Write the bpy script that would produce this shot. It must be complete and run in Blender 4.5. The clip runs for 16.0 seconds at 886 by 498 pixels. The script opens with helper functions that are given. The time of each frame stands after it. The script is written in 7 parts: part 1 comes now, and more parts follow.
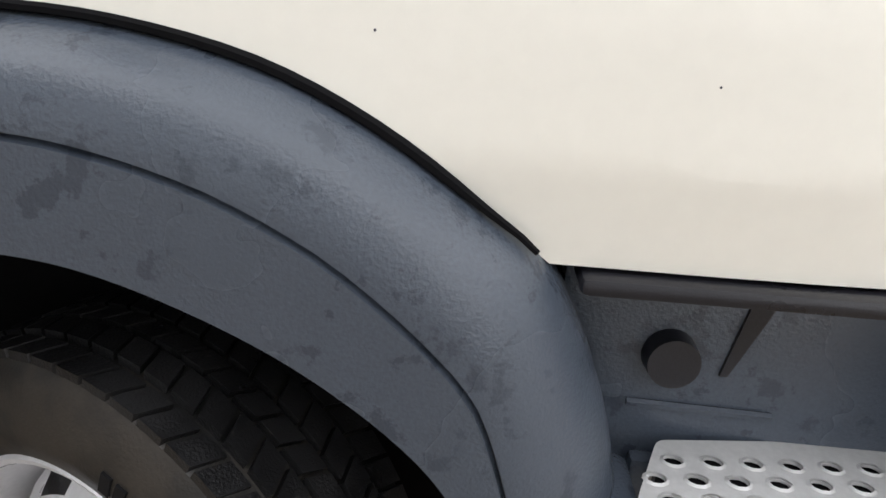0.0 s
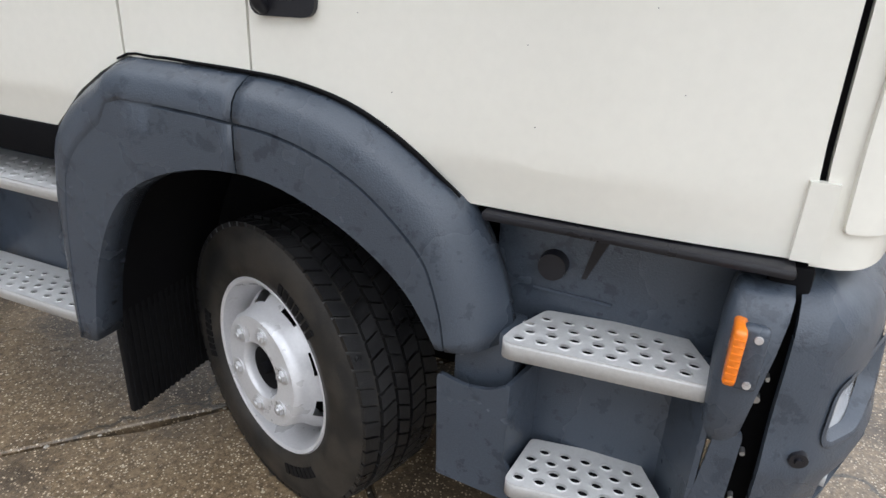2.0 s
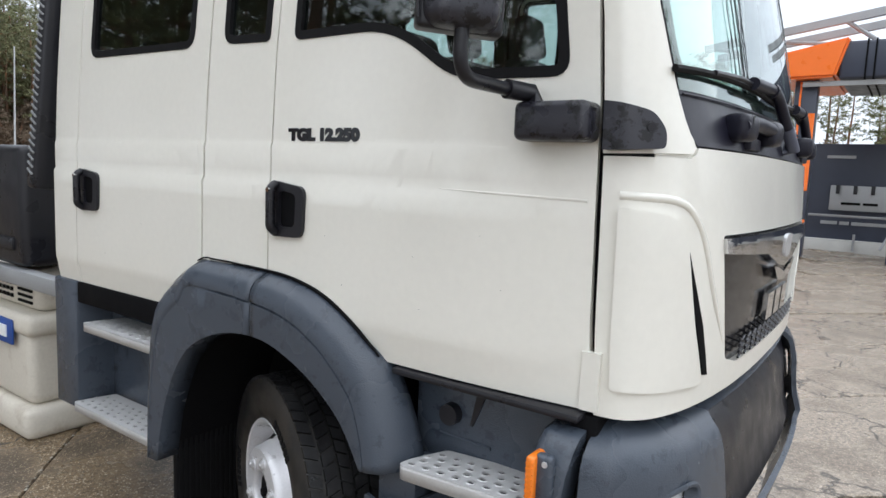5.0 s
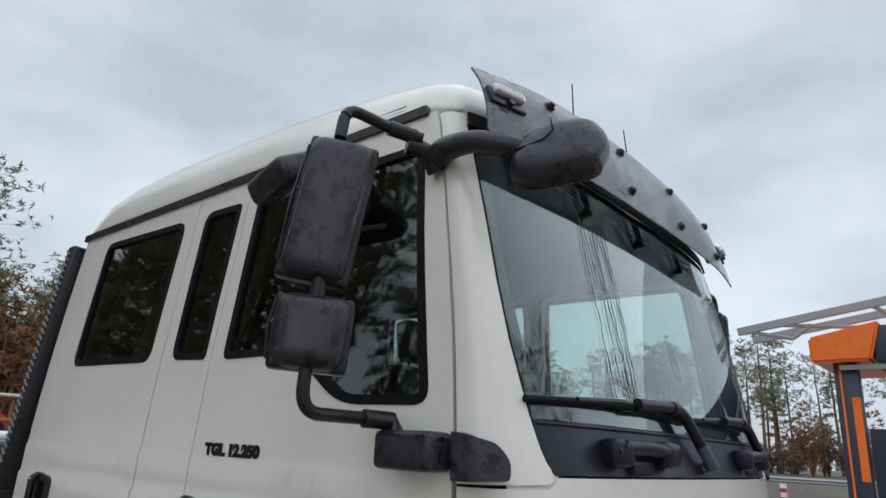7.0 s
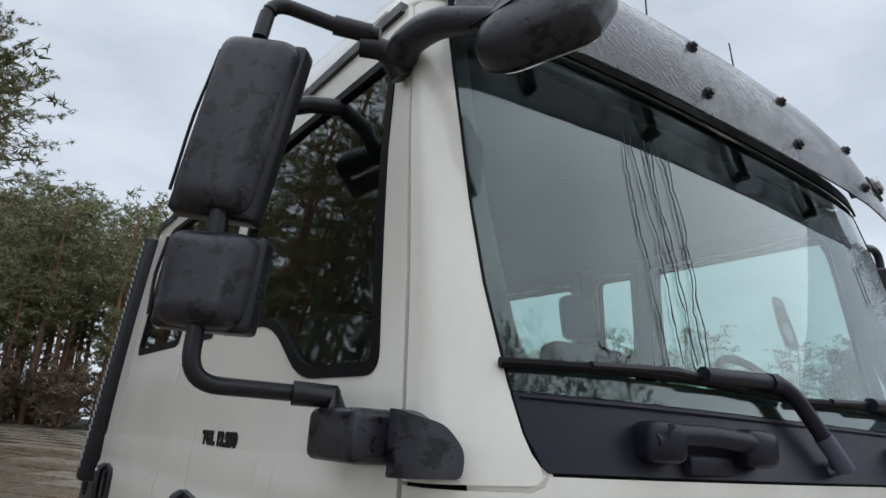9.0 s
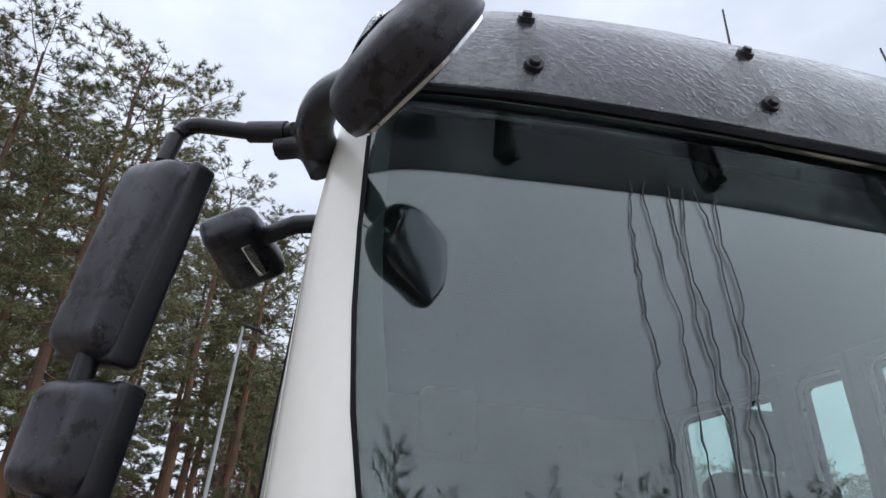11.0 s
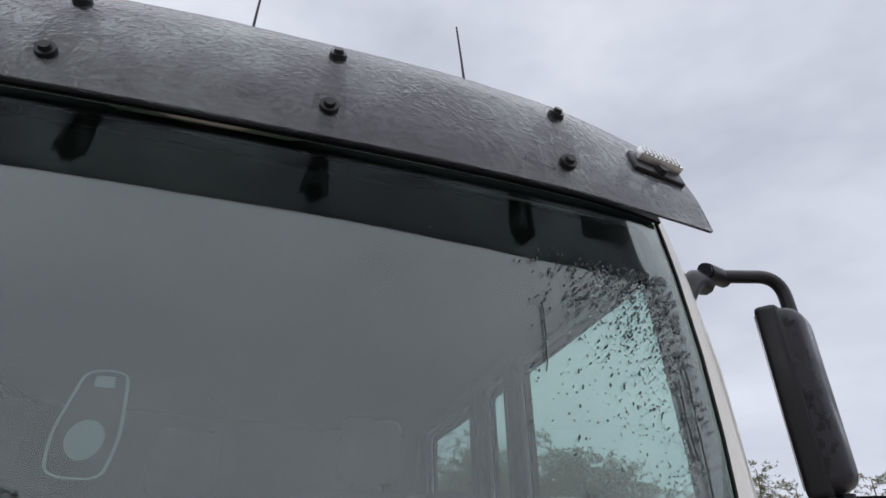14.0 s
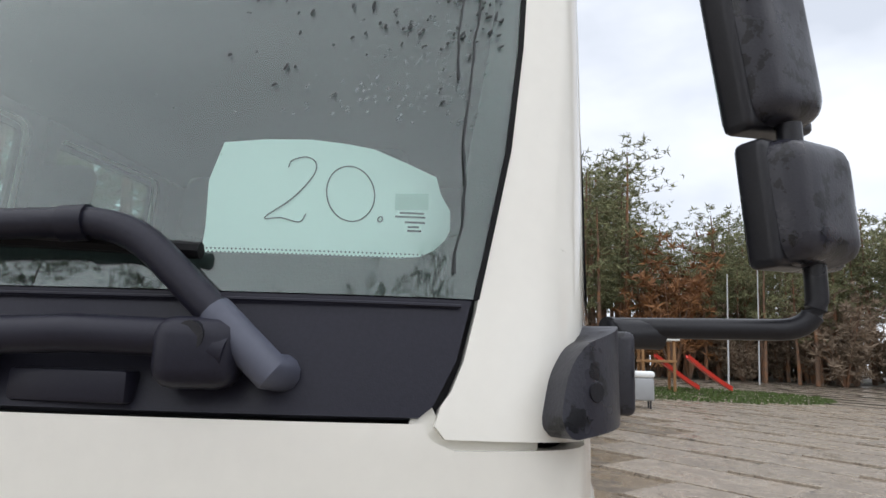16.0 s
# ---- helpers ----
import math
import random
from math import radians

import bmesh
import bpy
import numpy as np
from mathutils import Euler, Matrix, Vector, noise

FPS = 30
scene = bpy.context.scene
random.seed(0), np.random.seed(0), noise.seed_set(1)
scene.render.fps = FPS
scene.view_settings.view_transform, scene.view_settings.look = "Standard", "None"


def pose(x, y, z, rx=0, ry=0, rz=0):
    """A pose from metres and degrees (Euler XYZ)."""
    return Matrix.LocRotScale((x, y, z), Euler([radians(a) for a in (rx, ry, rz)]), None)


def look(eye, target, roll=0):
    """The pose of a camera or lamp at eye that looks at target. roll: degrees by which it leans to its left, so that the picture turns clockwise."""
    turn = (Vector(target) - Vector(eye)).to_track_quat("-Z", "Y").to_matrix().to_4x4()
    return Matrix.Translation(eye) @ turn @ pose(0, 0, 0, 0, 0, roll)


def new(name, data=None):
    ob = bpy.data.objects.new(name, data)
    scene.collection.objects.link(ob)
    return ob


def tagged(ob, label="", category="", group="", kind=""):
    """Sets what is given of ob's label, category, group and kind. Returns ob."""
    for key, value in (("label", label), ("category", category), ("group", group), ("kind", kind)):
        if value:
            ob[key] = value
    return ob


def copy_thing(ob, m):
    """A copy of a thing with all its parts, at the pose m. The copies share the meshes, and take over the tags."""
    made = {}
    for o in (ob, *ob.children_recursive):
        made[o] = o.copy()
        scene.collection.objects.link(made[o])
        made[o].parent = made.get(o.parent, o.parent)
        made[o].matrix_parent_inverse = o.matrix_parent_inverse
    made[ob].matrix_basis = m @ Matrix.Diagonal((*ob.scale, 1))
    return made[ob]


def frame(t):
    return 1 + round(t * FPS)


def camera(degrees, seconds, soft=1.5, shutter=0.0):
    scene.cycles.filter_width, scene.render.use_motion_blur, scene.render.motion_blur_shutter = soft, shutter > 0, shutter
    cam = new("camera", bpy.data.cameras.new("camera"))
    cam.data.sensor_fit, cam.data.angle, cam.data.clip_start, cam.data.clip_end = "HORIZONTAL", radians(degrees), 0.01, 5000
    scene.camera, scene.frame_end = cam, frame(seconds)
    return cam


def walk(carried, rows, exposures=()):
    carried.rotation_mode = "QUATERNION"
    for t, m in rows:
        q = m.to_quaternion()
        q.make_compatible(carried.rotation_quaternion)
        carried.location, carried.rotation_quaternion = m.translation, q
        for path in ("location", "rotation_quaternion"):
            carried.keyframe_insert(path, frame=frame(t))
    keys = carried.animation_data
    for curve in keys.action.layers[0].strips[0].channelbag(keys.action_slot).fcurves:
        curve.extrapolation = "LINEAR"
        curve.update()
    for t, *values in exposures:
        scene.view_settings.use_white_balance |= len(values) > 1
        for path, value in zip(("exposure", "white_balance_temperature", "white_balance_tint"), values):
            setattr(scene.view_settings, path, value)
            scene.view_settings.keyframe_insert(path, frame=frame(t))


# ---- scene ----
cam = camera(68.0, 16.0)
PATH = [
    (0, (0.657, -0.612, 1.321), (0.552, 1.264, 0.636), 3.5),
    (0.5, (0.816, -0.752, 1.388), (0.502, 1.127, 0.78), 3.7),
    (1, (0.916, -0.958, 1.444), (0.473, 0.896, 0.84), 3.9),
    (1.5, (1.02, -1.119, 1.523), (0.357, 0.579, 0.7), 3.1),
    (2, (1.175, -1.225, 1.57), (0.494, 0.466, 0.746), 2.9),
    (2.5, (1.333, -1.317, 1.591), (0.617, 0.357, 0.764), 3.0),
    (3, (1.469, -1.396, 1.603), (0.514, 0.148, 0.764), 2.2),
    (3.2, (1.53, -1.448, 1.62), (0.567, 0.091, 0.78), 2.0),
    (5.3, (2.07, -1.498, 1.691), (0.894, 0.117, 1.597), 2.8),
    (5.5, (2.124, -1.51, 1.718), (0.937, 0.1, 1.708), 3.1),
    (6, (2.225, -1.494, 1.749), (1.023, 0.092, 1.951), 2.9),
    (6.5, (2.347, -1.382, 1.809), (1.091, 0.091, 2.312), 2.8),
    (7, (2.43, -1.27, 1.808), (1.177, 0.176, 2.389), 2.9),
    (7.5, (2.469, -1.141, 1.795), (1.201, 0.294, 2.374), 3.2),
    (8, (2.395, -0.969, 1.803), (1.117, 0.454, 2.39), 3.6),
    (8.2, (2.372, -0.888, 1.797), (1.029, 0.466, 2.4), 3.1),
    (10.3, (2.435, -0.144, 1.854), (0.614, 0.442, 2.437), 3.9),
    (10.5, (2.41, -0.067, 1.901), (0.585, 0.35, 2.606), 4.0),
    (11, (2.346, 0.089, 1.908), (0.58, 0.429, 2.783), 3.8),
    (11.5, (2.395, 0.27, 1.944), (0.717, 0.619, 2.975), 3.2),
    (12, (2.444, 0.502, 1.947), (0.779, 0.828, 3.006), 3.6),
    (12.5, (2.436, 0.713, 1.954), (0.756, 1.037, 2.99), 3.1),
    (13, (2.383, 0.928, 1.987), (0.685, 1.272, 2.987), 3.4),
    (13.5, (2.406, 1.147, 1.975), (0.682, 1.535, 2.912), 3.6),
    (14, (2.443, 1.356, 1.963), (0.728, 1.762, 2.91), 2.7),
    (14.5, (2.407, 1.567, 1.951), (0.62, 1.998, 2.739), 2.8),
    (15, (2.336, 1.747, 1.954), (0.473, 2.191, 2.53), 2.6),
    (15.5, (2.325, 1.959, 1.918), (0.372, 2.131, 2.314), 2.7),
    (16, (2.265, 2.139, 1.821), (0.309, 1.891, 2.155), 1.8),
]
EXPOSURES = [(0, 1.48, 6450, 11), (0.5, 1.12, 6450, 11), (1.0, 1.22, 6250, 10), (1.5, 1.32, 6150, 10), (3.2, 1.25, 6020, 10), (5.3, 1.0, 6050, 9), (6.5, 0.37, 5950, 8), (8.2, 0.24, 5950, 8), (10.3, 0.55, 5950, 11),
             (11, 0.58, 5850, 12), (12.5, 0.40, 6000, 13), (14.5, 0.24, 6100, 14), (15.5, 0.70, 6100, 11), (16, 0.76, 6200, 11)]
walk(cam, [(t, look(eye, target, roll)) for t, eye, target, roll in PATH], EXPOSURES)

# ---- sky and daylight: an even overcast ----
world = bpy.data.worlds.new("overcast_sky")
scene.world = world
world.use_nodes = True
wn, wl = world.node_tree.nodes, world.node_tree.links
wn.clear()
w_out = wn.new("ShaderNodeOutputWorld")
w_bg = wn.new("ShaderNodeBackground")
w_sky = wn.new("ShaderNodeTexSky")
w_sky.sky_type = "NISHITA"
w_sky.sun_disc = False
w_sky.sun_elevation, w_sky.sun_rotation = radians(32), radians(150)
w_co = wn.new("ShaderNodeTexCoord")
w_map = wn.new("ShaderNodeMapping")
w_map.inputs["Scale"].default_value = (1.0, 1.0, 2.2)
w_noise = wn.new("ShaderNodeTexNoise")
w_noise.inputs["Scale"].default_value = 2.0
w_noise.inputs["Detail"].default_value = 5.0
w_noise.inputs["Roughness"].default_value = 0.55
w_ramp = wn.new("ShaderNodeValToRGB")
w_ramp.color_ramp.elements[0].position = 0.34
w_ramp.color_ramp.elements[0].color = (5.4, 5.65, 6.05, 1)
w_ramp.color_ramp.elements[1].position = 0.68
w_ramp.color_ramp.elements[1].color = (8.2, 8.35, 8.6, 1)
w_mix = wn.new("ShaderNodeMix")
w_mix.data_type = "RGBA"
w_mix.inputs[0].default_value = 0.94
wl.new(w_co.outputs["Generated"], w_map.inputs["Vector"])
wl.new(w_map.outputs[0], w_noise.inputs["Vector"])
wl.new(w_noise.outputs["Fac"], w_ramp.inputs[0])
wl.new(w_sky.outputs[0], w_mix.inputs[6])
wl.new(w_ramp.outputs[0], w_mix.inputs[7])
wl.new(w_mix.outputs[2], w_bg.inputs["Color"])
w_bg.inputs["Strength"].default_value = 0.085
wl.new(w_bg.outputs[0], w_out.inputs[0])

sun = new("sun", bpy.data.lights.new("sun", "SUN"))
sun.data.energy, sun.data.angle, sun.data.color = 1.5, radians(170), (1.0, 0.97, 0.93)
sun.matrix_world = look((20, -12, 22), (0, 0, 0))


# ---- materials ----
def material(name, color, rough=0.5, metal=0.0, vary=0.12, scale=6.0, fine=90.0, bump=0.0, bump_scale=60.0,
             rough_vary=0.1, coat=0.0, spec=0.5, second=None, second_at=(0.55, 0.7), second_scale=3.0, piece=0.0):
    m = bpy.data.materials.new(name)
    m.use_nodes = True
    n, l = m.node_tree.nodes, m.node_tree.links
    b = n["Principled BSDF"]
    b.inputs["Metallic"].default_value = metal
    b.inputs["Specular IOR Level"].default_value = spec
    b.inputs["Coat Weight"].default_value = coat
    b.inputs["Coat Roughness"].default_value = 0.08
    co = n.new("ShaderNodeTexCoord")
    big, small = n.new("ShaderNodeTexNoise"), n.new("ShaderNodeTexNoise")
    big.inputs["Scale"].default_value, big.inputs["Detail"].default_value = scale, 4
    small.inputs["Scale"].default_value, small.inputs["Detail"].default_value = fine, 3
    l.new(co.outputs["Object"], big.inputs["Vector"])
    l.new(co.outputs["Object"], small.inputs["Vector"])
    add = n.new("ShaderNodeMath")
    add.operation = "MULTIPLY_ADD"
    add.inputs[1].default_value = 0.5
    l.new(small.outputs["Fac"], add.inputs[0])
    half = n.new("ShaderNodeMath")
    half.operation = "MULTIPLY"
    half.inputs[1].default_value = 0.5
    l.new(big.outputs["Fac"], half.inputs[0])
    l.new(half.outputs[0], add.inputs[2])
    ramp = n.new("ShaderNodeValToRGB")
    ramp.color_ramp.elements[0].position, ramp.color_ramp.elements[1].position = 0.3, 0.7
    ramp.color_ramp.elements[0].color = (*[c * (1 - vary) for c in color], 1)
    ramp.color_ramp.elements[1].color = (*[min(1, c * (1 + vary)) for c in color], 1)
    l.new(add.outputs[0], ramp.inputs[0])
    last = ramp.outputs[0]
    if second:
        patch = n.new("ShaderNodeTexNoise")
        patch.inputs["Scale"].default_value, patch.inputs["Detail"].default_value = second_scale, 6
        patch.inputs["Roughness"].default_value = 0.65
        l.new(co.outputs["Object"], patch.inputs["Vector"])
        rr = n.new("ShaderNodeMapRange")
        rr.inputs["From Min"].default_value, rr.inputs["From Max"].default_value = second_at
        l.new(patch.outputs["Fac"], rr.inputs["Value"])
        mx = n.new("ShaderNodeMix")
        mx.data_type = "RGBA"
        mx.inputs[7].default_value = (*second, 1)
        l.new(rr.outputs[0], mx.inputs[0])
        l.new(last, mx.inputs[6])
        last = mx.outputs[2]
    if piece:
        info = n.new("ShaderNodeObjectInfo")
        sc = n.new("ShaderNodeMapRange")
        sc.inputs["To Min"].default_value, sc.inputs["To Max"].default_value = 1 - piece, 1 + piece
        l.new(info.outputs["Random"], sc.inputs["Value"])
        hs = n.new("ShaderNodeHueSaturation")
        l.new(sc.outputs[0], hs.inputs["Value"])
        l.new(last, hs.inputs["Color"])
        last = hs.outputs[0]
    l.new(last, b.inputs["Base Color"])
    rm = n.new("ShaderNodeMapRange")
    rm.inputs["From Min"].default_value, rm.inputs["From Max"].default_value = 0.3, 0.7
    rm.inputs["To Min"].default_value, rm.inputs["To Max"].default_value = max(0, rough - rough_vary), min(1, rough + rough_vary)
    l.new(big.outputs["Fac"], rm.inputs["Value"])
    l.new(rm.outputs[0], b.inputs["Roughness"])
    if bump:
        bt = n.new("ShaderNodeTexNoise")
        bt.inputs["Scale"].default_value, bt.inputs["Detail"].default_value = bump_scale, 4
        l.new(co.outputs["Object"], bt.inputs["Vector"])
        bp = n.new("ShaderNodeBump")
        bp.inputs["Strength"].default_value = bump
        bp.inputs["Distance"].default_value = 0.01
        l.new(bt.outputs["Fac"], bp.inputs["Height"])
        l.new(bp.outputs[0], b.inputs["Normal"])
    return m


def glass(name, color, rough=0.0):
    m = bpy.data.materials.new(name)
    m.use_nodes = True
    b = m.node_tree.nodes["Principled BSDF"]
    b.inputs["Base Color"].default_value = (*color, 1)
    b.inputs["Transmission Weight"].default_value = 1.0
    b.inputs["Roughness"].default_value = rough
    b.inputs["IOR"].default_value = 1.5
    return m


M_PAINT = material("cream_white_paint", (0.80, 0.782, 0.715), 0.2, vary=0.025, scale=2.0, fine=40, coat=0.4, rough_vary=0.07,
                   second=(0.42, 0.38, 0.31), second_at=(0.735, 0.80), second_scale=34, bump=0.012, bump_scale=9)
M_GREY = material("wet_grey_plastic", (0.058, 0.071, 0.093), 0.26, vary=0.12, scale=3, fine=220, bump=0.16, bump_scale=240,
                  rough_vary=0.17, second=(0.040, 0.050, 0.068), second_at=(0.57, 0.61), second_scale=19)
M_BLACK = material("black_plastic", (0.013, 0.013, 0.017), 0.36, spec=0.4, vary=0.25, scale=8, fine=200, bump=0.06, bump_scale=380, rough_vary=0.14)
M_WET = material("wet_black_plastic", (0.027, 0.027, 0.036), 0.34, spec=0.45, vary=0.15, scale=9, fine=260, bump=0.07, bump_scale=260, rough_vary=0.2,
                 second=(0.005, 0.005, 0.007), second_at=(0.54, 0.57), second_scale=22)
M_COWL = material("cowl_plastic", (0.014, 0.014, 0.024), 0.40, spec=0.28, vary=0.2, scale=6, fine=200, bump=0.04, bump_scale=500, rough_vary=0.1)
M_RUBBER = material("rubber", (0.009, 0.009, 0.010), 0.6, spec=0.12, vary=0.2, scale=12, fine=200)
# near-black of dark parts and joints, and of shade put into hollows
M_DARK = material("black_parts_and_shade", (0.006, 0.006, 0.007), 0.8, vary=0.2, spec=0.08)
M_TYRE = material("tyre_rubber", (0.010, 0.010, 0.011), 0.42, vary=0.35, scale=10, fine=150, bump=0.25, bump_scale=260, rough_vary=0.2,
                  second=(0.045, 0.042, 0.039), second_at=(0.62, 0.74), second_scale=60)
M_WALL = material("tyre_sidewall", (0.030, 0.026, 0.022), 0.5, vary=0.3, scale=10, fine=150, bump=0.1, bump_scale=200,
                  second=(0.010, 0.010, 0.010), second_at=(0.42, 0.56), second_scale=6)
M_RIM = material("silver_rim_paint", (0.66, 0.66, 0.68), 0.34, metal=0.25, vary=0.08, scale=12, fine=120, rough_vary=0.12,
                 second=(0.30, 0.26, 0.22), second_at=(0.68, 0.85), second_scale=9)
M_STEEL = material("galvanised_steel", (0.62, 0.62, 0.63), 0.36, metal=0.55, vary=0.12, scale=9, fine=160, rough_vary=0.15)
M_STEP = material("worn_aluminium", (0.60, 0.60, 0.60), 0.42, metal=0.2, vary=0.1, scale=9, fine=120, rough_vary=0.12, bump=0.05, bump_scale=200)
M_CHROME = material("chrome", (0.72, 0.73, 0.75), 0.08, metal=1.0, vary=0.03)
M_GLOSS = material("gloss_black", (0.010, 0.010, 0.012), 0.12, vary=0.2, spec=0.32)
M_AMBER = material("amber_lens", (0.85, 0.22, 0.015), 0.2, vary=0.1, fine=150, bump=0.15, bump_scale=120, coat=0.4)
M_LENS = material("lamp_lens", (0.75, 0.77, 0.80), 0.15, vary=0.08, metal=0.3, coat=0.6)
M_WS = glass("windscreen_glass", (0.73, 0.92, 0.86))
M_WIN = glass("side_window_glass", (0.52, 0.62, 0.59))
M_WS.node_tree.nodes["Principled BSDF"].inputs["IOR"].default_value = 1.6
# water coloured dark, in place of the dim cab refracted through it
M_STREAK = material("darkened_water", (0.030, 0.036, 0.037), 0.45, vary=0.2, fine=200, spec=0.3)
M_STREAK.node_tree.nodes["Principled BSDF"].inputs["Transmission Weight"].default_value = 0.5
M_WATER = glass("rain_water", (0.9, 0.93, 0.95))
M_WATER.node_tree.nodes["Principled BSDF"].inputs["IOR"].default_value = 1.33
M_TRIM = material("cab_trim", (0.014, 0.014, 0.016), 0.8, vary=0.15, scale=5, fine=180, bump=0.1, bump_scale=300)
M_DASH = material("dash_plastic", (0.015, 0.015, 0.017), 0.6, vary=0.15, bump=0.1, bump_scale=300)
M_HEAD = material("headliner", (0.045, 0.050, 0.049), 0.9, vary=0.1, fine=200)
M_SEAT = material("seat_fabric", (0.02, 0.021, 0.026), 0.9, vary=0.25, scale=8, fine=300, bump=0.15, bump_scale=400)
M_PAPER = material("white_paper", (0.82, 0.84, 0.84), 0.8, vary=0.02)
M_INK = material("ink", (0.02, 0.02, 0.03), 0.6, vary=0.05)
M_ORANGE = material("orange_sheet", (0.85, 0.17, 0.015), 0.35, vary=0.06, coat=0.2)
M_NAVY = material("dark_blue_cladding", (0.035, 0.042, 0.065), 0.4, vary=0.1)
M_ZINC = material("grey_steelwork", (0.34, 0.35, 0.36), 0.5, metal=0.4, vary=0.1)


def wet_visor():
    """A smoke-grey wet acrylic sheet: glossy, with drops in the relief."""
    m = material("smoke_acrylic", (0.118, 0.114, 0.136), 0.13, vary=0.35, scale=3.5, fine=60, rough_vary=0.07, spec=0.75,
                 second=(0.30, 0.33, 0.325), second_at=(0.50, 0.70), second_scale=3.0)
    n, l = m.node_tree.nodes, m.node_tree.links
    b = n["Principled BSDF"]
    b.inputs["Transmission Weight"].default_value = 0.78
    co = n.new("ShaderNodeTexCoord")
    wob = n.new("ShaderNodeTexNoise")
    wob.inputs["Scale"].default_value, wob.inputs["Detail"].default_value = 55, 2
    l.new(co.outputs["Object"], wob.inputs["Vector"])
    far_ = n.new("ShaderNodeVectorMath")
    far_.operation = "MULTIPLY_ADD"
    far_.inputs[1].default_value = (0.03, 0.03, 0.03)
    l.new(wob.outputs["Color"], far_.inputs[0])
    l.new(co.outputs["Object"], far_.inputs[2])
    v = n.new("ShaderNodeTexVoronoi")
    v.inputs["Scale"].default_value = 75
    l.new(far_.outputs[0], v.inputs["Vector"])
    r = n.new("ShaderNodeMapRange")
    r.inputs["From Min"].default_value, r.inputs["From Max"].default_value = 0.25, 0.5
    r.inputs["To Min"].default_value, r.inputs["To Max"].default_value = 1, 0
    l.new(v.outputs["Distance"], r.inputs["Value"])
    bp = n.new("ShaderNodeBump")
    bp.inputs["Strength"].default_value, bp.inputs["Distance"].default_value = 0.45, 0.003
    l.new(r.outputs[0], bp.inputs["Height"])
    l.new(bp.outputs[0], b.inputs["Normal"])
    return m


M_VISOR = wet_visor()


# ---- small building kit ----
def thing(name, at=(0, 0, 0), label="", category="", group="", kind=""):
    e = new(name)
    e.location = at
    return tagged(e, label, category, group, kind)


def world_of(ob):
    m = Matrix.Translation(ob.location)
    return world_of(ob.parent) @ ob.matrix_parent_inverse @ m if ob.parent else m


def finish(bm, sharp=38):
    bmesh.ops.remove_doubles(bm, verts=bm.verts[:], dist=1e-5)
    bmesh.ops.recalc_face_normals(bm, faces=bm.faces[:])
    for f in bm.faces:
        f.smooth = True
    for e in bm.edges:
        if len(e.link_faces) == 2 and e.calc_face_angle(0) > radians(sharp):
            e.smooth = False


below = False                # True while the parts under the doors are built, whose stations LOW_X and LOW_Z give


def part(name, bm, mat, parent=None, label="", sharp=38):
    if below:
        for v in bm.verts:
            v.co.x, v.co.z = slide(v.co.x, LOW_X), slide(v.co.z, LOW_Z)
    finish(bm, sharp)
    me = bpy.data.meshes.new(name)
    bm.to_mesh(me)
    bm.free()
    me.materials.append(mat)
    ob = new(name, me)
    if parent:
        ob.parent = parent
        ob.matrix_parent_inverse = world_of(parent).inverted()
    return tagged(ob, label)


def box(bm, x0, x1, y0, y1, z0, z1, bevel=0.0, seg=2, m=None):
    r = bmesh.ops.create_cube(bm, size=1.0)
    vs = r["verts"]
    for v in vs:
        v.co = Vector((x0 + (v.co.x + 0.5) * (x1 - x0), y0 + (v.co.y + 0.5) * (y1 - y0), z0 + (v.co.z + 0.5) * (z1 - z0)))
    if bevel:
        es = list({e for v in vs for e in v.link_edges})
        r = bmesh.ops.bevel(bm, geom=es, offset=bevel, segments=seg, profile=0.5, affect="EDGES")
        vs = list({v for f in r["faces"] for v in f.verts} | {v for v in vs if v.is_valid})
    if m is not None:
        bmesh.ops.transform(bm, matrix=m, verts=vs)
    return bm


def rod(bm, p0, p1, r0, r1=None, seg=12):
    p0, p1 = Vector(p0), Vector(p1)
    d = p1 - p0
    q = d.to_track_quat("Z", "Y").to_matrix().to_4x4()
    bmesh.ops.create_cone(bm, cap_ends=True, segments=seg, radius1=r0, radius2=r0 if r1 is None else r1, depth=d.length,
                          matrix=Matrix.Translation((p0 + p1) / 2) @ q)
    return bm


def bend(pts, r, n=6):
    """A polyline with its inner corners rounded."""
    pts = [Vector(p) for p in pts]
    out = [pts[0]]
    for a, b, c in zip(pts, pts[1:], pts[2:]):
        k = min(r, (a - b).length * 0.48, (c - b).length * 0.48)
        p, q = b + (a - b).normalized() * k, b + (c - b).normalized() * k
        out += [(p * (1 - t) ** 2 + b * 2 * t * (1 - t) + q * t * t) for t in [i / n for i in range(n + 1)]]
    return out + [pts[-1]]


def pipe(bm, pts, r, seg=10, radii=None):
    pts = [Vector(p) for p in pts]
    rings, ref = [], Vector((0.13, 0.31, 0.94)).normalized()
    for i, p in enumerate(pts):
        d = (pts[min(i + 1, len(pts) - 1)] - pts[max(i - 1, 0)]).normalized()
        a = d.cross(ref).normalized()
        b = d.cross(a)
        rr = radii[i] if radii else r
        rings.append([bm.verts.new(p + (a * math.cos(t) + b * math.sin(t)) * rr) for t in [2 * math.pi * k / seg for k in range(seg)]])
    skin(bm, rings)
    return bm


def skin(bm, rings, close=True, caps=True):
    for r, s in zip(rings, rings[1:]):
        n = len(r)
        for k in range(n if close else n - 1):
            bm.faces.new((r[k], r[(k + 1) % n], s[(k + 1) % n], s[k]))
    if caps and close:
        bm.faces.new(rings[0][::-1])
        bm.faces.new(rings[-1])


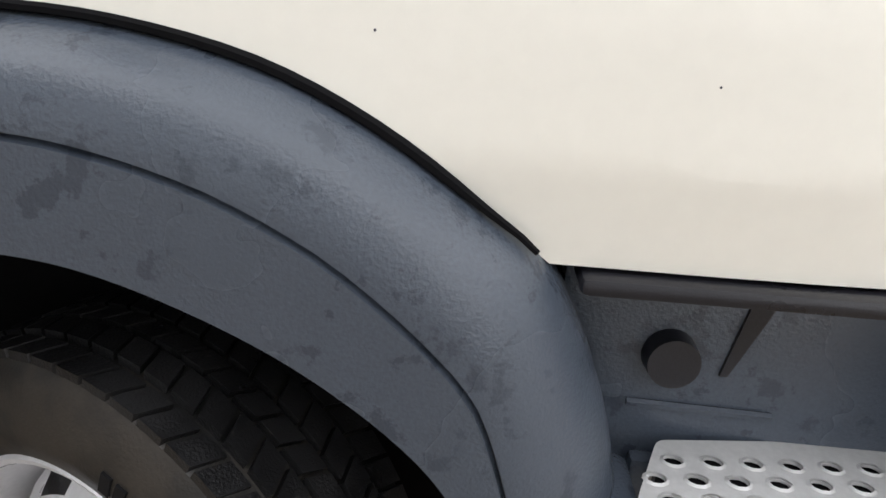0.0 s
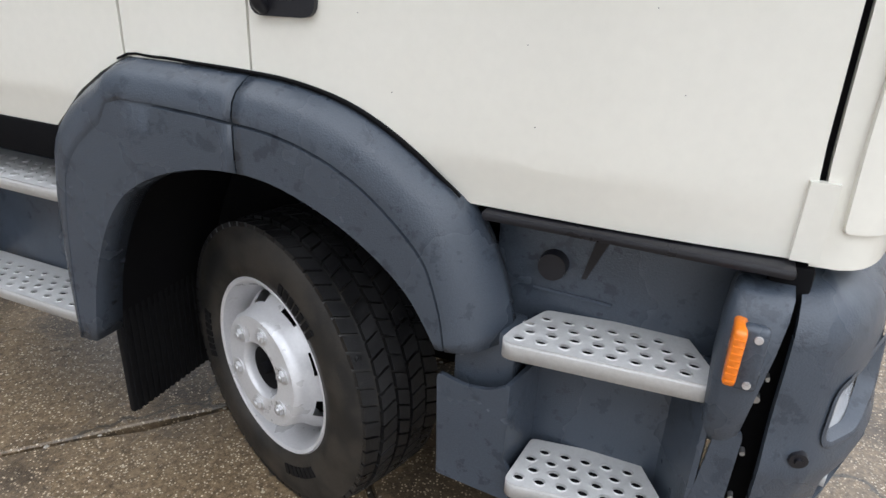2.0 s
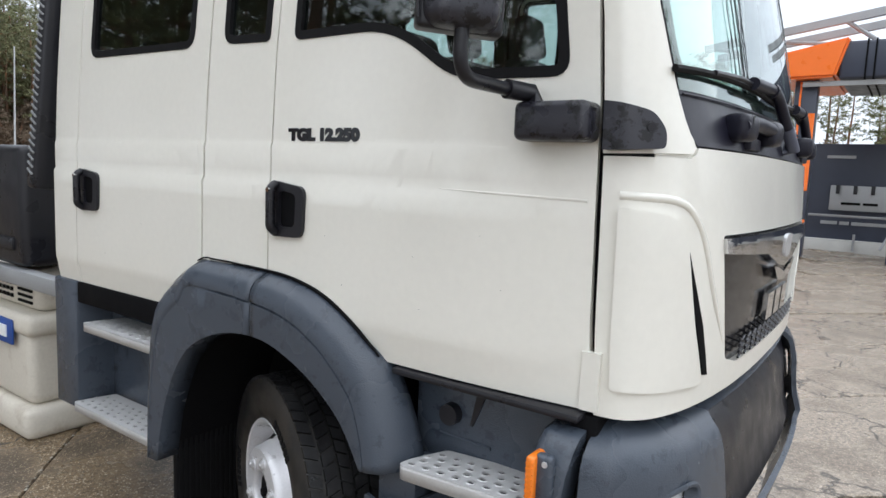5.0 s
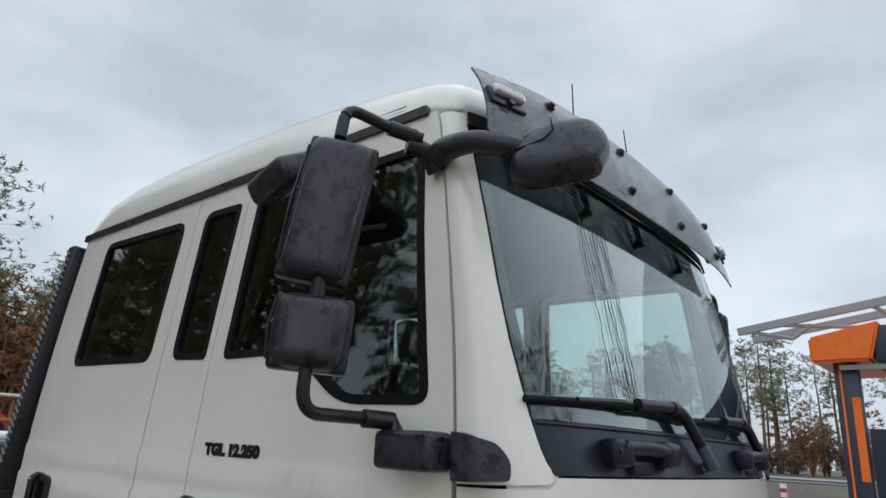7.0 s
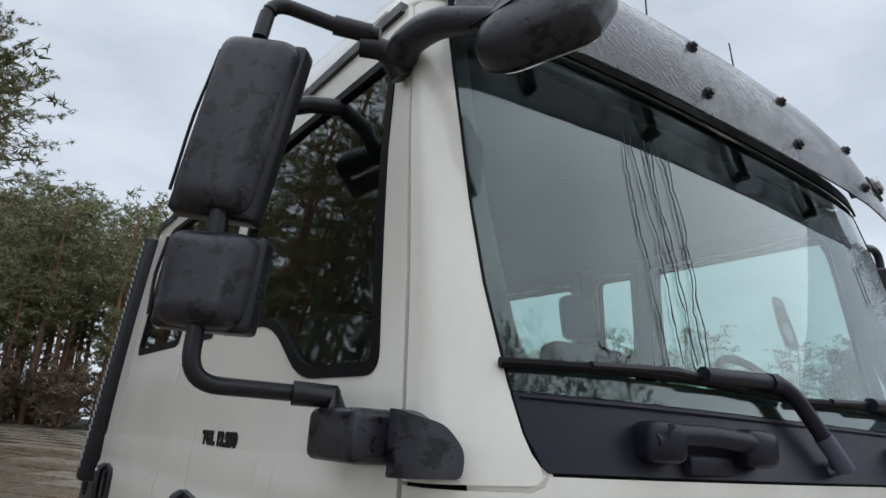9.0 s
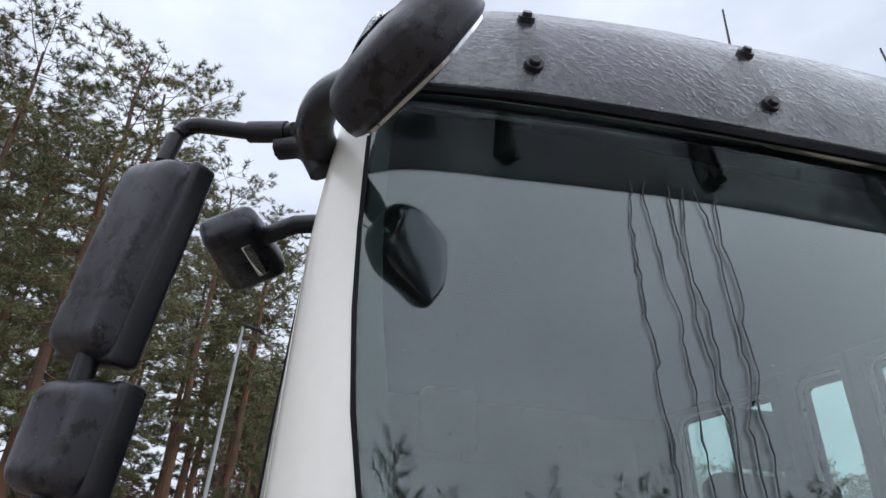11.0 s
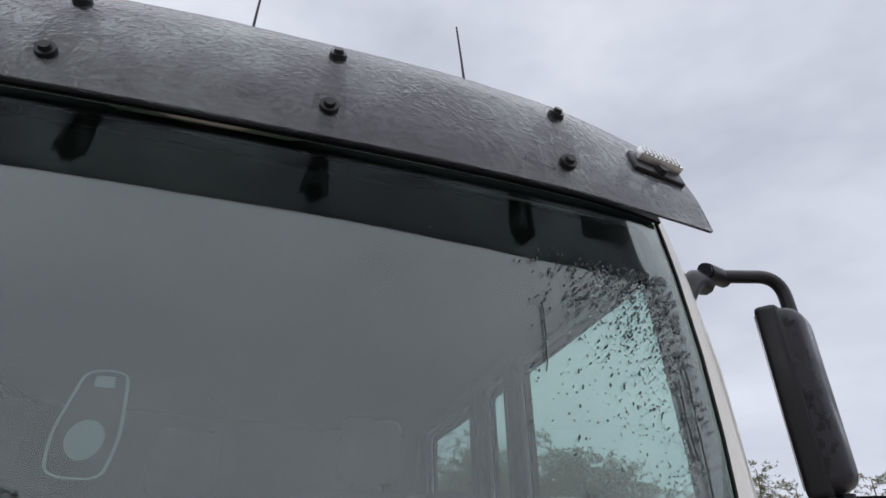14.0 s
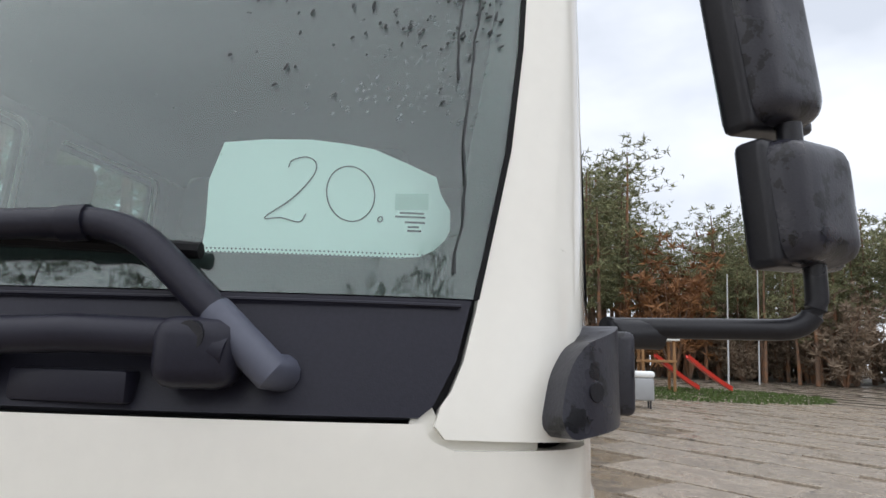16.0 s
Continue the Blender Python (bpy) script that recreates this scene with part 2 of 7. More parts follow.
def rounded(poly, r, n=5):
    """A polygon with rounded corners; r is one radius or one for each corner."""
    out = []
    N = len(poly)
    rs = r if isinstance(r, (list, tuple)) else [r] * N
    for i in range(N):
        a, b, c = Vector(poly[i - 1]), Vector(poly[i]), Vector(poly[(i + 1) % N])
        k = min(rs[i], (a - b).length * 0.45, (c - b).length * 0.45)
        if k < 1e-4:
            out.append(tuple(b))
            continue
        p, q = b + (a - b).normalized() * k, b + (c - b).normalized() * k
        out += [tuple(p * (1 - t) ** 2 + b * 2 * t * (1 - t) + q * t * t) for t in [j / n for j in range(n + 1)]]
    return out


def sheet(outer, holes, fmap, step, thick, bm=None, cuts=()):
    """A curved panel of some thickness: a flat outline with holes, cut into a grid, bent by fmap(u, v) and thickened inwards."""
    b = bmesh.new()
    for loop in [outer, *holes]:
        vs = [b.verts.new((u, v, 0)) for u, v in loop]
        for i in range(len(vs)):
            b.edges.new((vs[i - 1], vs[i]))
    bmesh.ops.triangle_fill(b, use_beauty=True, use_dissolve=False, edges=b.edges[:], normal=(0, 0, 1))
    for ax in (0, 1):
        lo, hi = min(p[ax] for p in outer), max(p[ax] for p in outer)
        no = (1, 0, 0) if ax == 0 else (0, 1, 0)
        st = step if not isinstance(step, tuple) else step[ax]
        for c in sorted([*np.arange(math.ceil(lo / st) * st, hi, st), *[q for q in cuts if ax == 1 and lo < q < hi]]):
            if c - lo < 1e-4:
                continue
            co = [0, 0, 0]
            co[ax] = float(c)
            bmesh.ops.bisect_plane(b, geom=b.verts[:] + b.edges[:] + b.faces[:], plane_co=co, plane_no=no, dist=1e-6)
    for f in b.faces:
        if f.normal.z < 0:
            f.normal_flip()
    flat = {v: (v.co.x, v.co.y) for v in b.verts}
    front, back = {}, {}
    out = bm or bmesh.new()
    e = 0.004
    for v, (u, w) in flat.items():
        p = Vector(fmap(u, w))
        n = (Vector(fmap(u + e, w)) - Vector(fmap(u - e, w))).cross(Vector(fmap(u, w + e)) - Vector(fmap(u, w - e)))
        n = n.normalized() if n.length > 1e-12 else Vector((0, -1, 0))
        front[v] = out.verts.new(p)
        back[v] = out.verts.new(p - n * thick)
    for f in b.faces:
        out.faces.new([front[v] for v in f.verts])
        out.faces.new([back[v] for v in reversed(f.verts)])
    for ed in b.edges:
        if len(ed.link_faces) == 1:
            p, q = ed.verts
            out.faces.new((front[p], front[q], back[q], back[p]))
    b.free()
    return out


def ring_of(poly, k):
    """The polygon pulled in (k > 0) or pushed out by about k metres."""
    N = len(poly)
    area = sum(poly[i - 1][0] * poly[i][1] - poly[i][0] * poly[i - 1][1] for i in range(N))
    s = 1 if area > 0 else -1
    out = []
    for i in range(N):
        a, b, c = Vector(poly[i - 1]), Vector(poly[i]), Vector(poly[(i + 1) % N])
        d = ((b - a).normalized() + (c - b).normalized())
        d = d.normalized() if d.length > 1e-9 else (b - a).normalized()
        out.append((b.x - d.y * s * k, b.y + d.x * s * k))
    return out


def smooth_line(pts, n=6):
    """Points along a Catmull-Rom curve."""
    P = [Vector(p) for p in pts]
    P = [P[0] * 2 - P[1], *P, P[-1] * 2 - P[-2]]
    out = []
    for a, b, c, d in zip(P, P[1:], P[2:], P[3:]):
        for i in range(n):
            t = i / n
            out.append(0.5 * ((2 * b) + (c - a) * t + (2 * a - 5 * b + 4 * c - d) * t * t + (3 * b - a - 3 * c + d) * t ** 3))
    return [tuple(p) for p in out] + [tuple(P[-2])]


def interp(z, table):
    return float(np.interp(z, [t[0] for t in table], [t[1] for t in table]))

# ---- the truck: cab form ----
W = 2.27                     # cab width
C = W / 2
SIDE = [(1.0, 0.036), (1.07, 0.022), (1.172, 0.004), (1.185, 0.001), (1.21, 0.0), (1.60, 0.0), (1.614, 0.008), (1.73, 0.008), (1.742, 0.013),
        (1.95, 0.022), (2.08, 0.030), (2.30, 0.046), (2.75, 0.083), (2.84, 0.090), (3.2, 0.12)]
SEAM = [(1.0, 1.384), (1.30, 1.366), (1.85, 1.354), (1.94, 1.346), (2.06, 1.338), (2.24, 1.318), (2.41, 1.295), (2.58, 1.263), (2.70, 1.237), (2.84, 1.20)]
NOSE = [(1.0, 1.605), (1.20, 1.618), (1.50, 1.630), (1.75, 1.616), (1.885, 1.572), (2.20, 1.499), (2.60, 1.402), (2.75, 1.362), (2.90, 1.32)]
EDGE = [(1.0, 0.048), (1.9, 0.054), (2.41, 0.055), (2.60, 0.068), (2.84, 0.092)]    # how far the front corner stands in from the door
# stations along the cab: below the belt line, above it, and the heights below the doors
LOW_X = [(-1.5, -1.40), (-1.455, -1.36), (-1.29, -1.19), (-1.19, -1.085), (-0.56, -0.50), (-0.215, -0.187), (0.122, 0.197), (0.672, 0.731), (0.775, 0.848), (1.245, 1.290), (1.335, 1.372), (1.345, 1.378)]
LOW_Z = [(0.0, 0.0), (0.13, 0.13), (0.30, 0.352), (0.415, 0.472), (0.785, 0.820), (1.06, 1.082), (1.30, 1.302)]
HIGH_X = [(-1.455, -1.36), (-1.18, -1.045), (-0.335, -0.278), (-0.219, -0.187), (-0.15, -0.085), (0.098, 0.172), (0.14, 0.19), (0.238, 0.288), (0.70, 0.70), (1.262, 1.268), (1.345, 1.354)]


def ys(z):
    return interp(z, SIDE)


def slide(x, table):
    """A station moved by its table, past the ends by the last step."""
    a, b = table[0], table[-1]
    return x + a[1] - a[0] if x < a[0] else x + b[1] - b[0] if x > b[0] else interp(x, table)


def lower(poly):
    return [(slide(x, LOW_X), slide(z, LOW_Z)) for x, z in poly]


def upper(poly):
    return [(slide(x, HIGH_X), z) for x, z in poly]


def flank(u, z):
    """The cab's side, drawn in towards the front corner."""
    k = min(1.0, max(0.0, (u - 0.86) / 0.50))
    return ys(z) + max(0.0, interp(z, EDGE) - ys(z)) * k * k


def side_r(u, z, off=0.0):
    return (u, flank(u, z) + off, z)


def side_l(u, z, off=0.0):
    return (-u, W - flank(-u, z) - off, z)


def front(p, z, off=0.0):
    """The rounded front of the cab: p runs from the right-hand door seam (0) to the left-hand one (W)."""
    q = min(max(p, 1e-5), W - 1e-5)
    q = min(q, W - q)
    y0, x0, x1 = interp(z, EDGE), interp(z, SEAM), interp(z, NOSE)
    y = y0 + (C - y0) * (q / C) ** 1.6
    d = (C - y) / (C - y0)
    x = x0 + (x1 - x0) * max(0.0, 1 - d ** 2.3) ** 0.33
    ang = math.atan2(d, max(0.02, (1 - d) * 3.0))
    x, y = x + off * math.cos(ang * 0.8), y - off * math.sin(ang * 0.8)
    return (x, y if p <= C else W - y, z)


def fp(y, z):
    """The front's p for a width y."""
    y0 = interp(z, EDGE)
    h = y if y <= C else W - y
    q = C * (max(0.0, h - y0) / (C - y0)) ** (1 / 1.6)
    return (q if y <= C else W - q, z)


truck = tagged(thing("truck", (0, 1.12, 0)), "cream-white crew cab truck with grey plastic arches, wet from rain", "truck")

# outlines of the side, in (x, z)
ARCH_R = [(0.672, 1.062), (0.602, 1.12), (0.553, 1.156), (0.493, 1.198), (0.421, 1.24), (0.336, 1.269), (0.224, 1.29), (0.118, 1.297)]
ARCH_L = [(-0.215, 1.297), (-0.309, 1.249), (-0.398, 1.19), (-0.479, 1.124), (-0.533, 1.066)]
ARCH_R, ARCH_L = lower(ARCH_R), lower(ARCH_L)
DOOR_F = ([(0.199, 1.303)] + ARCH_R[::-1][1:] + [(1.374, 1.083), (1.361, 1.30), (1.349, 1.85)] +
          [(interp(z, SEAM) - 0.004, z) for z in (1.94, 2.1, 2.35, 2.61, 2.78)] + [(1.195, 2.815), (0.235, 2.815), (0.203, 2.07)])
DOOR_R = ([(-1.15, 1.082), (-0.50, 1.08)] + ARCH_L[::-1][1:] + [(-0.186, 1.6), (-0.165, 2.815), (-1.13, 2.815)])
MID = [(-0.179, 1.303), (0.192, 1.304), (0.196, 2.07), (0.228, 2.815), (-0.158, 2.815)]
REAR = [(-1.36, 1.082), (-1.156, 1.082), (-1.136, 2.815), (-1.34, 2.815), (-1.357, 2.4)]
WIN_F = rounded(upper([(0.238, 2.080), (0.70, 2.080), (0.94, 1.920), (1.262, 1.918), (1.165, 2.66), (1.14, 2.705), (0.255, 2.712)]), [0.03, 0.12, 0.08, 0.05, 0.04, 0.03, 0.04])
WIN_Q = rounded(upper([(-0.150, 2.095), (0.085, 2.086), (0.118, 2.712), (-0.145, 2.72)]), [0.05, 0.02, 0.02, 0.06])
WIN_R = rounded(upper([(-1.18, 2.107), (-0.335, 2.095), (-0.305, 2.715), (-1.17, 2.738)]), 0.06)


def flip(poly):
    return [(-u, v) for u, v in poly][::-1]


def side_panel(name, outer, window, left, label=""):
    fm = side_l if left else side_r
    o, w = (flip(outer), flip(window) if window else None) if left else (outer, window)
    body = part(name, sheet(o, [w] if w else [], fm, 0.11, 0.025, None, (1.172, 1.185, 1.21, 1.60, 1.614, 1.73, 1.742)), M_PAINT, truck, label)
    if w:
        inner = ring_of(w, 0.024)
        part("window_seal", sheet(ring_of(w, -0.004), [inner], lambda u, v: fm(u, v, -0.0035), 0.3, 0.02), M_RUBBER, body, "black rubber window seal")
        pane = part("window_pane", sheet(ring_of(inner, -0.006), [], lambda u, v: fm(u, v, 0.009), 0.3, 0.004), M_WIN, body, "dark tinted side window glass")
        pane.visible_shadow = False
    trim = sheet(ring_of(o, 0.012), [ring_of(w, -0.012)] if w else [], lambda u, v: fm(u, v, 0.034), 0.25, 0.02)
    part("inner_trim", trim, M_TRIM, body)
    return body


doors = {}
for left in (False, True):
    doors["front", left] = side_panel("front_door", DOOR_F, WIN_F, left)
    doors["mid", left] = side_panel("pillar_panel", MID, WIN_Q, left)
    doors["rear", left] = side_panel("rear_door", DOOR_R, WIN_R, left)
    side_panel("rear_corner_panel", REAR, None, left)
    # dark gap behind the door seams
    fm = side_l if left else side_r
    for x0, x1, z0, z1 in ((-0.20, -0.14, 1.31, 2.80), (0.16, 0.26, 1.31, 2.80), (-1.17, -1.12, 1.09, 2.80)):
        s = [(x0, z0), (x1, z0), (x1, z1), (x0, z1)]
        part("door_gap", sheet(flip(s) if left else s, [], lambda u, v: fm(u, v, 0.029), 0.3, 0.003), M_DARK, truck)
    bm = bmesh.new()
    s = [(-0.02, 1.07), (0.03, 1.07), (0.03, 2.80), (-0.02, 2.80)]
    fs = (lambda u, v: (interp(v, SEAM) - u, W - interp(v, EDGE) - 0.024, v)) if left else (lambda u, v: (interp(v, SEAM) + u, interp(v, EDGE) + 0.024, v))
    part("door_gap", sheet(flip([(-a, b) for a, b in s][::-1]) if left else s, [], fs, 0.2, 0.003, bm), M_DARK, truck)

# windscreen pillars
for left in (False, True):
    half = [(0.0, 1.7285), (0.215, 1.736), (0.226, 1.75), (0.222, 1.77), (0.211, 1.787), (0.199, 1.82), (0.187, 1.88), (0.177, 1.95), (0.153, 2.09), (0.139, 2.25), (0.133, 2.42), (0.131, 2.60), (0.135, 2.80)]
    poly = [(0.0008, half[0][1])] + [fp(y, z) for y, z in half[1:]] + [(0.0008, 2.80)]
    if left:
        poly = [(W - p, z) for p, z in poly][::-1]
    pil = part("windscreen_pillar", sheet(poly, [], front, (0.03, 0.12), 0.02), M_PAINT, truck)
    trim = [(p, z) for p, z in poly]
    part("inner_trim", sheet(ring_of(trim, 0.004), [], lambda p, z: front(p, z, -0.03), (0.05, 0.2), 0.015), M_TRIM, pil)

# painted return behind the joint at the foot of each pillar
for left in (False, True):
    fl = [fp(y, z) for y, z in ((0.10, 1.712), (0.20, 1.712), (0.236, 1.724), (0.246, 1.748), (0.236, 1.776), (0.222, 1.772), (0.21, 1.75), (0.20, 1.742), (0.10, 1.738))]
    if left:
        fl = [(W - p, z) for p, z in fl][::-1]
    part("joint_return", sheet(fl, [], lambda p, z: front(p, z, -0.016), (0.03, 0.03), 0.004), M_PAINT, truck)

# front panel with the grille opening
top = [(0.0, 1.722), (0.205, 1.724), (0.230, 1.735), (0.238, 1.752), (1.12, 1.752)]
low = [(1.12, 1.065), (0.6, 1.065), (0.3, 1.068), (0.0, 1.075)]
outer = [fp(y, z) for y, z in low[::-1]] + [fp(W - y, z) for y, z in low[1:]]
outer[0], outer[-1] = (0.0012, 1.075), (W - 0.0012, 1.075)
up = [(0.0012, 1.722)] + [fp(y, z) for y, z in top[1:]]
up += [(W - p, z) for p, z in up[-2::-1]]
outer += up[::-1]
GRILLE = rounded([fp(0.385, 1.528), fp(0.505, 1.165), fp(0.62, 1.135), fp(W - 0.62, 1.135), fp(W - 0.505, 1.165), fp(W - 0.385, 1.528)], 0.02)
nose = part("front_panel", sheet(outer, [GRILLE], front, (0.05, 0.08), 0.03), M_PAINT, truck)
for left in (False, True):
    pl = [(0.03, 1.600), (0.03, 1.15), fp(0.330, 1.13), fp(0.265, 1.29), fp(0.205, 1.50), fp(0.180, 1.562), fp(0.130, 1.588)]
    sl = [fp(0.214, 1.492), fp(0.284, 1.285), fp(0.345, 1.15), fp(0.375, 1.145), fp(0.316, 1.29)]
    if left:
        pl, sl = [(W - p, z) for p, z in pl][::-1], [(W - p, z) for p, z in sl][::-1]
    part("corner_deflector", sheet(rounded(pl, 0.012, 3), [], lambda p, z: front(p, z, 0.012), (0.03, 0.06), 0.03), M_PAINT, truck)
    part("air_slot", sheet(sl, [], lambda p, z: front(p, z, 0.004), (0.03, 0.06), 0.004), M_DARK, truck)
    # raised shoulder that runs round the deflector
    sh = [(0.054, 1.629), (0.082, 1.627), (0.149, 1.621), (0.208, 1.600), (0.267, 1.537), (0.330, 1.42), (0.385, 1.332), (0.47, 1.22), (0.535, 1.142)]
    bm = bmesh.new()
    ps = [front(p if not left else W - p, z, -0.005) for p, z in [fp(max(y, 0.0561), z) for y, z in smooth_line(sh, 4)]]
    pipe(bm, ps, 0.011, 10, [0.011 * min(1.0, (len(ps) - 1 - k) / 8) + 0.0005 for k in range(len(ps))])
    part("pressed_shoulder", bm, M_PAINT, nose)
    # lower corner step in the panel edge, beside the door
    fs = side_l if left else side_r
    st = [(1.352, 1.085), (1.40, 1.085), (1.40, 1.235), (1.352, 1.235)]
    part("hinge_cap", sheet(flip(st) if left else st, [], lambda u, v: fs(u, v, -0.012), 0.1, 0.02), M_PAINT, truck)

# cowl below the windscreen
cw = [(0.24, 1.752), (0.226, 1.77), (0.203, 1.82), (0.1885, 1.8915)]
cowl_poly = [fp(y, z) for y, z in [(0.24, 1.758)]] + [fp(W - 0.24, 1.758)] + [fp(W - y, z) for y, z in cw[1:]] + [fp(y, z) for y, z in cw[:0:-1]]
cowl = part("cowl_panel", sheet(cowl_poly, [], lambda p, z: front(p, z, -0.006), (0.06, 0.05), 0.02), M_COWL, truck, "matt black cowl below the windscreen")

# windscreen
WS_EDGE = [(0.187, 1.893), (0.177, 1.95), (0.153, 2.09), (0.139, 2.25), (0.133, 2.42), (0.131, 2.60), (0.134, 2.76)]
ws = [fp(y, z) for y, z in WS_EDGE[::-1]] + [fp(W - y, z) for y, z in WS_EDGE]
windscreen = part("windscreen", sheet(ws, [], lambda p, z: front(p, z, -0.004), (0.06, 0.08), 0.005), M_WS, truck, "rain-streaked greenish windscreen")
windscreen.visible_shadow = False
hole = rounded([fp(0.215, 1.94), fp(W - 0.215, 1.94), fp(W - 0.172, 2.25), fp(W - 0.165, 2.72), fp(0.165, 2.72), fp(0.172, 2.25)], [0.07, 0.07, 0.02, 0.08, 0.08, 0.02])
part("black_border", sheet(ring_of(ws, 0.001), [hole], lambda p, z: front(p, z, -0.0125), (0.06, 0.08), 0.002), M_DASH, windscreen)
# black seals between the glass and the pillars
for left in (False, True):
    edge, wd = WS_EDGE, 0.004
    strip = [fp(y - 0.002, z) for y, z in edge[::-1]] + [fp(y + wd, z) for y, z in edge]
    if left:
        strip = [(W - p, z) for p, z in strip][::-1]
    part("windscreen_seal", sheet(strip, [], lambda p, z: front(p, z, 0.0015), (0.05, 0.1), 0.006), M_RUBBER, windscreen, "black windscreen seal")

# roof
bm = bmesh.new()
SEC = [(0.0, 0.0), (0.006, 0.055), (0.019, 0.135), (0.042, 0.21), (0.09, 0.28), (0.19, 0.325), (0.45, 0.345), (0.97, 0.355)]
rings = []
for x, h, inset in [(a * (0.932 if a < 0 else 1.0), b, c_) for a, b, c_ in ((-1.462, 0.02, 0.0), (-1.45, 0.30, 0.0), (-1.40, 0.60, 0.0), (-1.30, 0.84, 0.0), (-1.1, 0.94, 0.0), (-0.7, 0.98, 0.0), (0.0, 0.93, 0.0), (0.3, 0.89, 0.0), (0.6, 0.82, 0.0),
                    (0.92, 0.71, 0.0), (1.05, 0.63, 0.002), (1.12, 0.58, 0.004), (1.18, 0.50, 0.012), (1.23, 0.38, 0.03), (1.26, 0.12, 0.05), (1.262, -0.2, 0.06))]:
    half = [(x + (0.10 * min(1, a / 0.9) if x > 1.0 else 0), ys(2.82) + a + inset, 2.822 + b * h) for a, b in SEC]
    rings.append([bm.verts.new(p) for p in half] + [bm.verts.new((p[0], W - p[1], p[2])) for p in half[::-1]])
skin(bm, rings, close=False, caps=False)
roof = part("roof", bm, M_PAINT, truck, sharp=60)
sol = roof.modifiers.new("thickness", "SOLIDIFY")
sol.thickness, sol.offset = 0.02, -1
for left in (False, True):
    bm = bmesh.new()
    s = [(-1.37, 2.808), (1.17, 2.808), (1.16, 2.842), (-1.37, 2.842)]
    fm = side_l if left else side_r
    part("roof_strip", sheet(flip(s) if left else s, [], lambda u, v: fm(u, v, -0.012), 0.4, 0.02, bm), M_BLACK, truck, "black drip strip")
    for dz in (0.045, 0.062):
        bm = bmesh.new()
        yy = 0.006 + dz * 0.12
        pipe(bm, [(x_, (ys(2.82) + yy) if not left else W - ys(2.82) - yy, 2.822 + dz) for x_ in (-1.15, -0.6, 0.0, 1.05)], 0.003, 6)
        part("roof_bead", bm, M_PAINT, truck)
hd = [fp(0.145, 2.752), fp(W - 0.145, 2.752), fp(W - 0.15, 2.806), fp(0.15, 2.806)]
part("header_trim", sheet(hd, [], lambda p, z: front(p, z, 0.015), (0.06, 0.03), 0.008), M_RUBBER, truck, "black trim over the windscreen")
part("headliner", box(bmesh.new(), -1.30, 1.22, 0.13, W - 0.13, 2.775, 2.79, 0.004), M_HEAD, truck)
rw = [(ys(z) + 0.012, z) for z in (1.07, 1.3, 1.62, 2.08, 2.4, 2.81)]
rw = rw + [(W - y, z) for y, z in rw[::-1]]
part("rear_wall", sheet(rw[::-1], [], lambda u, v: (-1.357, u, v), 0.6, -0.03), M_PAINT, truck)
part("rear_trim", box(bmesh.new(), -1.295, -1.28, 0.105, W - 0.105, 1.1, 2.786, 0.004), M_TRIM, truck)
part("cab_floor", box(bmesh.new(), -1.28, 1.40, 0.07, W - 0.07, 1.08, 1.11, 0.004), M_DASH, truck)

# ---- wheel arches ----
below = True
PAIRS = [((-0.445, 0.40), (-0.545, 0.40), 0), ((-0.40, 0.60), (-0.548, 0.64), 0), ((-0.335, 0.76), (-0.535, 0.93), 0), ((-0.27, 0.865), (-0.475, 1.12), 0),
         ((-0.19, 0.947), (-0.24, 1.288), 0.70), ((-0.10, 1.005), (-0.13, 1.304), 0.66), ((0.0, 1.042), (-0.01, 1.302), 0.60), ((0.105, 1.053), (0.112, 1.298), 0.55), ((0.20, 1.043), (0.235, 1.289), 0.54),
         ((0.30, 1.010), (0.37, 1.258), 0.53), ((0.40, 0.962), (0.485, 1.203), 0.51), ((0.49, 0.90), (0.595, 1.125), 0.47), ((0.555, 0.838), (0.672, 1.055), 0.42), ((0.598, 0.775), (0.735, 0.90), 0.33), ((0.632, 0.715), (0.772, 0.735), 0.20)]
INNER = smooth_line([p[0] for p in PAIRS], 4)
OUTER = smooth_line([p[1] for p in PAIRS], 4)
GROOVE = [p[2] for p in PAIRS]


def resample(line, n):
    P = np.array(line)
    d = np.r_[0, np.cumsum(np.linalg.norm(np.diff(P, axis=0), axis=1))]
    t = np.linspace(0, d[-1], n)
    return np.stack([np.interp(t, d, P[:, k]) for k in range(P.shape[1])], 1)


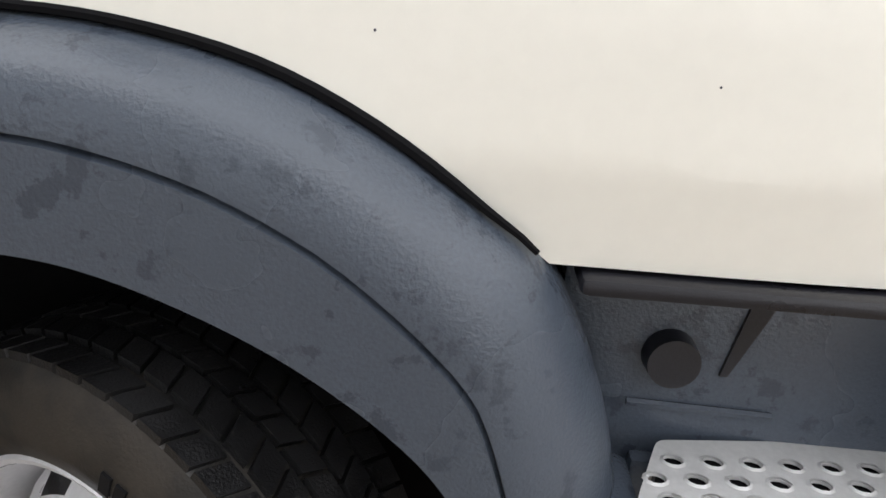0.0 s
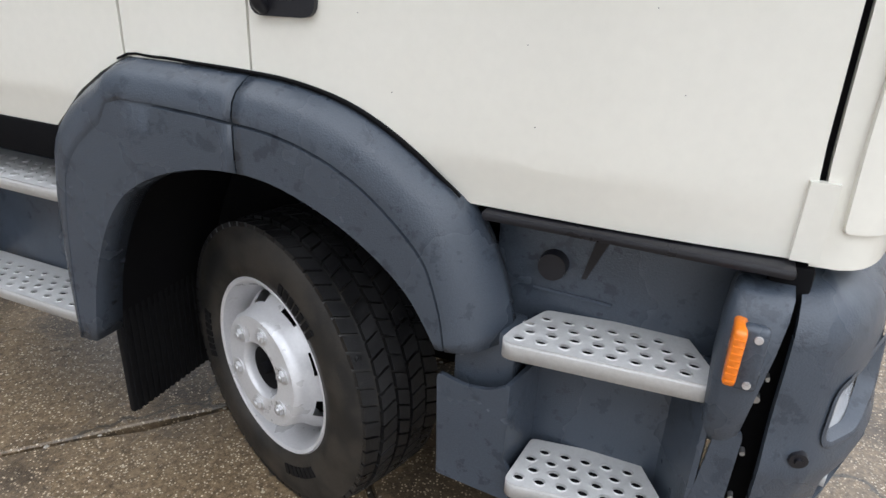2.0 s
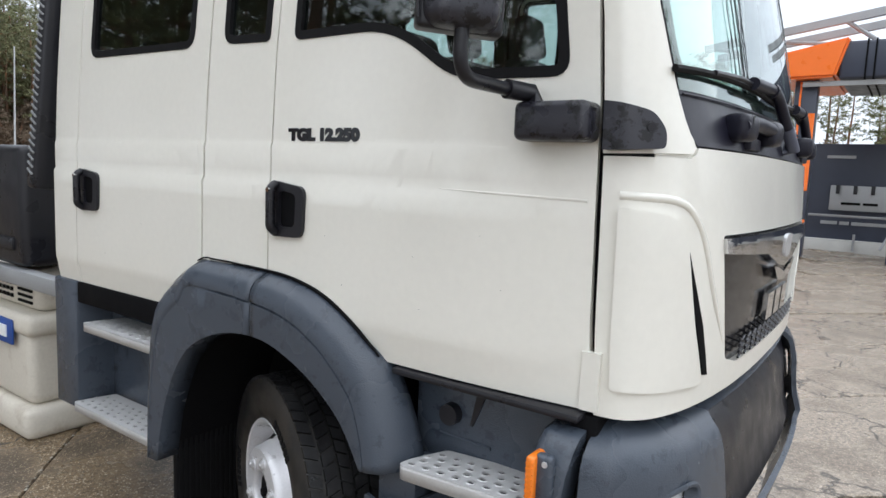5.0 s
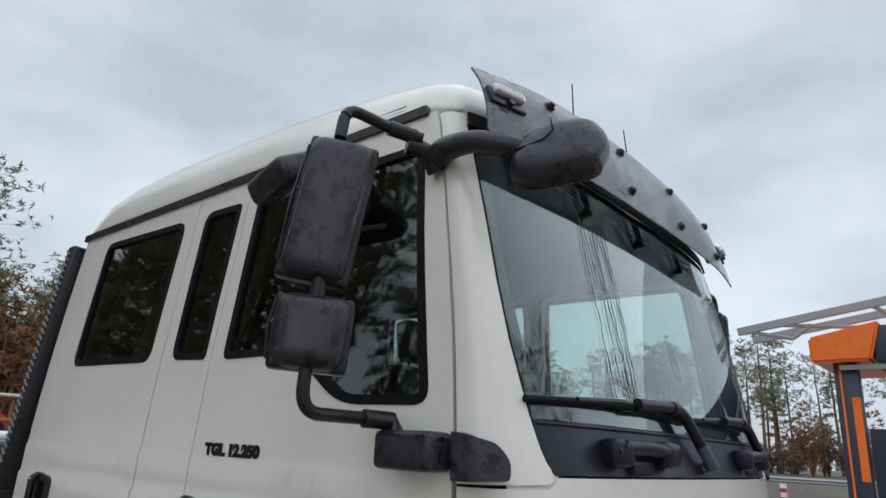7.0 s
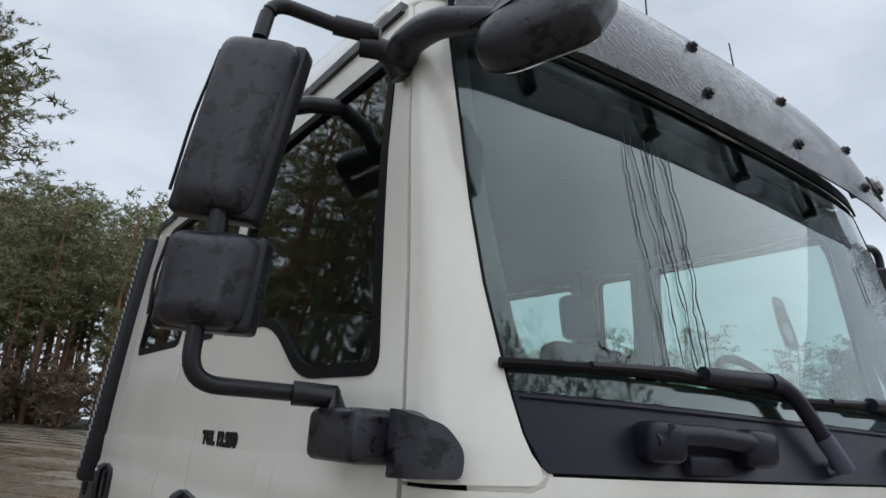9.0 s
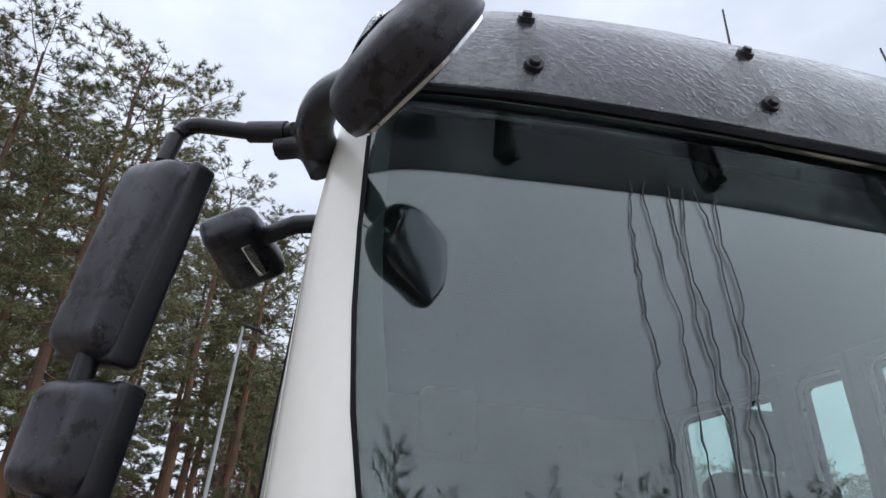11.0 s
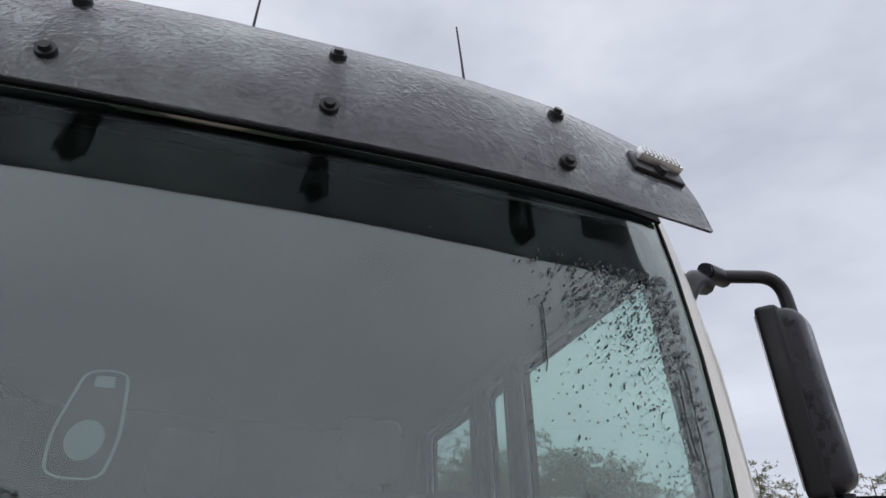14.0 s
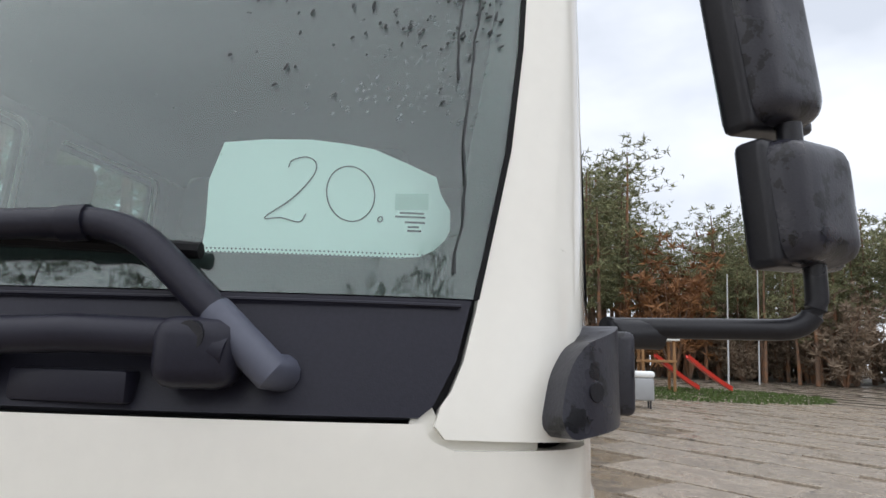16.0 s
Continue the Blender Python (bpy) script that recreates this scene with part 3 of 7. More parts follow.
def arch(left, i0, i1):
    """The plastic arch between two stations, with its rounded shoulder and the thin groove round it."""
    bm = bmesh.new()
    rings = []
    for i in range(i0, i1 + 1):
        g = float(np.interp(i / 4, range(len(GROOVE)), GROOVE))
        dent = 0.0 if i < 16 else 0.011
        g = max(g, 0.2) if i >= 16 else 0.6
        k = i / (4 * (len(PAIRS) - 1))
        dent = min(dent, 0.011 * max(0.0, (i - 17) / 6))
        prof = [(0.0, 0.03), (0.0, -0.050), (0.02, -0.064), (g * 0.5, -0.068), (g - 0.030, -0.068), (g - 0.010, -0.068 + dent), (g + 0.004, -0.068 + dent), (g + 0.010, -0.070)]
        for f, y in ((0.15, -0.070), (0.45, -0.064), (0.68, -0.048), (0.85, -0.022), (0.95, 0.0), (1.0, 0.022)):
            prof.append((g + 0.010 + (1 - g - 0.010) * f, y))
        prof.append((1.0, 0.05))
        row = []
        for f, y in prof:
            a, b = Vector(INNER[i]), Vector(OUTER[i])
            p = a * (1 - f) + b * f
            if k > 0.8:
                y = y + 0.06 * (k - 0.8) / 0.2 * max(0, f - 0.5)
            row.append(bm.verts.new((p[0], y if not left else W - y, p[1])))
        rings.append(row)
    skin(bm, rings, close=False, caps=False)
    return bm


for left in (False, True):
    fender = part("wheel_arch", arch(left, 0, 28), M_GREY, truck, "dark grey plastic wheel arch", sharp=50)
    f2bm = arch(left, 28, 56)
    for v in f2bm.verts:
        v.co.x += 0.005
    f2 = part("wheel_arch", f2bm, M_GREY, truck, "dark grey plastic wheel arch", sharp=50)
    for o in (fender, f2):
        sm = o.modifiers.new("thickness", "SOLIDIFY")
        sm.thickness, sm.offset = 0.006, -1
    # liner behind the arch
    a = resample(INNER, 40)
    bm = bmesh.new()
    rows = []
    for p in a:
        rows.append([bm.verts.new((p[0], (y if not left else W - y), p[1] + 0.015)) for y in (0.0, 0.15, 0.35, 0.6)])
    skin(bm, rows, close=False, caps=False)
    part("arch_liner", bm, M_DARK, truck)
    bm = bmesh.new()
    sgn = 1 if not left else -1
    y0 = 0.02 if not left else W - 0.02
    fl = box(bm, -0.47, -0.445, min(y0, y0 + sgn * 0.40), max(y0, y0 + sgn * 0.40), 0.13, 0.98, 0.006)
    flap = part("mud_flap", fl, M_RUBBER, truck, "ribbed black mud flap")
    for k in range(16):
        yr = y0 + sgn * (0.012 + 0.0248 * k)
        part("rib", box(bmesh.new(), -0.4435, -0.436, min(yr, yr + sgn * 0.012), max(yr, yr + sgn * 0.012), 0.135, 0.975), M_RUBBER, flap)


# black pipe between the door skins and the arches, put in for the gap's shadow
for left in (False, True):
    bm = bmesh.new()
    pipe(bm, [(OUTER[i][0] + 0.002, -0.001 if not left else W + 0.001, OUTER[i][1] + 0.003) for i in range(16, 48)], 0.005, 6, [0.003 + 0.004 * min(1, (i - 16) / 20, (48 - i) / 6) for i in range(16, 48)])
    part("arch_gap_shadow", bm, M_DARK, truck)


# ---- front wheels ----
below = False


def wheel_mesh(bm, prof, seg=48, close=True):
    rings = []
    for k in range(seg):
        t = 2 * math.pi * k / seg
        rings.append([bm.verts.new((r * math.cos(t), y, r * math.sin(t))) for y, r in prof])
    n = len(prof)
    for k in range(seg):
        a, b = rings[k], rings[(k + 1) % seg]
        for j in range(n if close else n - 1):
            bm.faces.new((a[j], a[(j + 1) % n], b[(j + 1) % n], b[j]))


def place(bm, m):
    bmesh.ops.transform(bm, matrix=m, verts=bm.verts[:])
    return bm


def front_wheel(name, centre, turn, flip_side):
    """Outer face towards -y of its own frame."""
    m = Matrix.Translation(centre) @ Matrix.Rotation(radians(turn + (180 if flip_side else 0)), 4, "Z")
    m = m @ Matrix.Scale(1.085, 4)
    wh = part(name, place(_hub(), m), M_RIM, truck, "silver steel wheel on a wet worn tyre")
    bm = bmesh.new()
    wheel_mesh(bm, [(-0.110, 0.246), (-0.128, 0.259), (-0.138, 0.292), (-0.136, 0.330), (-0.130, 0.368), (-0.120, 0.390), (-0.112, 0.394),
                    (0.112, 0.394), (0.120, 0.390), (0.130, 0.368), (0.136, 0.330), (0.132, 0.27), (0.110, 0.246)], 72)
    tyre = part("tyre", place(bm, m), M_WALL, wh, "wet black tyre with worn tread")
    # tread blocks with grooves between them
    bm = bmesh.new()
    rows = ((-0.120, -0.078), (-0.068, -0.026), (-0.017, 0.017), (0.026, 0.068), (0.078, 0.120))
    for j, (a, b) in enumerate(rows):
        count = 58
        for k in range(count):
            t0, t1 = (2 * math.pi * (k + 0.5 * (j % 2)) / count, 2 * math.pi * (k + 0.5 * (j % 2) + 0.84) / count)
            sk = 0.014 if j % 2 else -0.014
            vs = []
            for r in (0.390, 0.4065 - (0.004 if j in (0, 4) else 0)):
                for t, s in ((t0, 0), (t1, 0)):
                    for y, q in ((a, -sk), (b, sk)):
                        vs.append(bm.verts.new((r * math.cos(t + q * 1.4), y, r * math.sin(t + q * 1.4))))
            for f in ((4, 5, 7, 6), (0, 4, 6, 2), (1, 3, 7, 5), (0, 1, 5, 4), (2, 6, 7, 3)):
                bm.faces.new([vs[i] for i in f])
    part("tread", place(bm, m), M_TYRE, wh)
    # raised bars of the sidewall marking
    for t0 in (0.35, 2.4, 4.4):
        bm = bmesh.new()
        for i in range(7):
            t = t0 + i * 0.075
            box(bm, -0.006, 0.010, -0.1405, -0.135, 0.285, 0.315, 0, m=Matrix.Rotation(t, 4, "Y"))
        part("sidewall_marking", place(bm, m), M_RUBBER, tyre)
    for k in range(6):
        t = math.pi / 3 * k + 0.35
        bm = bmesh.new()
        c = Vector((0.116 * math.cos(t), -0.150, 0.116 * math.sin(t)))
        rod(bm, c, c + Vector((0, -0.011, 0)), 0.017, 0.016, 6)
        rod(bm, c + Vector((0, -0.010, 0)), c + Vector((0, -0.015, 0)), 0.009, 0.008, 10)
        rod(bm, c + Vector((0, 0.004, 0)), c + Vector((0, -0.003, 0)), 0.024, 0.024, 14)
        part("wheel_nut", place(bm, m), M_STEEL, wh)
    bm = bmesh.new()
    rod(bm, (0, 0.0, 0), (0, -0.128, 0), 0.066, 0.062, 24)
    rod(bm, (0.01, -0.12, 0.01), (0.01, -0.150, 0.01), 0.020, 0.016, 8)
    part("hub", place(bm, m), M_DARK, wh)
    # black drum added behind the vents to give them their shade
    part("shade_drum", place(rod(bmesh.new(), (0, 0.02, 0), (0, 0.09, 0), 0.212, 0.216, 40), m), M_DARK, wh)
    return wh


def _hub():
    """Rim and dished disc with six oval vents."""
    bm = bmesh.new()
    wheel_mesh(bm, [(-0.120, 0.256), (-0.126, 0.250), (-0.122, 0.241), (-0.100, 0.237), (-0.060, 0.222), (0.09, 0.222), (0.105, 0.238), (0.112, 0.250), (0.105, 0.254), (0.09, 0.230), (-0.06, 0.230), (-0.105, 0.246)], 60)
    seg = 72
    prof = [(0.010, 0.223), (-0.030, 0.216), (-0.062, 0.202), (-0.095, 0.176), (-0.125, 0.166), (-0.142, 0.163), (-0.1500, 0.155), (-0.150, 0.082), (-0.146, 0.078), (-0.135, 0.076), (-0.10, 0.076)]
    rings = []
    for k in range(seg):
        t = 2 * math.pi * k / seg
        rings.append([bm.verts.new((r * math.cos(t), y, r * math.sin(t))) for y, r in prof])
    for k in range(seg):
        a, b = rings[k], rings[(k + 1) % seg]
        for j in range(len(prof) - 1):
            if j in (1, 2) and k % 9 in (3, 4, 5, 6):
                continue
            bm.faces.new((a[j], a[j + 1], b[j + 1], b[j]))
    return bm


front_wheel("front_wheel", (0.170, 0.20, 0.441), -21, False)
front_wheel("front_wheel", (0.170, W - 0.20, 0.441), -21, True)
part("axle", rod(bmesh.new(), (0.145, 0.2, 0.42), (0.145, W - 0.2, 0.42), 0.05, seg=12), M_DARK, truck)
# chassis behind and below the cab
bm = bmesh.new()
for y in (0.72, 1.44):
    box(bm, -5.6, 1.2, y, y + 0.08, 0.72, 0.94, 0.008)
for x in (-5.4, -4.0, -2.6, -1.2):
    box(bm, x, x + 0.1, 0.78, 1.46, 0.74, 0.92, 0.006)
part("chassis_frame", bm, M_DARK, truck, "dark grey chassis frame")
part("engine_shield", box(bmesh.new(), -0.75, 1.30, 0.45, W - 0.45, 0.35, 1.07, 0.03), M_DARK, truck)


# ---- steps ----
below = True


def step_plate(name, pts, z, t, left, holes, parent, label="perforated metal step"):
    """A perforated tread with a rolled edge: pts is its outline in (x, y)."""
    bm = bmesh.new()
    o = [(x, y if not left else W - y) for x, y in pts]
    if left:
        o = o[::-1]
    o = rounded(o, 0.014, 3)
    circ = []
    for hx, hy in holes:
        hy2 = hy if not left else W - hy
        circ.append([(hx + 0.0135 * math.cos(a), hy2 + 0.0105 * math.sin(a)) for a in [-2 * math.pi * k / 10 for k in range(10)]])
    sheet(o, circ, lambda u, v: (u, v, z), 5.0, 0.004, bm)
    ob = part(name, bm, M_STEP, parent, label)
    bm = bmesh.new()
    ring = [[bm.verts.new((x, y, zz)) for zz in (z - 0.002, z - t * 0.25, z - t)] for x, y in o]
    for i in range(len(ring)):
        a, b = ring[i - 1], ring[i]
        for j in range(2):
            bm.faces.new((a[j], b[j], b[j + 1], a[j + 1]))
    e = part("step_edge", bm, M_STEP, ob)
    s = e.modifiers.new("thickness", "SOLIDIFY")
    s.thickness = 0.004
    bm = bmesh.new()
    for hx, hy in holes:
        hy2 = hy if not left else W - hy
        n = 10
        lo = [bm.verts.new((hx + 0.0175 * math.cos(k * 2 * math.pi / n), hy2 + 0.014 * math.sin(k * 2 * math.pi / n), z + 0.0004)) for k in range(n)]
        hi = [bm.verts.new((hx + 0.0135 * math.cos(k * 2 * math.pi / n), hy2 + 0.0105 * math.sin(k * 2 * math.pi / n), z + 0.003)) for k in range(n)]
        for k in range(n):
            bm.faces.new((lo[k], lo[(k + 1) % n], hi[(k + 1) % n], hi[k]))
    part("hole_rims", bm, M_STEP, ob)
    # black sheet close under the tread, added as the shade seen in the holes
    part("hole_shade", sheet(ring_of(o, 0.012), [], lambda u, v: (u, v, z - 0.008), 5.0, 0.004), M_DARK, ob)
    return ob


def hole_rows(x0, x1, rows, dx=0.052):
    out = []
    for i, (y, a, b) in enumerate(rows):
        x = x0 + a + (dx / 2 if i % 2 else 0)
        while x < x1 - b:
            out.append((x, y))
            x += dx
    return out


for left in (False, True):
    sg = (lambda y: y) if not left else (lambda y: W - y)
    step_plate("step_plate", [(0.775, -0.050), (0.795, -0.062), (1.225, -0.030), (1.245, 0.0), (1.16, 0.155), (0.835, 0.115), (0.785, 0.0)], 0.785, 0.045, left,
                     [(x, y + (x - 0.8) * 0.075) for x, y in hole_rows(0.80, 1.22, [(-0.035, 0.01, 0.0), (0.0, 0.0, 0.01), (0.035, 0.015, 0.035), (0.07, 0.02, 0.075)])], truck, "perforated silver metal step")
    step_plate("step_plate", [(0.825, -0.080), (0.845, -0.092), (1.19, -0.045), (1.205, -0.02), (1.115, 0.12), (0.845, 0.08)], 0.415, 0.04, left,
                     [(x, y + (x - 0.8) * 0.09) for x, y in hole_rows(0.845, 1.19, [(-0.068, 0.01, 0.0), (-0.033, 0.01, 0.015), (0.002, 0.02, 0.04), (0.036, 0.02, 0.07)])], truck, "perforated silver metal step")
    for z, x0 in ((0.875, -1.19), (0.445, -1.29)):
        step_plate("step_plate", [(x0, -0.01), (x0 + 0.02, -0.02), (-0.56, -0.02), (-0.56, 0.17), (x0 + 0.04, 0.17)], z, 0.04, left,
                   hole_rows(x0 + 0.03, -0.56, [(0.01, 0.0, 0), (0.045, 0.0, 0), (0.08, 0.0, 0), (0.115, 0.0, 0)], 0.062), truck, "perforated silver metal step")
    # entry wells
    bm = bmesh.new()
    a = sg(0.135), sg(0.16)
    box(bm, 0.70, 1.31, min(a), max(a), 0.55, 1.06, 0.01)
    box(bm, 0.80, 1.26, min(sg(0.10), sg(0.13)), max(sg(0.10), sg(0.13)), 0.30, 0.76, 0.01)
    part("step_well", bm, M_GREY, truck, "dark grey step well")
    # sill moulding in black, with the shadow of its slope in the colour
    bm = bmesh.new()
    box(bm, 0.70, 1.33, min(sg(0.0), sg(0.16)), max(sg(0.0), sg(0.16)), 1.034, 1.056, 0.008)
    part("shaded_sill", bm, M_BLACK, truck)
    # lower housing round the second step
    bm = bmesh.new()
    o = [(0.645, 0.315), (0.80, 0.318), (1.16, 0.335), (1.27, 0.375), (1.308, 0.45), (1.312, 0.70), (1.258, 0.70), (1.232, 0.425), (1.16, 0.395), (0.84, 0.385), (0.806, 0.43), (0.80, 0.655), (0.755, 0.622), (0.70, 0.612), (0.632, 0.625)]
    fm = (lambda u, v: (u, -0.045 + 0.11 * max(0, (0.80 - u)) + 0.02 * max(0, u - 1.1), v)) if not left else (lambda u, v: (-u, W + 0.045 - 0.11 * max(0, (0.80 + u)), v))
    sheet(flip(rounded(o, 0.02)) if left else rounded(o, 0.02), [], fm, 0.12, 0.012, bm)
    part("step_housing", bm, M_GREY, truck, "grey plastic step housing with damp stains")
    bm = bmesh.new()
    box(bm, 0.64, 1.28, min(sg(-0.03), sg(0.13)), max(sg(-0.03), sg(0.13)), 0.31, 0.345, 0.01)
    box(bm, 0.66, 0.80, min(sg(0.0), sg(0.12)), max(sg(0.0), sg(0.12)), 0.55, 0.765, 0.02)
    part("housing_floor", bm, M_GREY, truck)
    # side walls of the wells, slanting inwards
    for (x0, y0), (x1, y1), z0, z1 in (((0.800, -0.044), (0.835, 0.105), 0.36, 0.655), ((1.236, -0.040), (1.165, 0.105), 0.36, 0.76)):
        bm = bmesh.new()
        rings = [[bm.verts.new((x + dx, sg(y), z)) for dx, z in ((-0.006, z0), (0.006, z0), (0.006, z1), (-0.006, z1))] for x, y in ((x0, y0), (x1, y1))]
        skin(bm, rings)
        part("well_side", bm, M_GREY, truck)
    # cap on the upper well, and a moulded ridge
    bm = bmesh.new()
    rod(bm, (0.835, sg(0.137), 0.905), (0.835, sg(0.105), 0.905), 0.036, 0.034, 24)
    part("filler_cap", bm, M_BLACK, truck, "round black cap")
    bm = bmesh.new()
    pipe(bm, [(0.79, sg(0.132), 0.83), (0.985, sg(0.132), 0.825)], 0.006, 6)
    part("moulded_ridge", bm, M_GREY, truck)
    bm = bmesh.new()
    v = [(0.93, 1.0), (0.965, 1.0), (0.915, 0.88), (0.905, 0.88)]
    sheet([(x, z) for x, z in v][::-1] if left else v[::-1][::-1], [], lambda u, w: (u, sg(0.13), w), 0.3, 0.02, bm)
    part("moulded_rib", bm, M_BLACK, truck)
    # moulded pillar beside the step, with the side marker lamp on its plate
    bm = bmesh.new()
    rings = []
    for z, x0, x1, y0 in ((0.655, 1.238, 1.292, -0.036), (0.70, 1.228, 1.300, -0.058), (0.80, 1.222, 1.312, -0.064), (0.90, 1.222, 1.326, -0.060), (0.965, 1.226, 1.336, -0.040), (0.998, 1.232, 1.342, -0.012), (1.010, 1.240, 1.342, 0.03)):
        rings.append([bm.verts.new((x, sg(y), z)) for x, y in ((x0, 0.10), (x0 - 0.004, y0 + 0.03), (x0 + 0.006, y0 + 0.006), (x0 + 0.024, y0), (x1 - 0.016, y0 + 0.002), (x1, y0 + 0.012), (x1, 0.10))])
    skin(bm, rings)
    brk = part("lamp_bracket", bm, M_GREY, truck, "grey bracket at the step", sharp=50)
    bm = bmesh.new()
    ys_, ye = sorted((sg(-0.084), sg(-0.052)))
    box(bm, 1.252, 1.304, ys_, ye, 0.825, 0.965, 0.012, 3)
    plate = part("lamp_plate", bm, M_GREY, brk)
    bm = bmesh.new()
    ys_, ye = sorted((sg(-0.104), sg(-0.03)))
    box(bm, 1.236, 1.262, ys_, ye, 0.840, 0.962, 0.009, 3)
    for k in range(7):
        ys_, ye = sorted((sg(-0.1055), sg(-0.09)))
        box(bm, 1.239, 1.259, ys_, ye, 0.852 + k * 0.015, 0.856 + k * 0.015, 0)
    part("marker_lamp", bm, M_AMBER, brk, "amber side marker lamp")
    for z in (0.842, 0.943):
        bm = bmesh.new()
        rod(bm, (1.284, sg(-0.082), z), (1.284, sg(-0.087), z), 0.009, 0.008, 12)
        part("screw", bm, M_STEEL, plate)
    # rear step box
    bm = bmesh.new()
    ys_, ye = sorted((sg(0.18), sg(0.20)))
    box(bm, -1.30, -0.52, ys_, ye, 0.38, 1.065, 0.006)
    ys_, ye = sorted((sg(0.005), sg(0.55)))
    box(bm, -1.50, -1.285, ys_, ye, 0.40, 1.063, 0.012)
    part("rear_step_box", bm, M_GREY, truck, "grey panel round the rear steps")
    # black block that stands for the shade at the top of the rear well
    ys_, ye = sorted((sg(0.01), sg(0.178)))
    part("shaded_sill", box(bmesh.new(), -1.283, -0.50, ys_, ye, 0.955, 1.062, 0.008), M_DARK, truck)


# ---- bumper ----
def bumper_x(p, z, off=0.0):
    """Front bumper: fuller than the cab and rounded over at its top."""
    x, y, _ = front(p, 1.2)
    k = interp(z, [(0.30, -0.05), (0.40, 0.0), (0.62, 0.055), (0.70, 0.032), (0.85, 0.018), (0.92, 0.008), (0.955, -0.008), (0.98, -0.032), (1.0, -0.065), (1.015, -0.11), (1.025, -0.16), (1.04, -0.22)])
    q = min(p, W - p)
    wf = min(1, q / 0.35)
    side = -0.066 + 0.10 * (1 - min(1, q / 0.2)) * max(0, (0.45 - z))
    yy = y if p <= C else W - y
    yy = yy + (side - (k * 0.5 if k > 0 else k * 0.85)) * (1 - wf)
    xx = x + k * wf + off * wf - 0.008 - 0.008 * (1 - wf) * min(1, max(0, (z - 0.35) / 0.4))
    yy -= off * (1 - wf)
    return (xx, yy if p <= C else W - yy, z)


bo = [(0.0, 0.40), (0.12, 0.335), (0.35, 0.33), (W - 0.35, 0.33), (W - 0.12, 0.335), (W, 0.40), (W, 1.035), (0.0, 1.035)]
HL = rounded([(0.118, 0.815), (0.108, 0.69), (0.25, 0.675), (0.39, 0.72), (0.42, 0.835), (0.37, 0.85)], 0.03)
FOG = rounded([(0.145, 0.585), (0.155, 0.50), (0.27, 0.515), (0.31, 0.60)], 0.02)
mir = lambda poly: [(W - p, z) for p, z in poly][::-1]
AIR = rounded([(0.62, 0.58), (W - 0.62, 0.58), (W - 0.60, 0.99), (0.60, 0.99)], 0.04)
bumper = part("bumper", sheet(bo, [HL, mir(HL), FOG, mir(FOG), AIR], bumper_x, (0.04, 0.03), 0.02), M_GREY, truck, "dark grey wet plastic bumper")
for left in (False, True):
    h, g = (mir(HL), mir(FOG)) if left else (HL, FOG)
    part("headlamp", sheet(ring_of(h, -0.006), [], lambda p, z: bumper_x(p, z, -0.030 - 0.05 * max(0.0, z - 0.70)), 0.06, 0.01), M_LENS, bumper, "clear headlamp lens")
    bm = bmesh.new()
    skin(bm, [[bm.verts.new(bumper_x(p, z, o_)) for p, z in ring_of(h, k)] for o_, k in ((0.006, -0.016), (0.009, -0.008), (0.006, 0.0), (-0.028, 0.006))], caps=False)
    part("headlamp_bezel", bm, M_GREY, bumper)
    part("fog_lamp", sheet(ring_of(g, -0.006), [], lambda p, z: bumper_x(p, z, -0.03), 0.06, 0.01), M_BLACK, bumper)
    cx, cy, _ = bumper_x(0.225 if not left else W - 0.225, 0.55, -0.025)
    bm = bmesh.new()
    rod(bm, (cx - 0.02, cy, 0.55), (cx + 0.008, cy - (0.008 if not left else -0.008), 0.55), 0.034, 0.032, 20)
    part("fog_lamp_lens", bm, M_LENS, bumper)
    for z, p in ((0.66, 0.045), (0.40, 0.045)):
        cx, cy, _ = bumper_x(p if not left else W - p, z, 0.004)
        bm = bmesh.new()
        d = Vector((0.2, -1 if not left else 1, 0)).normalized()
        rod(bm, Vector((cx, cy, z)) - d * 0.01, Vector((cx, cy, z)) + d * 0.004, 0.020, 0.018, 20)
        rod(bm, Vector((cx, cy, z)), Vector((cx, cy, z)) + d * 0.010, 0.009, 0.008, 12)
        part("bumper_bolt", bm, M_BLACK, bumper)
for y in (0.05, W - 0.21):
    part("bumper_mount", box(bmesh.new(), 1.285, 1.37, y - 0.01, y + 0.15, 0.36, 1.05, 0.01), M_DARK, truck)
for x_, z, r_ in ((1.333, 0.47, 0.007), (1.325, 0.745, 0.009), (1.338, 0.80, 0.006), (1.33, 0.60, 0.006)):
    part("mount_bolt", rod(bmesh.new(), (x_, 0.045, z), (x_, 0.022, z), r_, seg=8), M_STEEL, truck)
part("radiator", box(bmesh.new(), 1.44, 1.48, 0.5, W - 0.5, 0.45, 1.5, 0.01), M_DARK, truck)
part("bumper_mesh", sheet(AIR, [], lambda p, z: bumper_x(p, z, -0.05), 0.1, 0.01), M_BLACK, bumper)

# ---- grille ----
below = False
gr = part("grille", sheet(ring_of(GRILLE, -0.008), [], lambda p, z: front(p, z, -0.02), (0.06, 0.06), 0.01), M_GLOSS, truck, "gloss black grille with a chrome bar")
bar = [fp(0.392, 1.520), fp(0.405, 1.478), fp(0.80, 1.452), fp(0.98, 1.405), fp(1.12, 1.385), fp(W - 0.98, 1.405), fp(W - 0.80, 1.452), fp(W - 0.405, 1.478), fp(W - 0.392, 1.520)]
part("chrome_bar", sheet(bar, [], lambda p, z: front(p, z, 0.010), (0.05, 0.02), 0.025), M_CHROME, gr, "chrome grille bar")
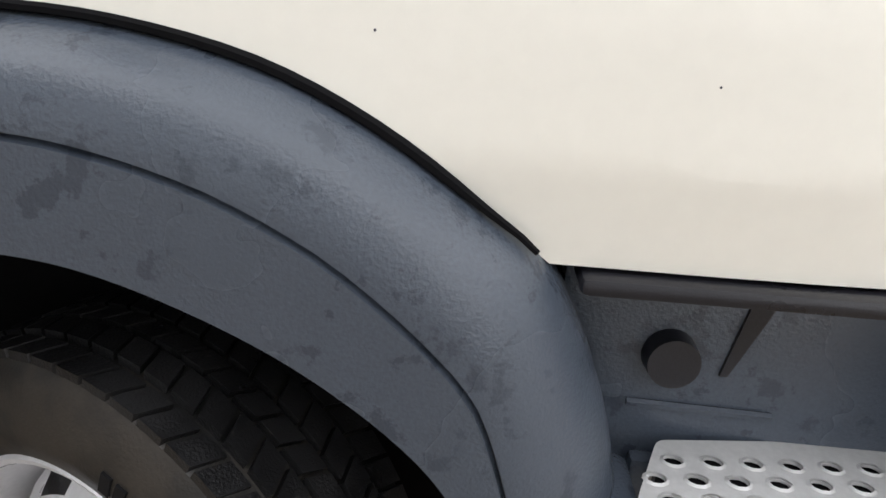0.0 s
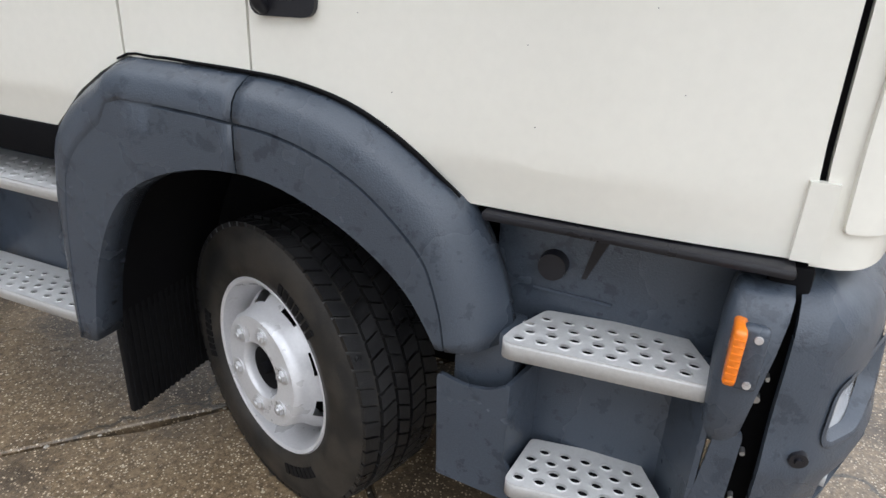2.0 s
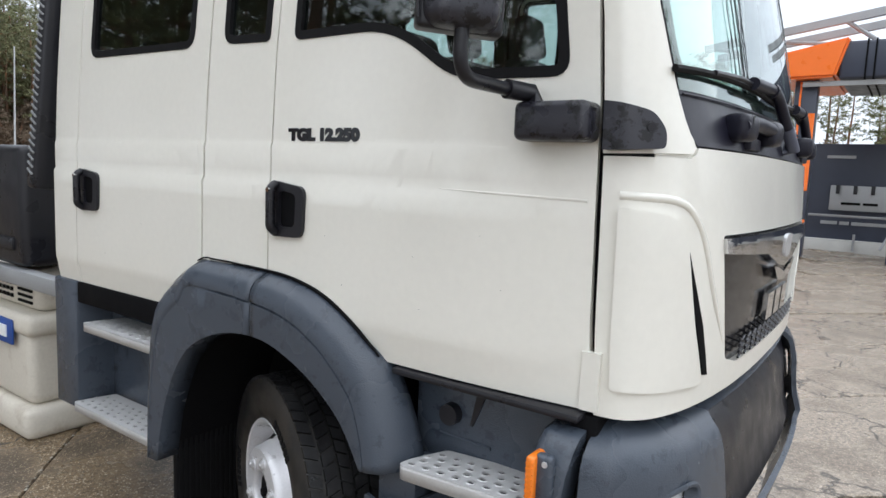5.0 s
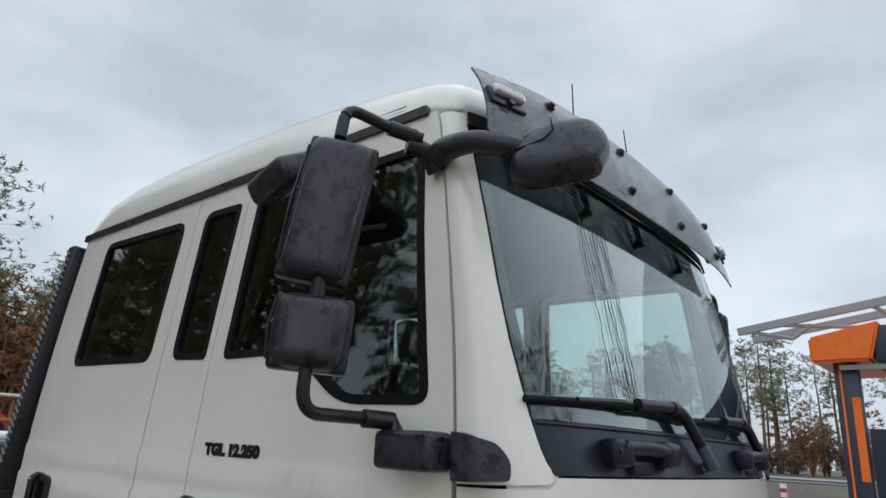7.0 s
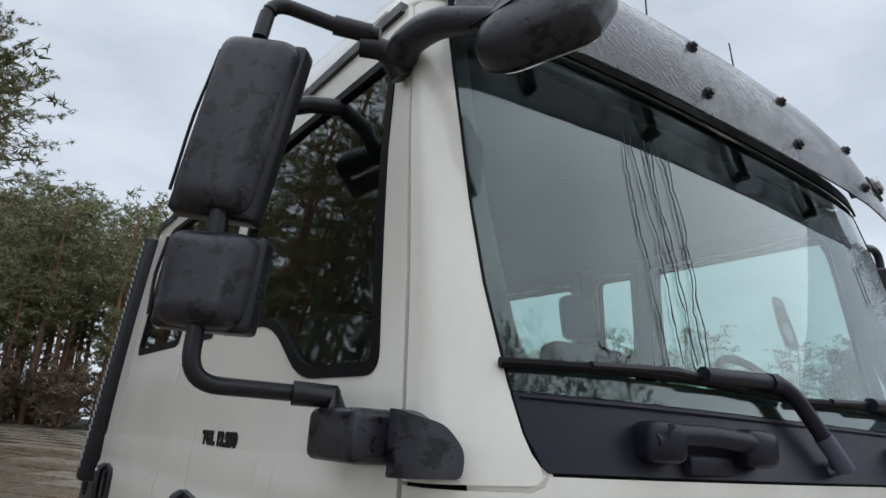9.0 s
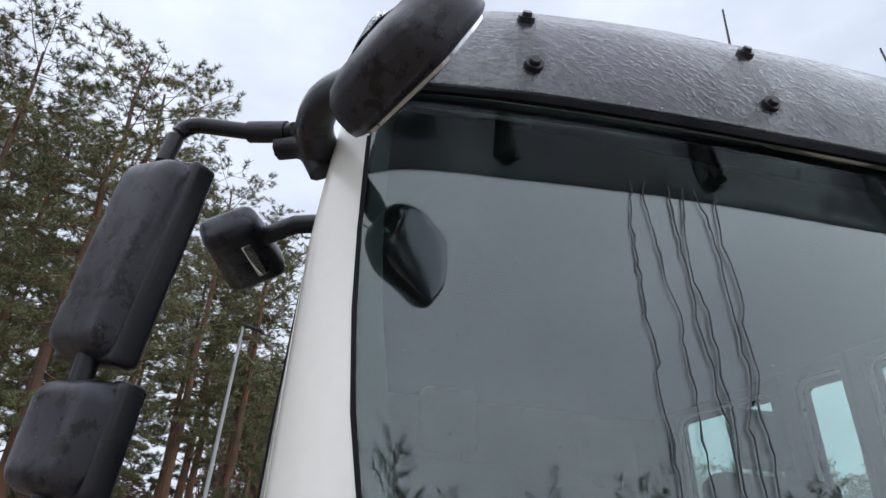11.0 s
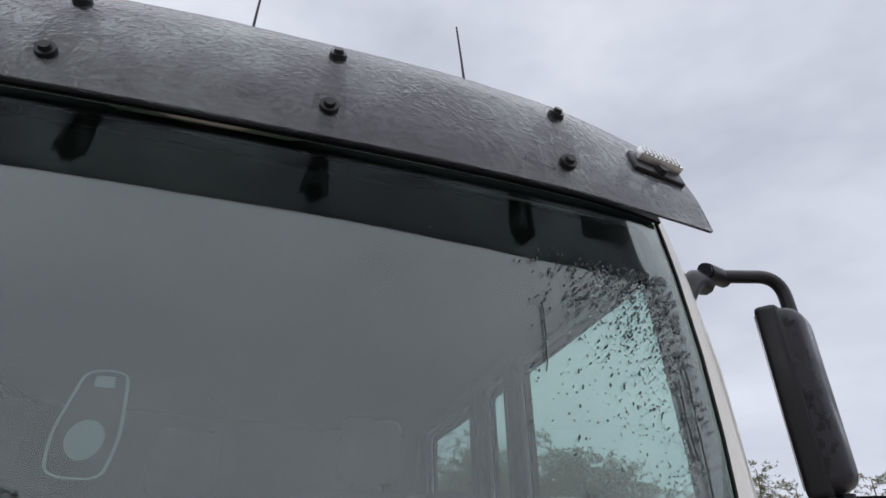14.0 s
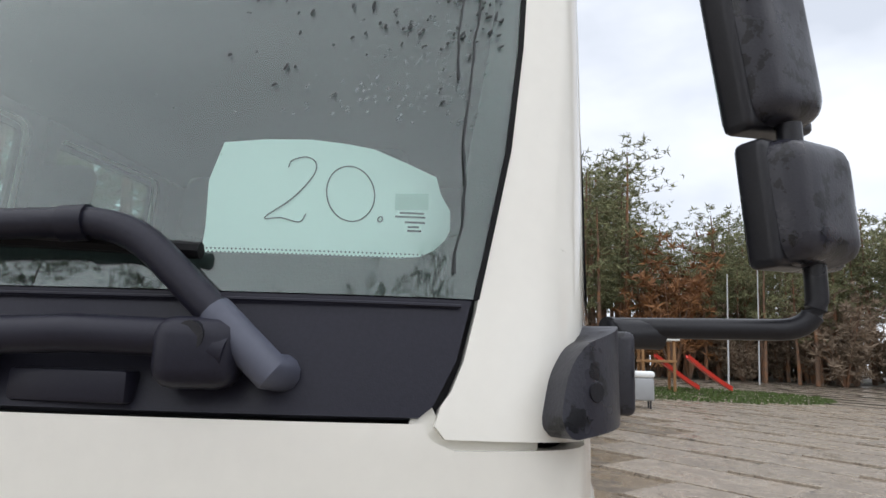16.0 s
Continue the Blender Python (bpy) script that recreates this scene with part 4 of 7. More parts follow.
vb = [fp(0.92, 1.40), fp(1.0, 1.35), fp(1.12, 1.335), fp(W - 1.0, 1.35), fp(W - 0.92, 1.40), fp(W - 0.98, 1.395), fp(1.12, 1.365), fp(0.98, 1.395)]
part("chrome_vee", sheet(vb, [], lambda p, z: front(p, z, 0.012), (0.05, 0.02), 0.02), M_CHROME, gr)
for k in range(3):
    y = 0.985 + 0.135 * k
    pl = [fp(y - 0.052, 1.215), fp(y + 0.052, 1.215), fp(y + 0.052, 1.305), fp(y - 0.052, 1.305)]
    part("badge_plate", sheet(pl, [], lambda p, z: front(p, z, 0.004), (0.05, 0.05), 0.014), M_CHROME, gr, "plain chrome badge shape")
part("emblem", sheet(rounded([fp(1.07, 1.42), fp(1.17, 1.42), fp(1.18, 1.50), fp(1.06, 1.50)], 0.02), [], lambda p, z: front(p, z, 0.016), (0.05, 0.05), 0.008), M_STEEL, gr)
mesh_bm = bmesh.new()
for i in range(14):
    for j in range(3):
        p0 = fp(0.66 + i * 0.07, 1.145 + j * 0.02)
        x, y, z = front(p0[0], p0[1], 0.0)
        rod(mesh_bm, (x, y - 0.03, z), (x, y + 0.03, z + 0.016), 0.004, seg=5)
        rod(mesh_bm, (x, y + 0.03, z), (x, y - 0.03, z + 0.016), 0.004, seg=5)
part("grille_mesh", mesh_bm, M_BLACK, gr)


# ---- sun visor ----
VX = [(2.50, 1.54), (2.62, 1.505), (2.70, 1.478), (2.75, 1.466), (2.917, 1.426), (2.985, 1.400), (3.1, 1.33)]
VD = [(0.0, 0.0), (0.5, 0.006), (0.72, 0.016), (0.85, 0.034), (0.92, 0.046), (0.98, 0.056), (1.05, 0.068), (1.12, 0.095)]
VZ = [(0.0, 0.0), (0.4, -0.002), (0.72, -0.012), (0.9, -0.018), (1.0, -0.020), (1.1, -0.026)]


def visor_at(y, t, off=0.0):
    """A point of the sun visor: y across, t from its lower edge (0) to its upper edge (1)."""
    d = abs(1.12 - y)
    z0 = 2.678 + t * 0.305
    x = interp(z0, VX) - interp(d, VD) * (0.9 + 0.7 * t) + 0.02 * math.sin(math.pi * t)
    return (x + off, y, z0 + interp(d, VZ) * (0.6 + 1.1 * t))


vo = rounded([(0.065, 0.02), (2.185, 0.02), (2.135, 1.0), (0.115, 1.0)], [0.03, 0.03, 0.03, 0.03])
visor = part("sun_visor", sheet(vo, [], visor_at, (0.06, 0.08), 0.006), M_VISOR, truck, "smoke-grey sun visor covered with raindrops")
for y in (0.405, 0.882, 1.358, 1.835):
    for t in (0.80, 0.25):
        yy = y + (0.002 if t > 0.5 else 0.0)
        p = Vector(visor_at(yy, t))
        n = (Vector(visor_at(yy + 0.01, t)) - Vector(visor_at(yy - 0.01, t))).cross(Vector(visor_at(yy, t + 0.02)) - Vector(visor_at(yy, t - 0.02))).normalized()
        bm = bmesh.new()
        rod(bm, p - n * 0.003, p + n * 0.008, 0.019, 0.017, 20)
        rod(bm, p + n * 0.006, p + n * 0.016, 0.012, 0.009, 14)
        part("visor_bolt", bm, M_BLACK, visor, "black visor bolt")
    bm = bmesh.new()
    foot, head = Vector(visor_at(y, 0.17, -0.038)), Vector(visor_at(y, 0.82, -0.040))
    pipe(bm, bend([foot, head, Vector((1.20, y, 2.955))], 0.05), 0.015, 8)
    for t in (0.25, 0.80):
        rod(bm, Vector(visor_at(y, t, -0.044)), Vector(visor_at(y, t, -0.004)), 0.018, 0.016, 12)
    part("visor_bracket", bm, M_BLACK, visor, "black visor bracket")
    tri = [(y - 0.032, 0.24), (y + 0.032, 0.24), (y + 0.016, 0.82), (y - 0.014, 0.82)]
    part("bracket_plate", sheet(tri, [], lambda u, v: visor_at(u, v, -0.007), (0.05, 0.1), 0.004), M_BLACK, visor, "dark bracket plate behind the visor")
for s in (0, 1):
    y = 0.175 if s == 0 else 2.075
    c = Vector(visor_at(y, 0.53))
    t_ = (Vector(visor_at(y + 0.05, 0.53)) - Vector(visor_at(y - 0.05, 0.53))).normalized()
    u_ = (Vector(visor_at(y, 0.7)) - Vector(visor_at(y, 0.4))).normalized()
    n_ = t_.cross(u_).normalized()
    m = Matrix((t_, u_, n_)).transposed().to_4x4()
    m.translation = c
    bm = bmesh.new()
    box(bm, -0.070, 0.070, -0.030, 0.038, -0.006, 0.010, 0.006, 2, m)
    base = part("marker_lamp_base", bm, M_BLACK, visor)
    bm = bmesh.new()
    box(bm, -0.058, 0.062, 0.002, 0.032, 0.008, 0.030, 0.006, 2, m)
    part("marker_lens", bm, M_LENS, base, "clear ribbed marker lens")
    bm = bmesh.new()
    for i in range(9):
        box(bm, -0.052 + i * 0.012, -0.048 + i * 0.012, 0.004, 0.030, 0.029, 0.033, 0, m=m)
    part("lens_ribs", bm, M_STEEL, base)
    bm = bmesh.new()
    rod(bm, m @ Vector((0.0, -0.016, 0.005)), m @ Vector((0.0, -0.016, 0.022)), 0.014, 0.012, 14)
    part("lamp_plug", bm, M_BLACK, base)

# drops along the lower edge of the visor
rv = random.Random(8)
bm = bmesh.new()
for k in range(34):
    y = rv.uniform(0.12, 2.15)
    r_ = rv.uniform(0.0022, 0.0045)
    p = Vector(visor_at(y, 0.04)) + Vector((0, 0, -r_ * 0.7))
    bmesh.ops.create_icosphere(bm, subdivisions=1, radius=r_, matrix=Matrix.Translation(p) @ Matrix.Diagonal((1, 1, 1.3, 1)))
tagged(part("edge_drops", bm, M_WATER, visor, "hanging raindrops"), "hanging raindrops", kind="stuff")

# antennas and beacon
for (x, y), lean in (((1.095, 1.133), 0.0), ((1.088, 1.722), -0.035)):
    bm = bmesh.new()
    pipe(bm, [(x, y, 2.98), (x, y, 3.20), (x, y + lean * 0.5, 3.33), (x - 0.005, y + lean, 3.46)], 0.004, 6, [0.009, 0.005, 0.0035, 0.003])
    part("antenna", bm, M_BLACK, truck, "thin black whip antenna")
bm = bmesh.new()
rod(bm, (0.90, 0.52, 2.98), (0.90, 0.52, 3.08), 0.08, 0.075, 24)
bc = part("beacon_base", bm, M_BLACK, truck)
bm = bmesh.new()
box(bm, 0.80, 1.0, 0.42, 0.62, 3.07, 3.160, 0.03, 3)
part("beacon_dome", bm, M_AMBER, bc, "amber beacon lens")


# ---- mirrors ----
def pod(size, taper=0.1, bevel=0.04, seg=4):
    """A rounded housing: size along its own x (depth), y (width) and z; narrower towards its front."""
    bm = bmesh.new()
    bmesh.ops.create_cube(bm, size=1.0)
    for v in bm.verts:
        k = 1 - taper if v.co.x > 0 else 1
        kz = 1 - taper * 0.5 if v.co.z < 0 else 1
        v.co = Vector((v.co.x * size[0], v.co.y * size[1] * k * kz, v.co.z * size[2] * (1 - taper * 0.5 if v.co.x > 0 else 1)))
    bmesh.ops.bevel(bm, geom=bm.edges[:], offset=bevel, segments=seg, profile=0.6, affect="EDGES")
    return bm


def mirror_set(left):
    s = (lambda y: y) if not left else (lambda y: W - y)
    q = -1 if left else 1
    k_, u_ = (0.06, 0.02) if left else (0.0, 0.0)      # the left-hand set is swung further forward
    stem = part("mirror_arm", pipe(bmesh.new(), bend([(1.162 + k_, s(-0.25), 2.59), (1.160 + k_, s(-0.237), 2.690 + u_), (1.20, s(-0.060), 2.672 + u_), (1.24, s(-0.01), 2.665 + u_)], 0.07, 8), 0.0165, 12), M_BLACK, truck, "black tubular mirror arm")
    bm = bmesh.new()
    pipe(bm, [(1.190, s(-0.10), 2.676 + u_), (1.225, s(-0.025), 2.668 + u_)], 0.022, 12)
    part("arm_clamp", bm, M_BLACK, stem)
    bm = bmesh.new()
    pipe(bm, [(1.170 + k_, s(-0.275), 2.20), (1.168 + k_, s(-0.278), 2.13)], 0.019, 12)
    part("mirror_link", bm, M_BLACK, stem)
    low = pipe(bmesh.new(), bend([(1.164 + k_, s(-0.282 - u_), 2.0), (1.162 + k_, s(-0.285 - u_), 1.872 + u_ * 0.5), (1.165, s(-0.02), 1.872 + u_ * 0.5), (1.19, s(0.0), 1.872 + u_ * 0.5)], 0.08, 8), 0.0165, 12)
    lo = part("mirror_arm", low, M_BLACK, truck, "black tubular mirror arm")
    bm = bmesh.new()
    pipe(bm, [(1.165, s(-0.085), 1.872), (1.19, s(-0.01), 1.870), (1.205, s(-0.01), 1.84)], 0.024, 12)
    part("arm_clamp", bm, M_BLACK, lo)
    # main and wide-angle heads
    for name, c, size, lean, lab in (("main_mirror", (1.165, -0.266, 2.392), (0.088, 0.188, 0.405), 8, "large black truck mirror with rain marks"),
                                     ("wide_mirror", (1.160, -0.276, 2.062), (0.092, 0.198, 0.190), 3, "small black wide-angle mirror with rain marks")):
        m = Matrix.Translation((c[0] + k_, s(c[1]) + ((0.022 if name == "wide_mirror" else -0.022) if left else 0.0), c[2] + (0.012 if left else -0.008 if name == "main_mirror" else 0.0))) @ Matrix.Rotation(radians(-42 if not left else 38), 4, "Z") @ Matrix.Rotation(radians(-lean * q), 4, "X") @ Matrix.Rotation(radians(-3), 4, "Y")
        size = (size[0], size[1] * (0.95 if left else 1), size[2] * (1.06 if left else 1))
        head = part(name, place(pod(size, 0.16, 0.042, 5), m), M_WET, truck, lab, sharp=60)
        bm = bmesh.new()
        pipe(bm, [m @ Vector((size[0] * 0.06, -q * size[1] * (0.502 + 0.012 * math.cos(3.0 * v)) * (1 - 0.02 * abs(v)), size[2] * 0.40 * v)) for v in np.linspace(-1, 1, 9)], 0.0035, 6)
        part("housing_seam", bm, M_BLACK, head)
        bm = pod((0.052, size[1] * 0.985, size[2] * 0.985), 0.01, 0.014, 3)
        part("mirror_rim", place(bm, m @ Matrix.Translation((-size[0] * 0.5 + 0.020, 0, 0))), M_BLACK, head, sharp=60)
        bm = pod((0.006, size[1] * 0.88, size[2] * 0.90), 0.0, 0.0025, 2)
        part("mirror_glass", place(bm, m @ Matrix.Translation((-size[0] * 0.5 - 0.006, 0, 0))), M_CHROME, head, "mirror glass")
    # hinge covers below
    bm = bmesh.new()
    y0, y1 = sorted((s(-0.048), s(0.05)))
    if left:
        y0, y1 = W - 0.05, W + 0.014
        box(bm, 1.175, 1.372, y0, y1, 1.757, 1.866, 0.010, 3)
    else:
        box(bm, 1.163, 1.358, y0, y1, 1.752, 1.848, 0.018, 3)
    part("arm_bracket", bm, M_WET, truck, "black mirror bracket cover on the door")
    cov = [(0.0008, 1.735), fp(0.115, 1.742), fp(0.122, 1.785), fp(0.100, 1.826), (0.0008, 1.850)]
    if left:
        cov = [(0.0008, 1.752), fp(0.118, 1.738), fp(0.130, 1.76), fp(0.121, 1.815), fp(0.100, 1.846), (0.0008, 1.872)]
    cov = rounded(cov, [0.002, 0.014, 0.02, 0.03, 0.03, 0.002] if left else [0.002, 0.014, 0.02, 0.03, 0.002], 3)
    if left:
        cov = [(W - p, z) for p, z in cov][::-1]
    br = part("arm_bracket", sheet(cov, [], lambda p, z: front(p, z, 0.045), (0.03, 0.03), 0.05), M_WET, truck, "black bracket cover on the windscreen pillar")
    bm = bmesh.new()
    p = Vector(front(fp(0.09, 1.79)[0] if not left else W - fp(0.09, 1.79)[0], 1.79, 0.045))
    n = Vector((0.75, -0.66 * q, 0))
    rod(bm, p - n * 0.006, p + n * 0.0025, 0.012, 0.011, 16)
    part("cover_plug", bm, M_BLACK, br)
    # upper bracket
    bm = bmesh.new()
    y0, y1 = sorted((s(-0.055), s(0.12)))
    pipe(bm, bend([(1.20, s(-0.035), 2.645 + u_), (1.235, s(0.02), 2.64 + u_), (1.24, s(0.055), 2.58 + u_)], 0.04, 6), 0.026, 10)
    part("upper_bracket", bm, M_BLACK, truck, "black upper mirror bracket")
    return stem


for left in (False, True):
    mirror_set(left)
# front mirror over the windscreen, on the right-hand side alone
bm = bmesh.new()
pipe(bm, smooth_line([(1.22, 0.055, 2.622), (1.30, 0.03, 2.632), (1.39, 0.045, 2.636), (1.47, 0.085, 2.618), (1.53, 0.11, 2.60)], 5), 0.03, 12,
     list(np.linspace(0.040, 0.026, 21)))
part("front_mirror_arm", bm, M_WET, truck, "black arm of the front mirror")
m = Matrix.Translation((1.586, 0.160, 2.588)) @ Matrix.Rotation(radians(24), 4, "Z") @ Matrix.Rotation(radians(-24), 4, "X") @ Matrix.Rotation(radians(-14), 4, "Y")
bm = bmesh.new()
prof = rounded([(-0.145, -0.045), (-0.09, -0.095), (0.09, -0.100), (0.150, -0.01), (0.120, 0.088), (0.0, 0.103), (-0.11, 0.060)], [0.03, 0.03, 0.025, 0.04, 0.035, 0.06, 0.04], 5)
rings = []
for y, k in ((0.030, 0.93), (0.026, 0.98), (0.012, 1.0), (-0.012, 0.985), (-0.034, 0.93), (-0.050, 0.80), (-0.060, 0.55), (-0.063, 0.2)):
    rings.append([bm.verts.new((a * k, y, b * k)) for a, b in prof])
skin(bm, rings)
fm_ = part("front_mirror", place(bm, m), M_WET, truck, "black front mirror with rain marks", sharp=70)
bm = bmesh.new()
rings = [[bm.verts.new((a * k, y, b * k)) for a, b in prof] for y, k in ((0.030, 0.88), (0.036, 0.88), (0.040, 0.70))]
skin(bm, rings)
part("mirror_glass", place(bm, m), M_CHROME, fm_, "rain-spotted mirror glass")
bm = bmesh.new()
pipe(bm, [m @ Vector(p) for p in ((-0.135, -0.047, 0.0), (-0.03, -0.066, 0.0), (0.0, -0.066, 0.03), (0.005, -0.06, 0.085))], 0.0022, 6)
part("cover_joint", bm, M_DARK, fm_)
# kerb mirror over the side window
m = Matrix.Translation((0.745, -0.125, 2.615)) @ Matrix.Rotation(radians(-14), 4, "Z") @ Matrix.Rotation(radians(26), 4, "X") @ Matrix.Rotation(radians(-4), 4, "Y")
km = part("kerb_mirror", place(pod((0.26, 0.17, 0.095), 0.15, 0.038, 4), m), M_WET, truck, "small black kerb mirror over the side window", sharp=60)
part("mirror_glass", place(pod((0.15, 0.026, 0.008), 0.05, 0.003, 2), m @ Matrix.Translation((0, 0.02, -0.045))), M_CHROME, km)
bm = bmesh.new()
pipe(bm, [(0.80, -0.08, 2.63), (0.85, 0.0, 2.655), (0.86, 0.09, 2.67)], 0.024, 10)
part("mirror_arm", bm, M_BLACK, km)


# ---- door handles, lettering ----
def door_handle(x, left, parent):
    s = (lambda y: y) if not left else (lambda y: W - y)
    q = 1 if not left else -1
    fm = (lambda u, v: (x + u, s(ys(1.5) - 0.014), v)) if not left else (lambda u, v: (x - u, W - ys(1.5) + 0.014, v))
    o = rounded([(0.0, 1.428), (0.162, 1.432), (0.170, 1.598), (0.0, 1.618)], 0.032, 5)
    hole = rounded([(0.052, 1.462), (0.128, 1.465), (0.133, 1.575), (0.052, 1.585)], 0.022, 4)
    base = part("door_handle", sheet(o, [hole], fm, 0.1, 0.016), M_BLACK, parent, "black plastic door handle")
    bm = bmesh.new()
    y0, y1 = sorted((s(ys(1.5) - 0.002), s(ys(1.5) + 0.002 - 0.006)))
    xs_ = sorted((x + q * 0.04, x + q * 0.145))
    box(bm, xs_[0], xs_[1], y0, y1, 1.455, 1.595, 0.0)
    part("handle_recess", bm, M_DARK, base)
    bm = bmesh.new()
    pipe(bm, bend([(x + q * 0.035, s(-0.012), 1.445), (x + q * 0.035, s(-0.036), 1.46), (x + q * 0.035, s(-0.036), 1.59), (x + q * 0.035, s(-0.012), 1.603)], 0.02), 0.016, 10)
    part("grip", bm, M_BLACK, base)
    bm = bmesh.new()
    rod(bm, (x + q * 0.038, s(-0.040), 1.585), (x + q * 0.038, s(-0.053), 1.585), 0.008, 0.008, 14)
    part("lock", bm, M_CHROME, base)


for left in (False, True):
    door_handle(0.214, left, doors["front", left])
    door_handle(-1.10, left, doors["rear", left])
    # shallow pressed lines of the door skin
    fm = side_l if left else side_r
    for a, b, z0, z1, r in ((0.86, 1.335, 1.622, 1.610, 0.0045),):
        bm = bmesh.new()
        sg = -1 if left else 1
        pipe(bm, [fm(sg * x, z, 0.0015) for x, z in [(a + (b - a) * k / 8, z0 + (z1 - z0) * k / 8) for k in range(9)]], r, 8, [r * min(1, 0.15 + k / 5) for k in range(9)])
        part("pressed_line", bm, M_PAINT, doors["front", left])


# small stone chips in the paint of the right-hand door
for x, z, r in ((0.55, 1.30, 0.0035), (0.86, 1.27, 0.003), (0.83, 1.42, 0.0022), (0.47, 1.45, 0.0025), (1.12, 1.36, 0.0022), (0.70, 1.55, 0.002), (1.05, 1.50, 0.0018), (-0.6, 1.40, 0.0025), (-0.9, 1.25, 0.0025)):
    bm = bmesh.new()
    c = Vector(side_r(x, z))
    rod(bm, c + Vector((0, 0.001, 0)), c + Vector((0, -0.0004, 0)), r * 0.6, r * 0.35, 7)
    part("paint_chip", bm, M_INK, doors["front" if x > 0 else "rear", False])


def lettering(text, size, width, m, mat, parent, name, label=""):
    cu = bpy.data.curves.new(name, "FONT")
    cu.body, cu.size, cu.extrude, cu.offset = text, size, 0.0012, 0.0040
    ob = bpy.data.objects.new(name, cu)
    scene.collection.objects.link(ob)
    me = bpy.data.meshes.new_from_object(ob.evaluated_get(bpy.context.evaluated_depsgraph_get()))
    bpy.data.objects.remove(ob)
    bm = bmesh.new()
    bm.from_mesh(me)
    bpy.data.meshes.remove(me)
    w = max(v.co.x for v in bm.verts) - min(v.co.x for v in bm.verts)
    for v in bm.verts:
        v.co.x *= width / w
    return part(name, place(bm, m), mat, parent, label)


for left in (False, True):
    m = (Matrix.Translation((0.284, ys(1.765) - 0.0015, 1.752)) @ Matrix.Rotation(radians(90), 4, "X") if not left else
         Matrix.Translation((0.604, W - ys(1.765) + 0.0015, 1.752)) @ Matrix.Rotation(radians(180), 4, "Z") @ Matrix.Rotation(radians(90), 4, "X"))
    lettering("TGL 12.250", 0.050, 0.320, m, M_GLOSS, doors["front", left], "model_lettering", "bold black model lettering")


# ---- wipers, grab handles of the cowl ----
def on_front(y, z, off):
    return Vector(front(fp(y, z)[0], z, off))


def wiper(pivot, knee, blade):
    piv, kn = on_front(*pivot, 0.03), on_front(*knee, 0.035)
    bm = bmesh.new()
    pipe(bm, bend([piv, kn, on_front(knee[0] - 0.30, knee[1] - 0.01, 0.03)], 0.06, 6), 0.019, 10)
    jn = on_front(knee[0] - 0.045, knee[1] - 0.002, 0.034)
    rod(bm, jn, jn + (on_front(knee[0] - 0.075, knee[1] - 0.004, 0.034) - jn), 0.022, 0.022, 12)
    w = part("wiper", bm, M_COWL, truck, "black wiper with its blade at the foot of the windscreen")
    bm = bmesh.new()
    mid = piv * 0.62 + kn * 0.38
    pipe(bm, [piv - Vector((0.03, 0, 0)), piv, mid], 0.021, 12)
    part("wiper_knuckle", bm, material("worn_knuckle", (0.075, 0.082, 0.115), 0.45), w, "blue-grey wiper knuckle")
    bm = bmesh.new()
    n = 14
    pipe(bm, [on_front(blade[0] + (blade[1] - blade[0]) * k / n, blade[2] + 0.012 * math.sin(math.pi * k / n), 0.014) for k in range(n + 1)], 0.010, 8)
    bl = part("wiper_blade", bm, M_RUBBER, w)
    bm = bmesh.new()
    c = 0.5 * (blade[0] + blade[1])
    pipe(bm, [on_front(c + t, blade[2] + 0.012 + 0.012 * (1 - abs(t) / 0.22), 0.022) for t in (-0.22, -0.1, 0, 0.1, 0.22)], 0.008, 8)
    part("blade_bow", bm, M_BLACK, bl)
    return w


wiper((1.087, 1.792), (0.95, 1.972), (0.175, 0.98, 1.940))
wiper((1.862, 1.802), (1.675, 1.968), (1.02, 1.76, 1.938))
for left in (False, True):
    s = (lambda y: y) if not left else (lambda y: W - y)
    bm = bmesh.new()
    pipe(bm, [on_front(s(y), 1.832 + dz, 0.035) for y, dz in ((0.455, -0.010), (0.52, 0.004), (0.62, 0.006), (0.72, 0.0), (0.79, -0.010))], 0.021, 12)
    g = part("grab_handle", bm, M_COWL, truck, "black grab handle on the cowl")
    for y in (0.485, 0.76):
        bm = bmesh.new()
        c = on_front(s(y), 1.825, 0.012)
        mm = Matrix.Translation(c) @ Matrix.Rotation(math.atan2(c.y - 1.12, 1.0) * 0.45, 4, "Z")
        box(bm, -0.03, 0.045, -0.045, 0.045, -0.042, 0.034, 0.022, 3, mm)
        part("handle_mount", bm, M_COWL, g)
    bm = bmesh.new()
    c = on_front(s(0.495), 1.838, 0.056)
    rod(bm, c - Vector((0.01, 0, 0)), c + Vector((0.004, 0, 0)), 0.018, 0.016, 16)
    part("mount_plug", bm, M_BLACK, g)
    bm = bmesh.new()
    box(bm, 1.565, 1.60, min(s(0.55), s(0.69)), max(s(0.55), s(0.69)), 1.764, 1.80, 0.006)
    part("handle_foot", bm, M_COWL, g)
bm = bmesh.new()
pipe(bm, [on_front(y, 1.884, 0.0) for y in np.linspace(0.205, W - 0.205, 24)], 0.0025, 6)
part("cowl_bead", bm, M_COWL, cowl)


# ---- rain on the windscreen ----
rr_ = random.Random(17)
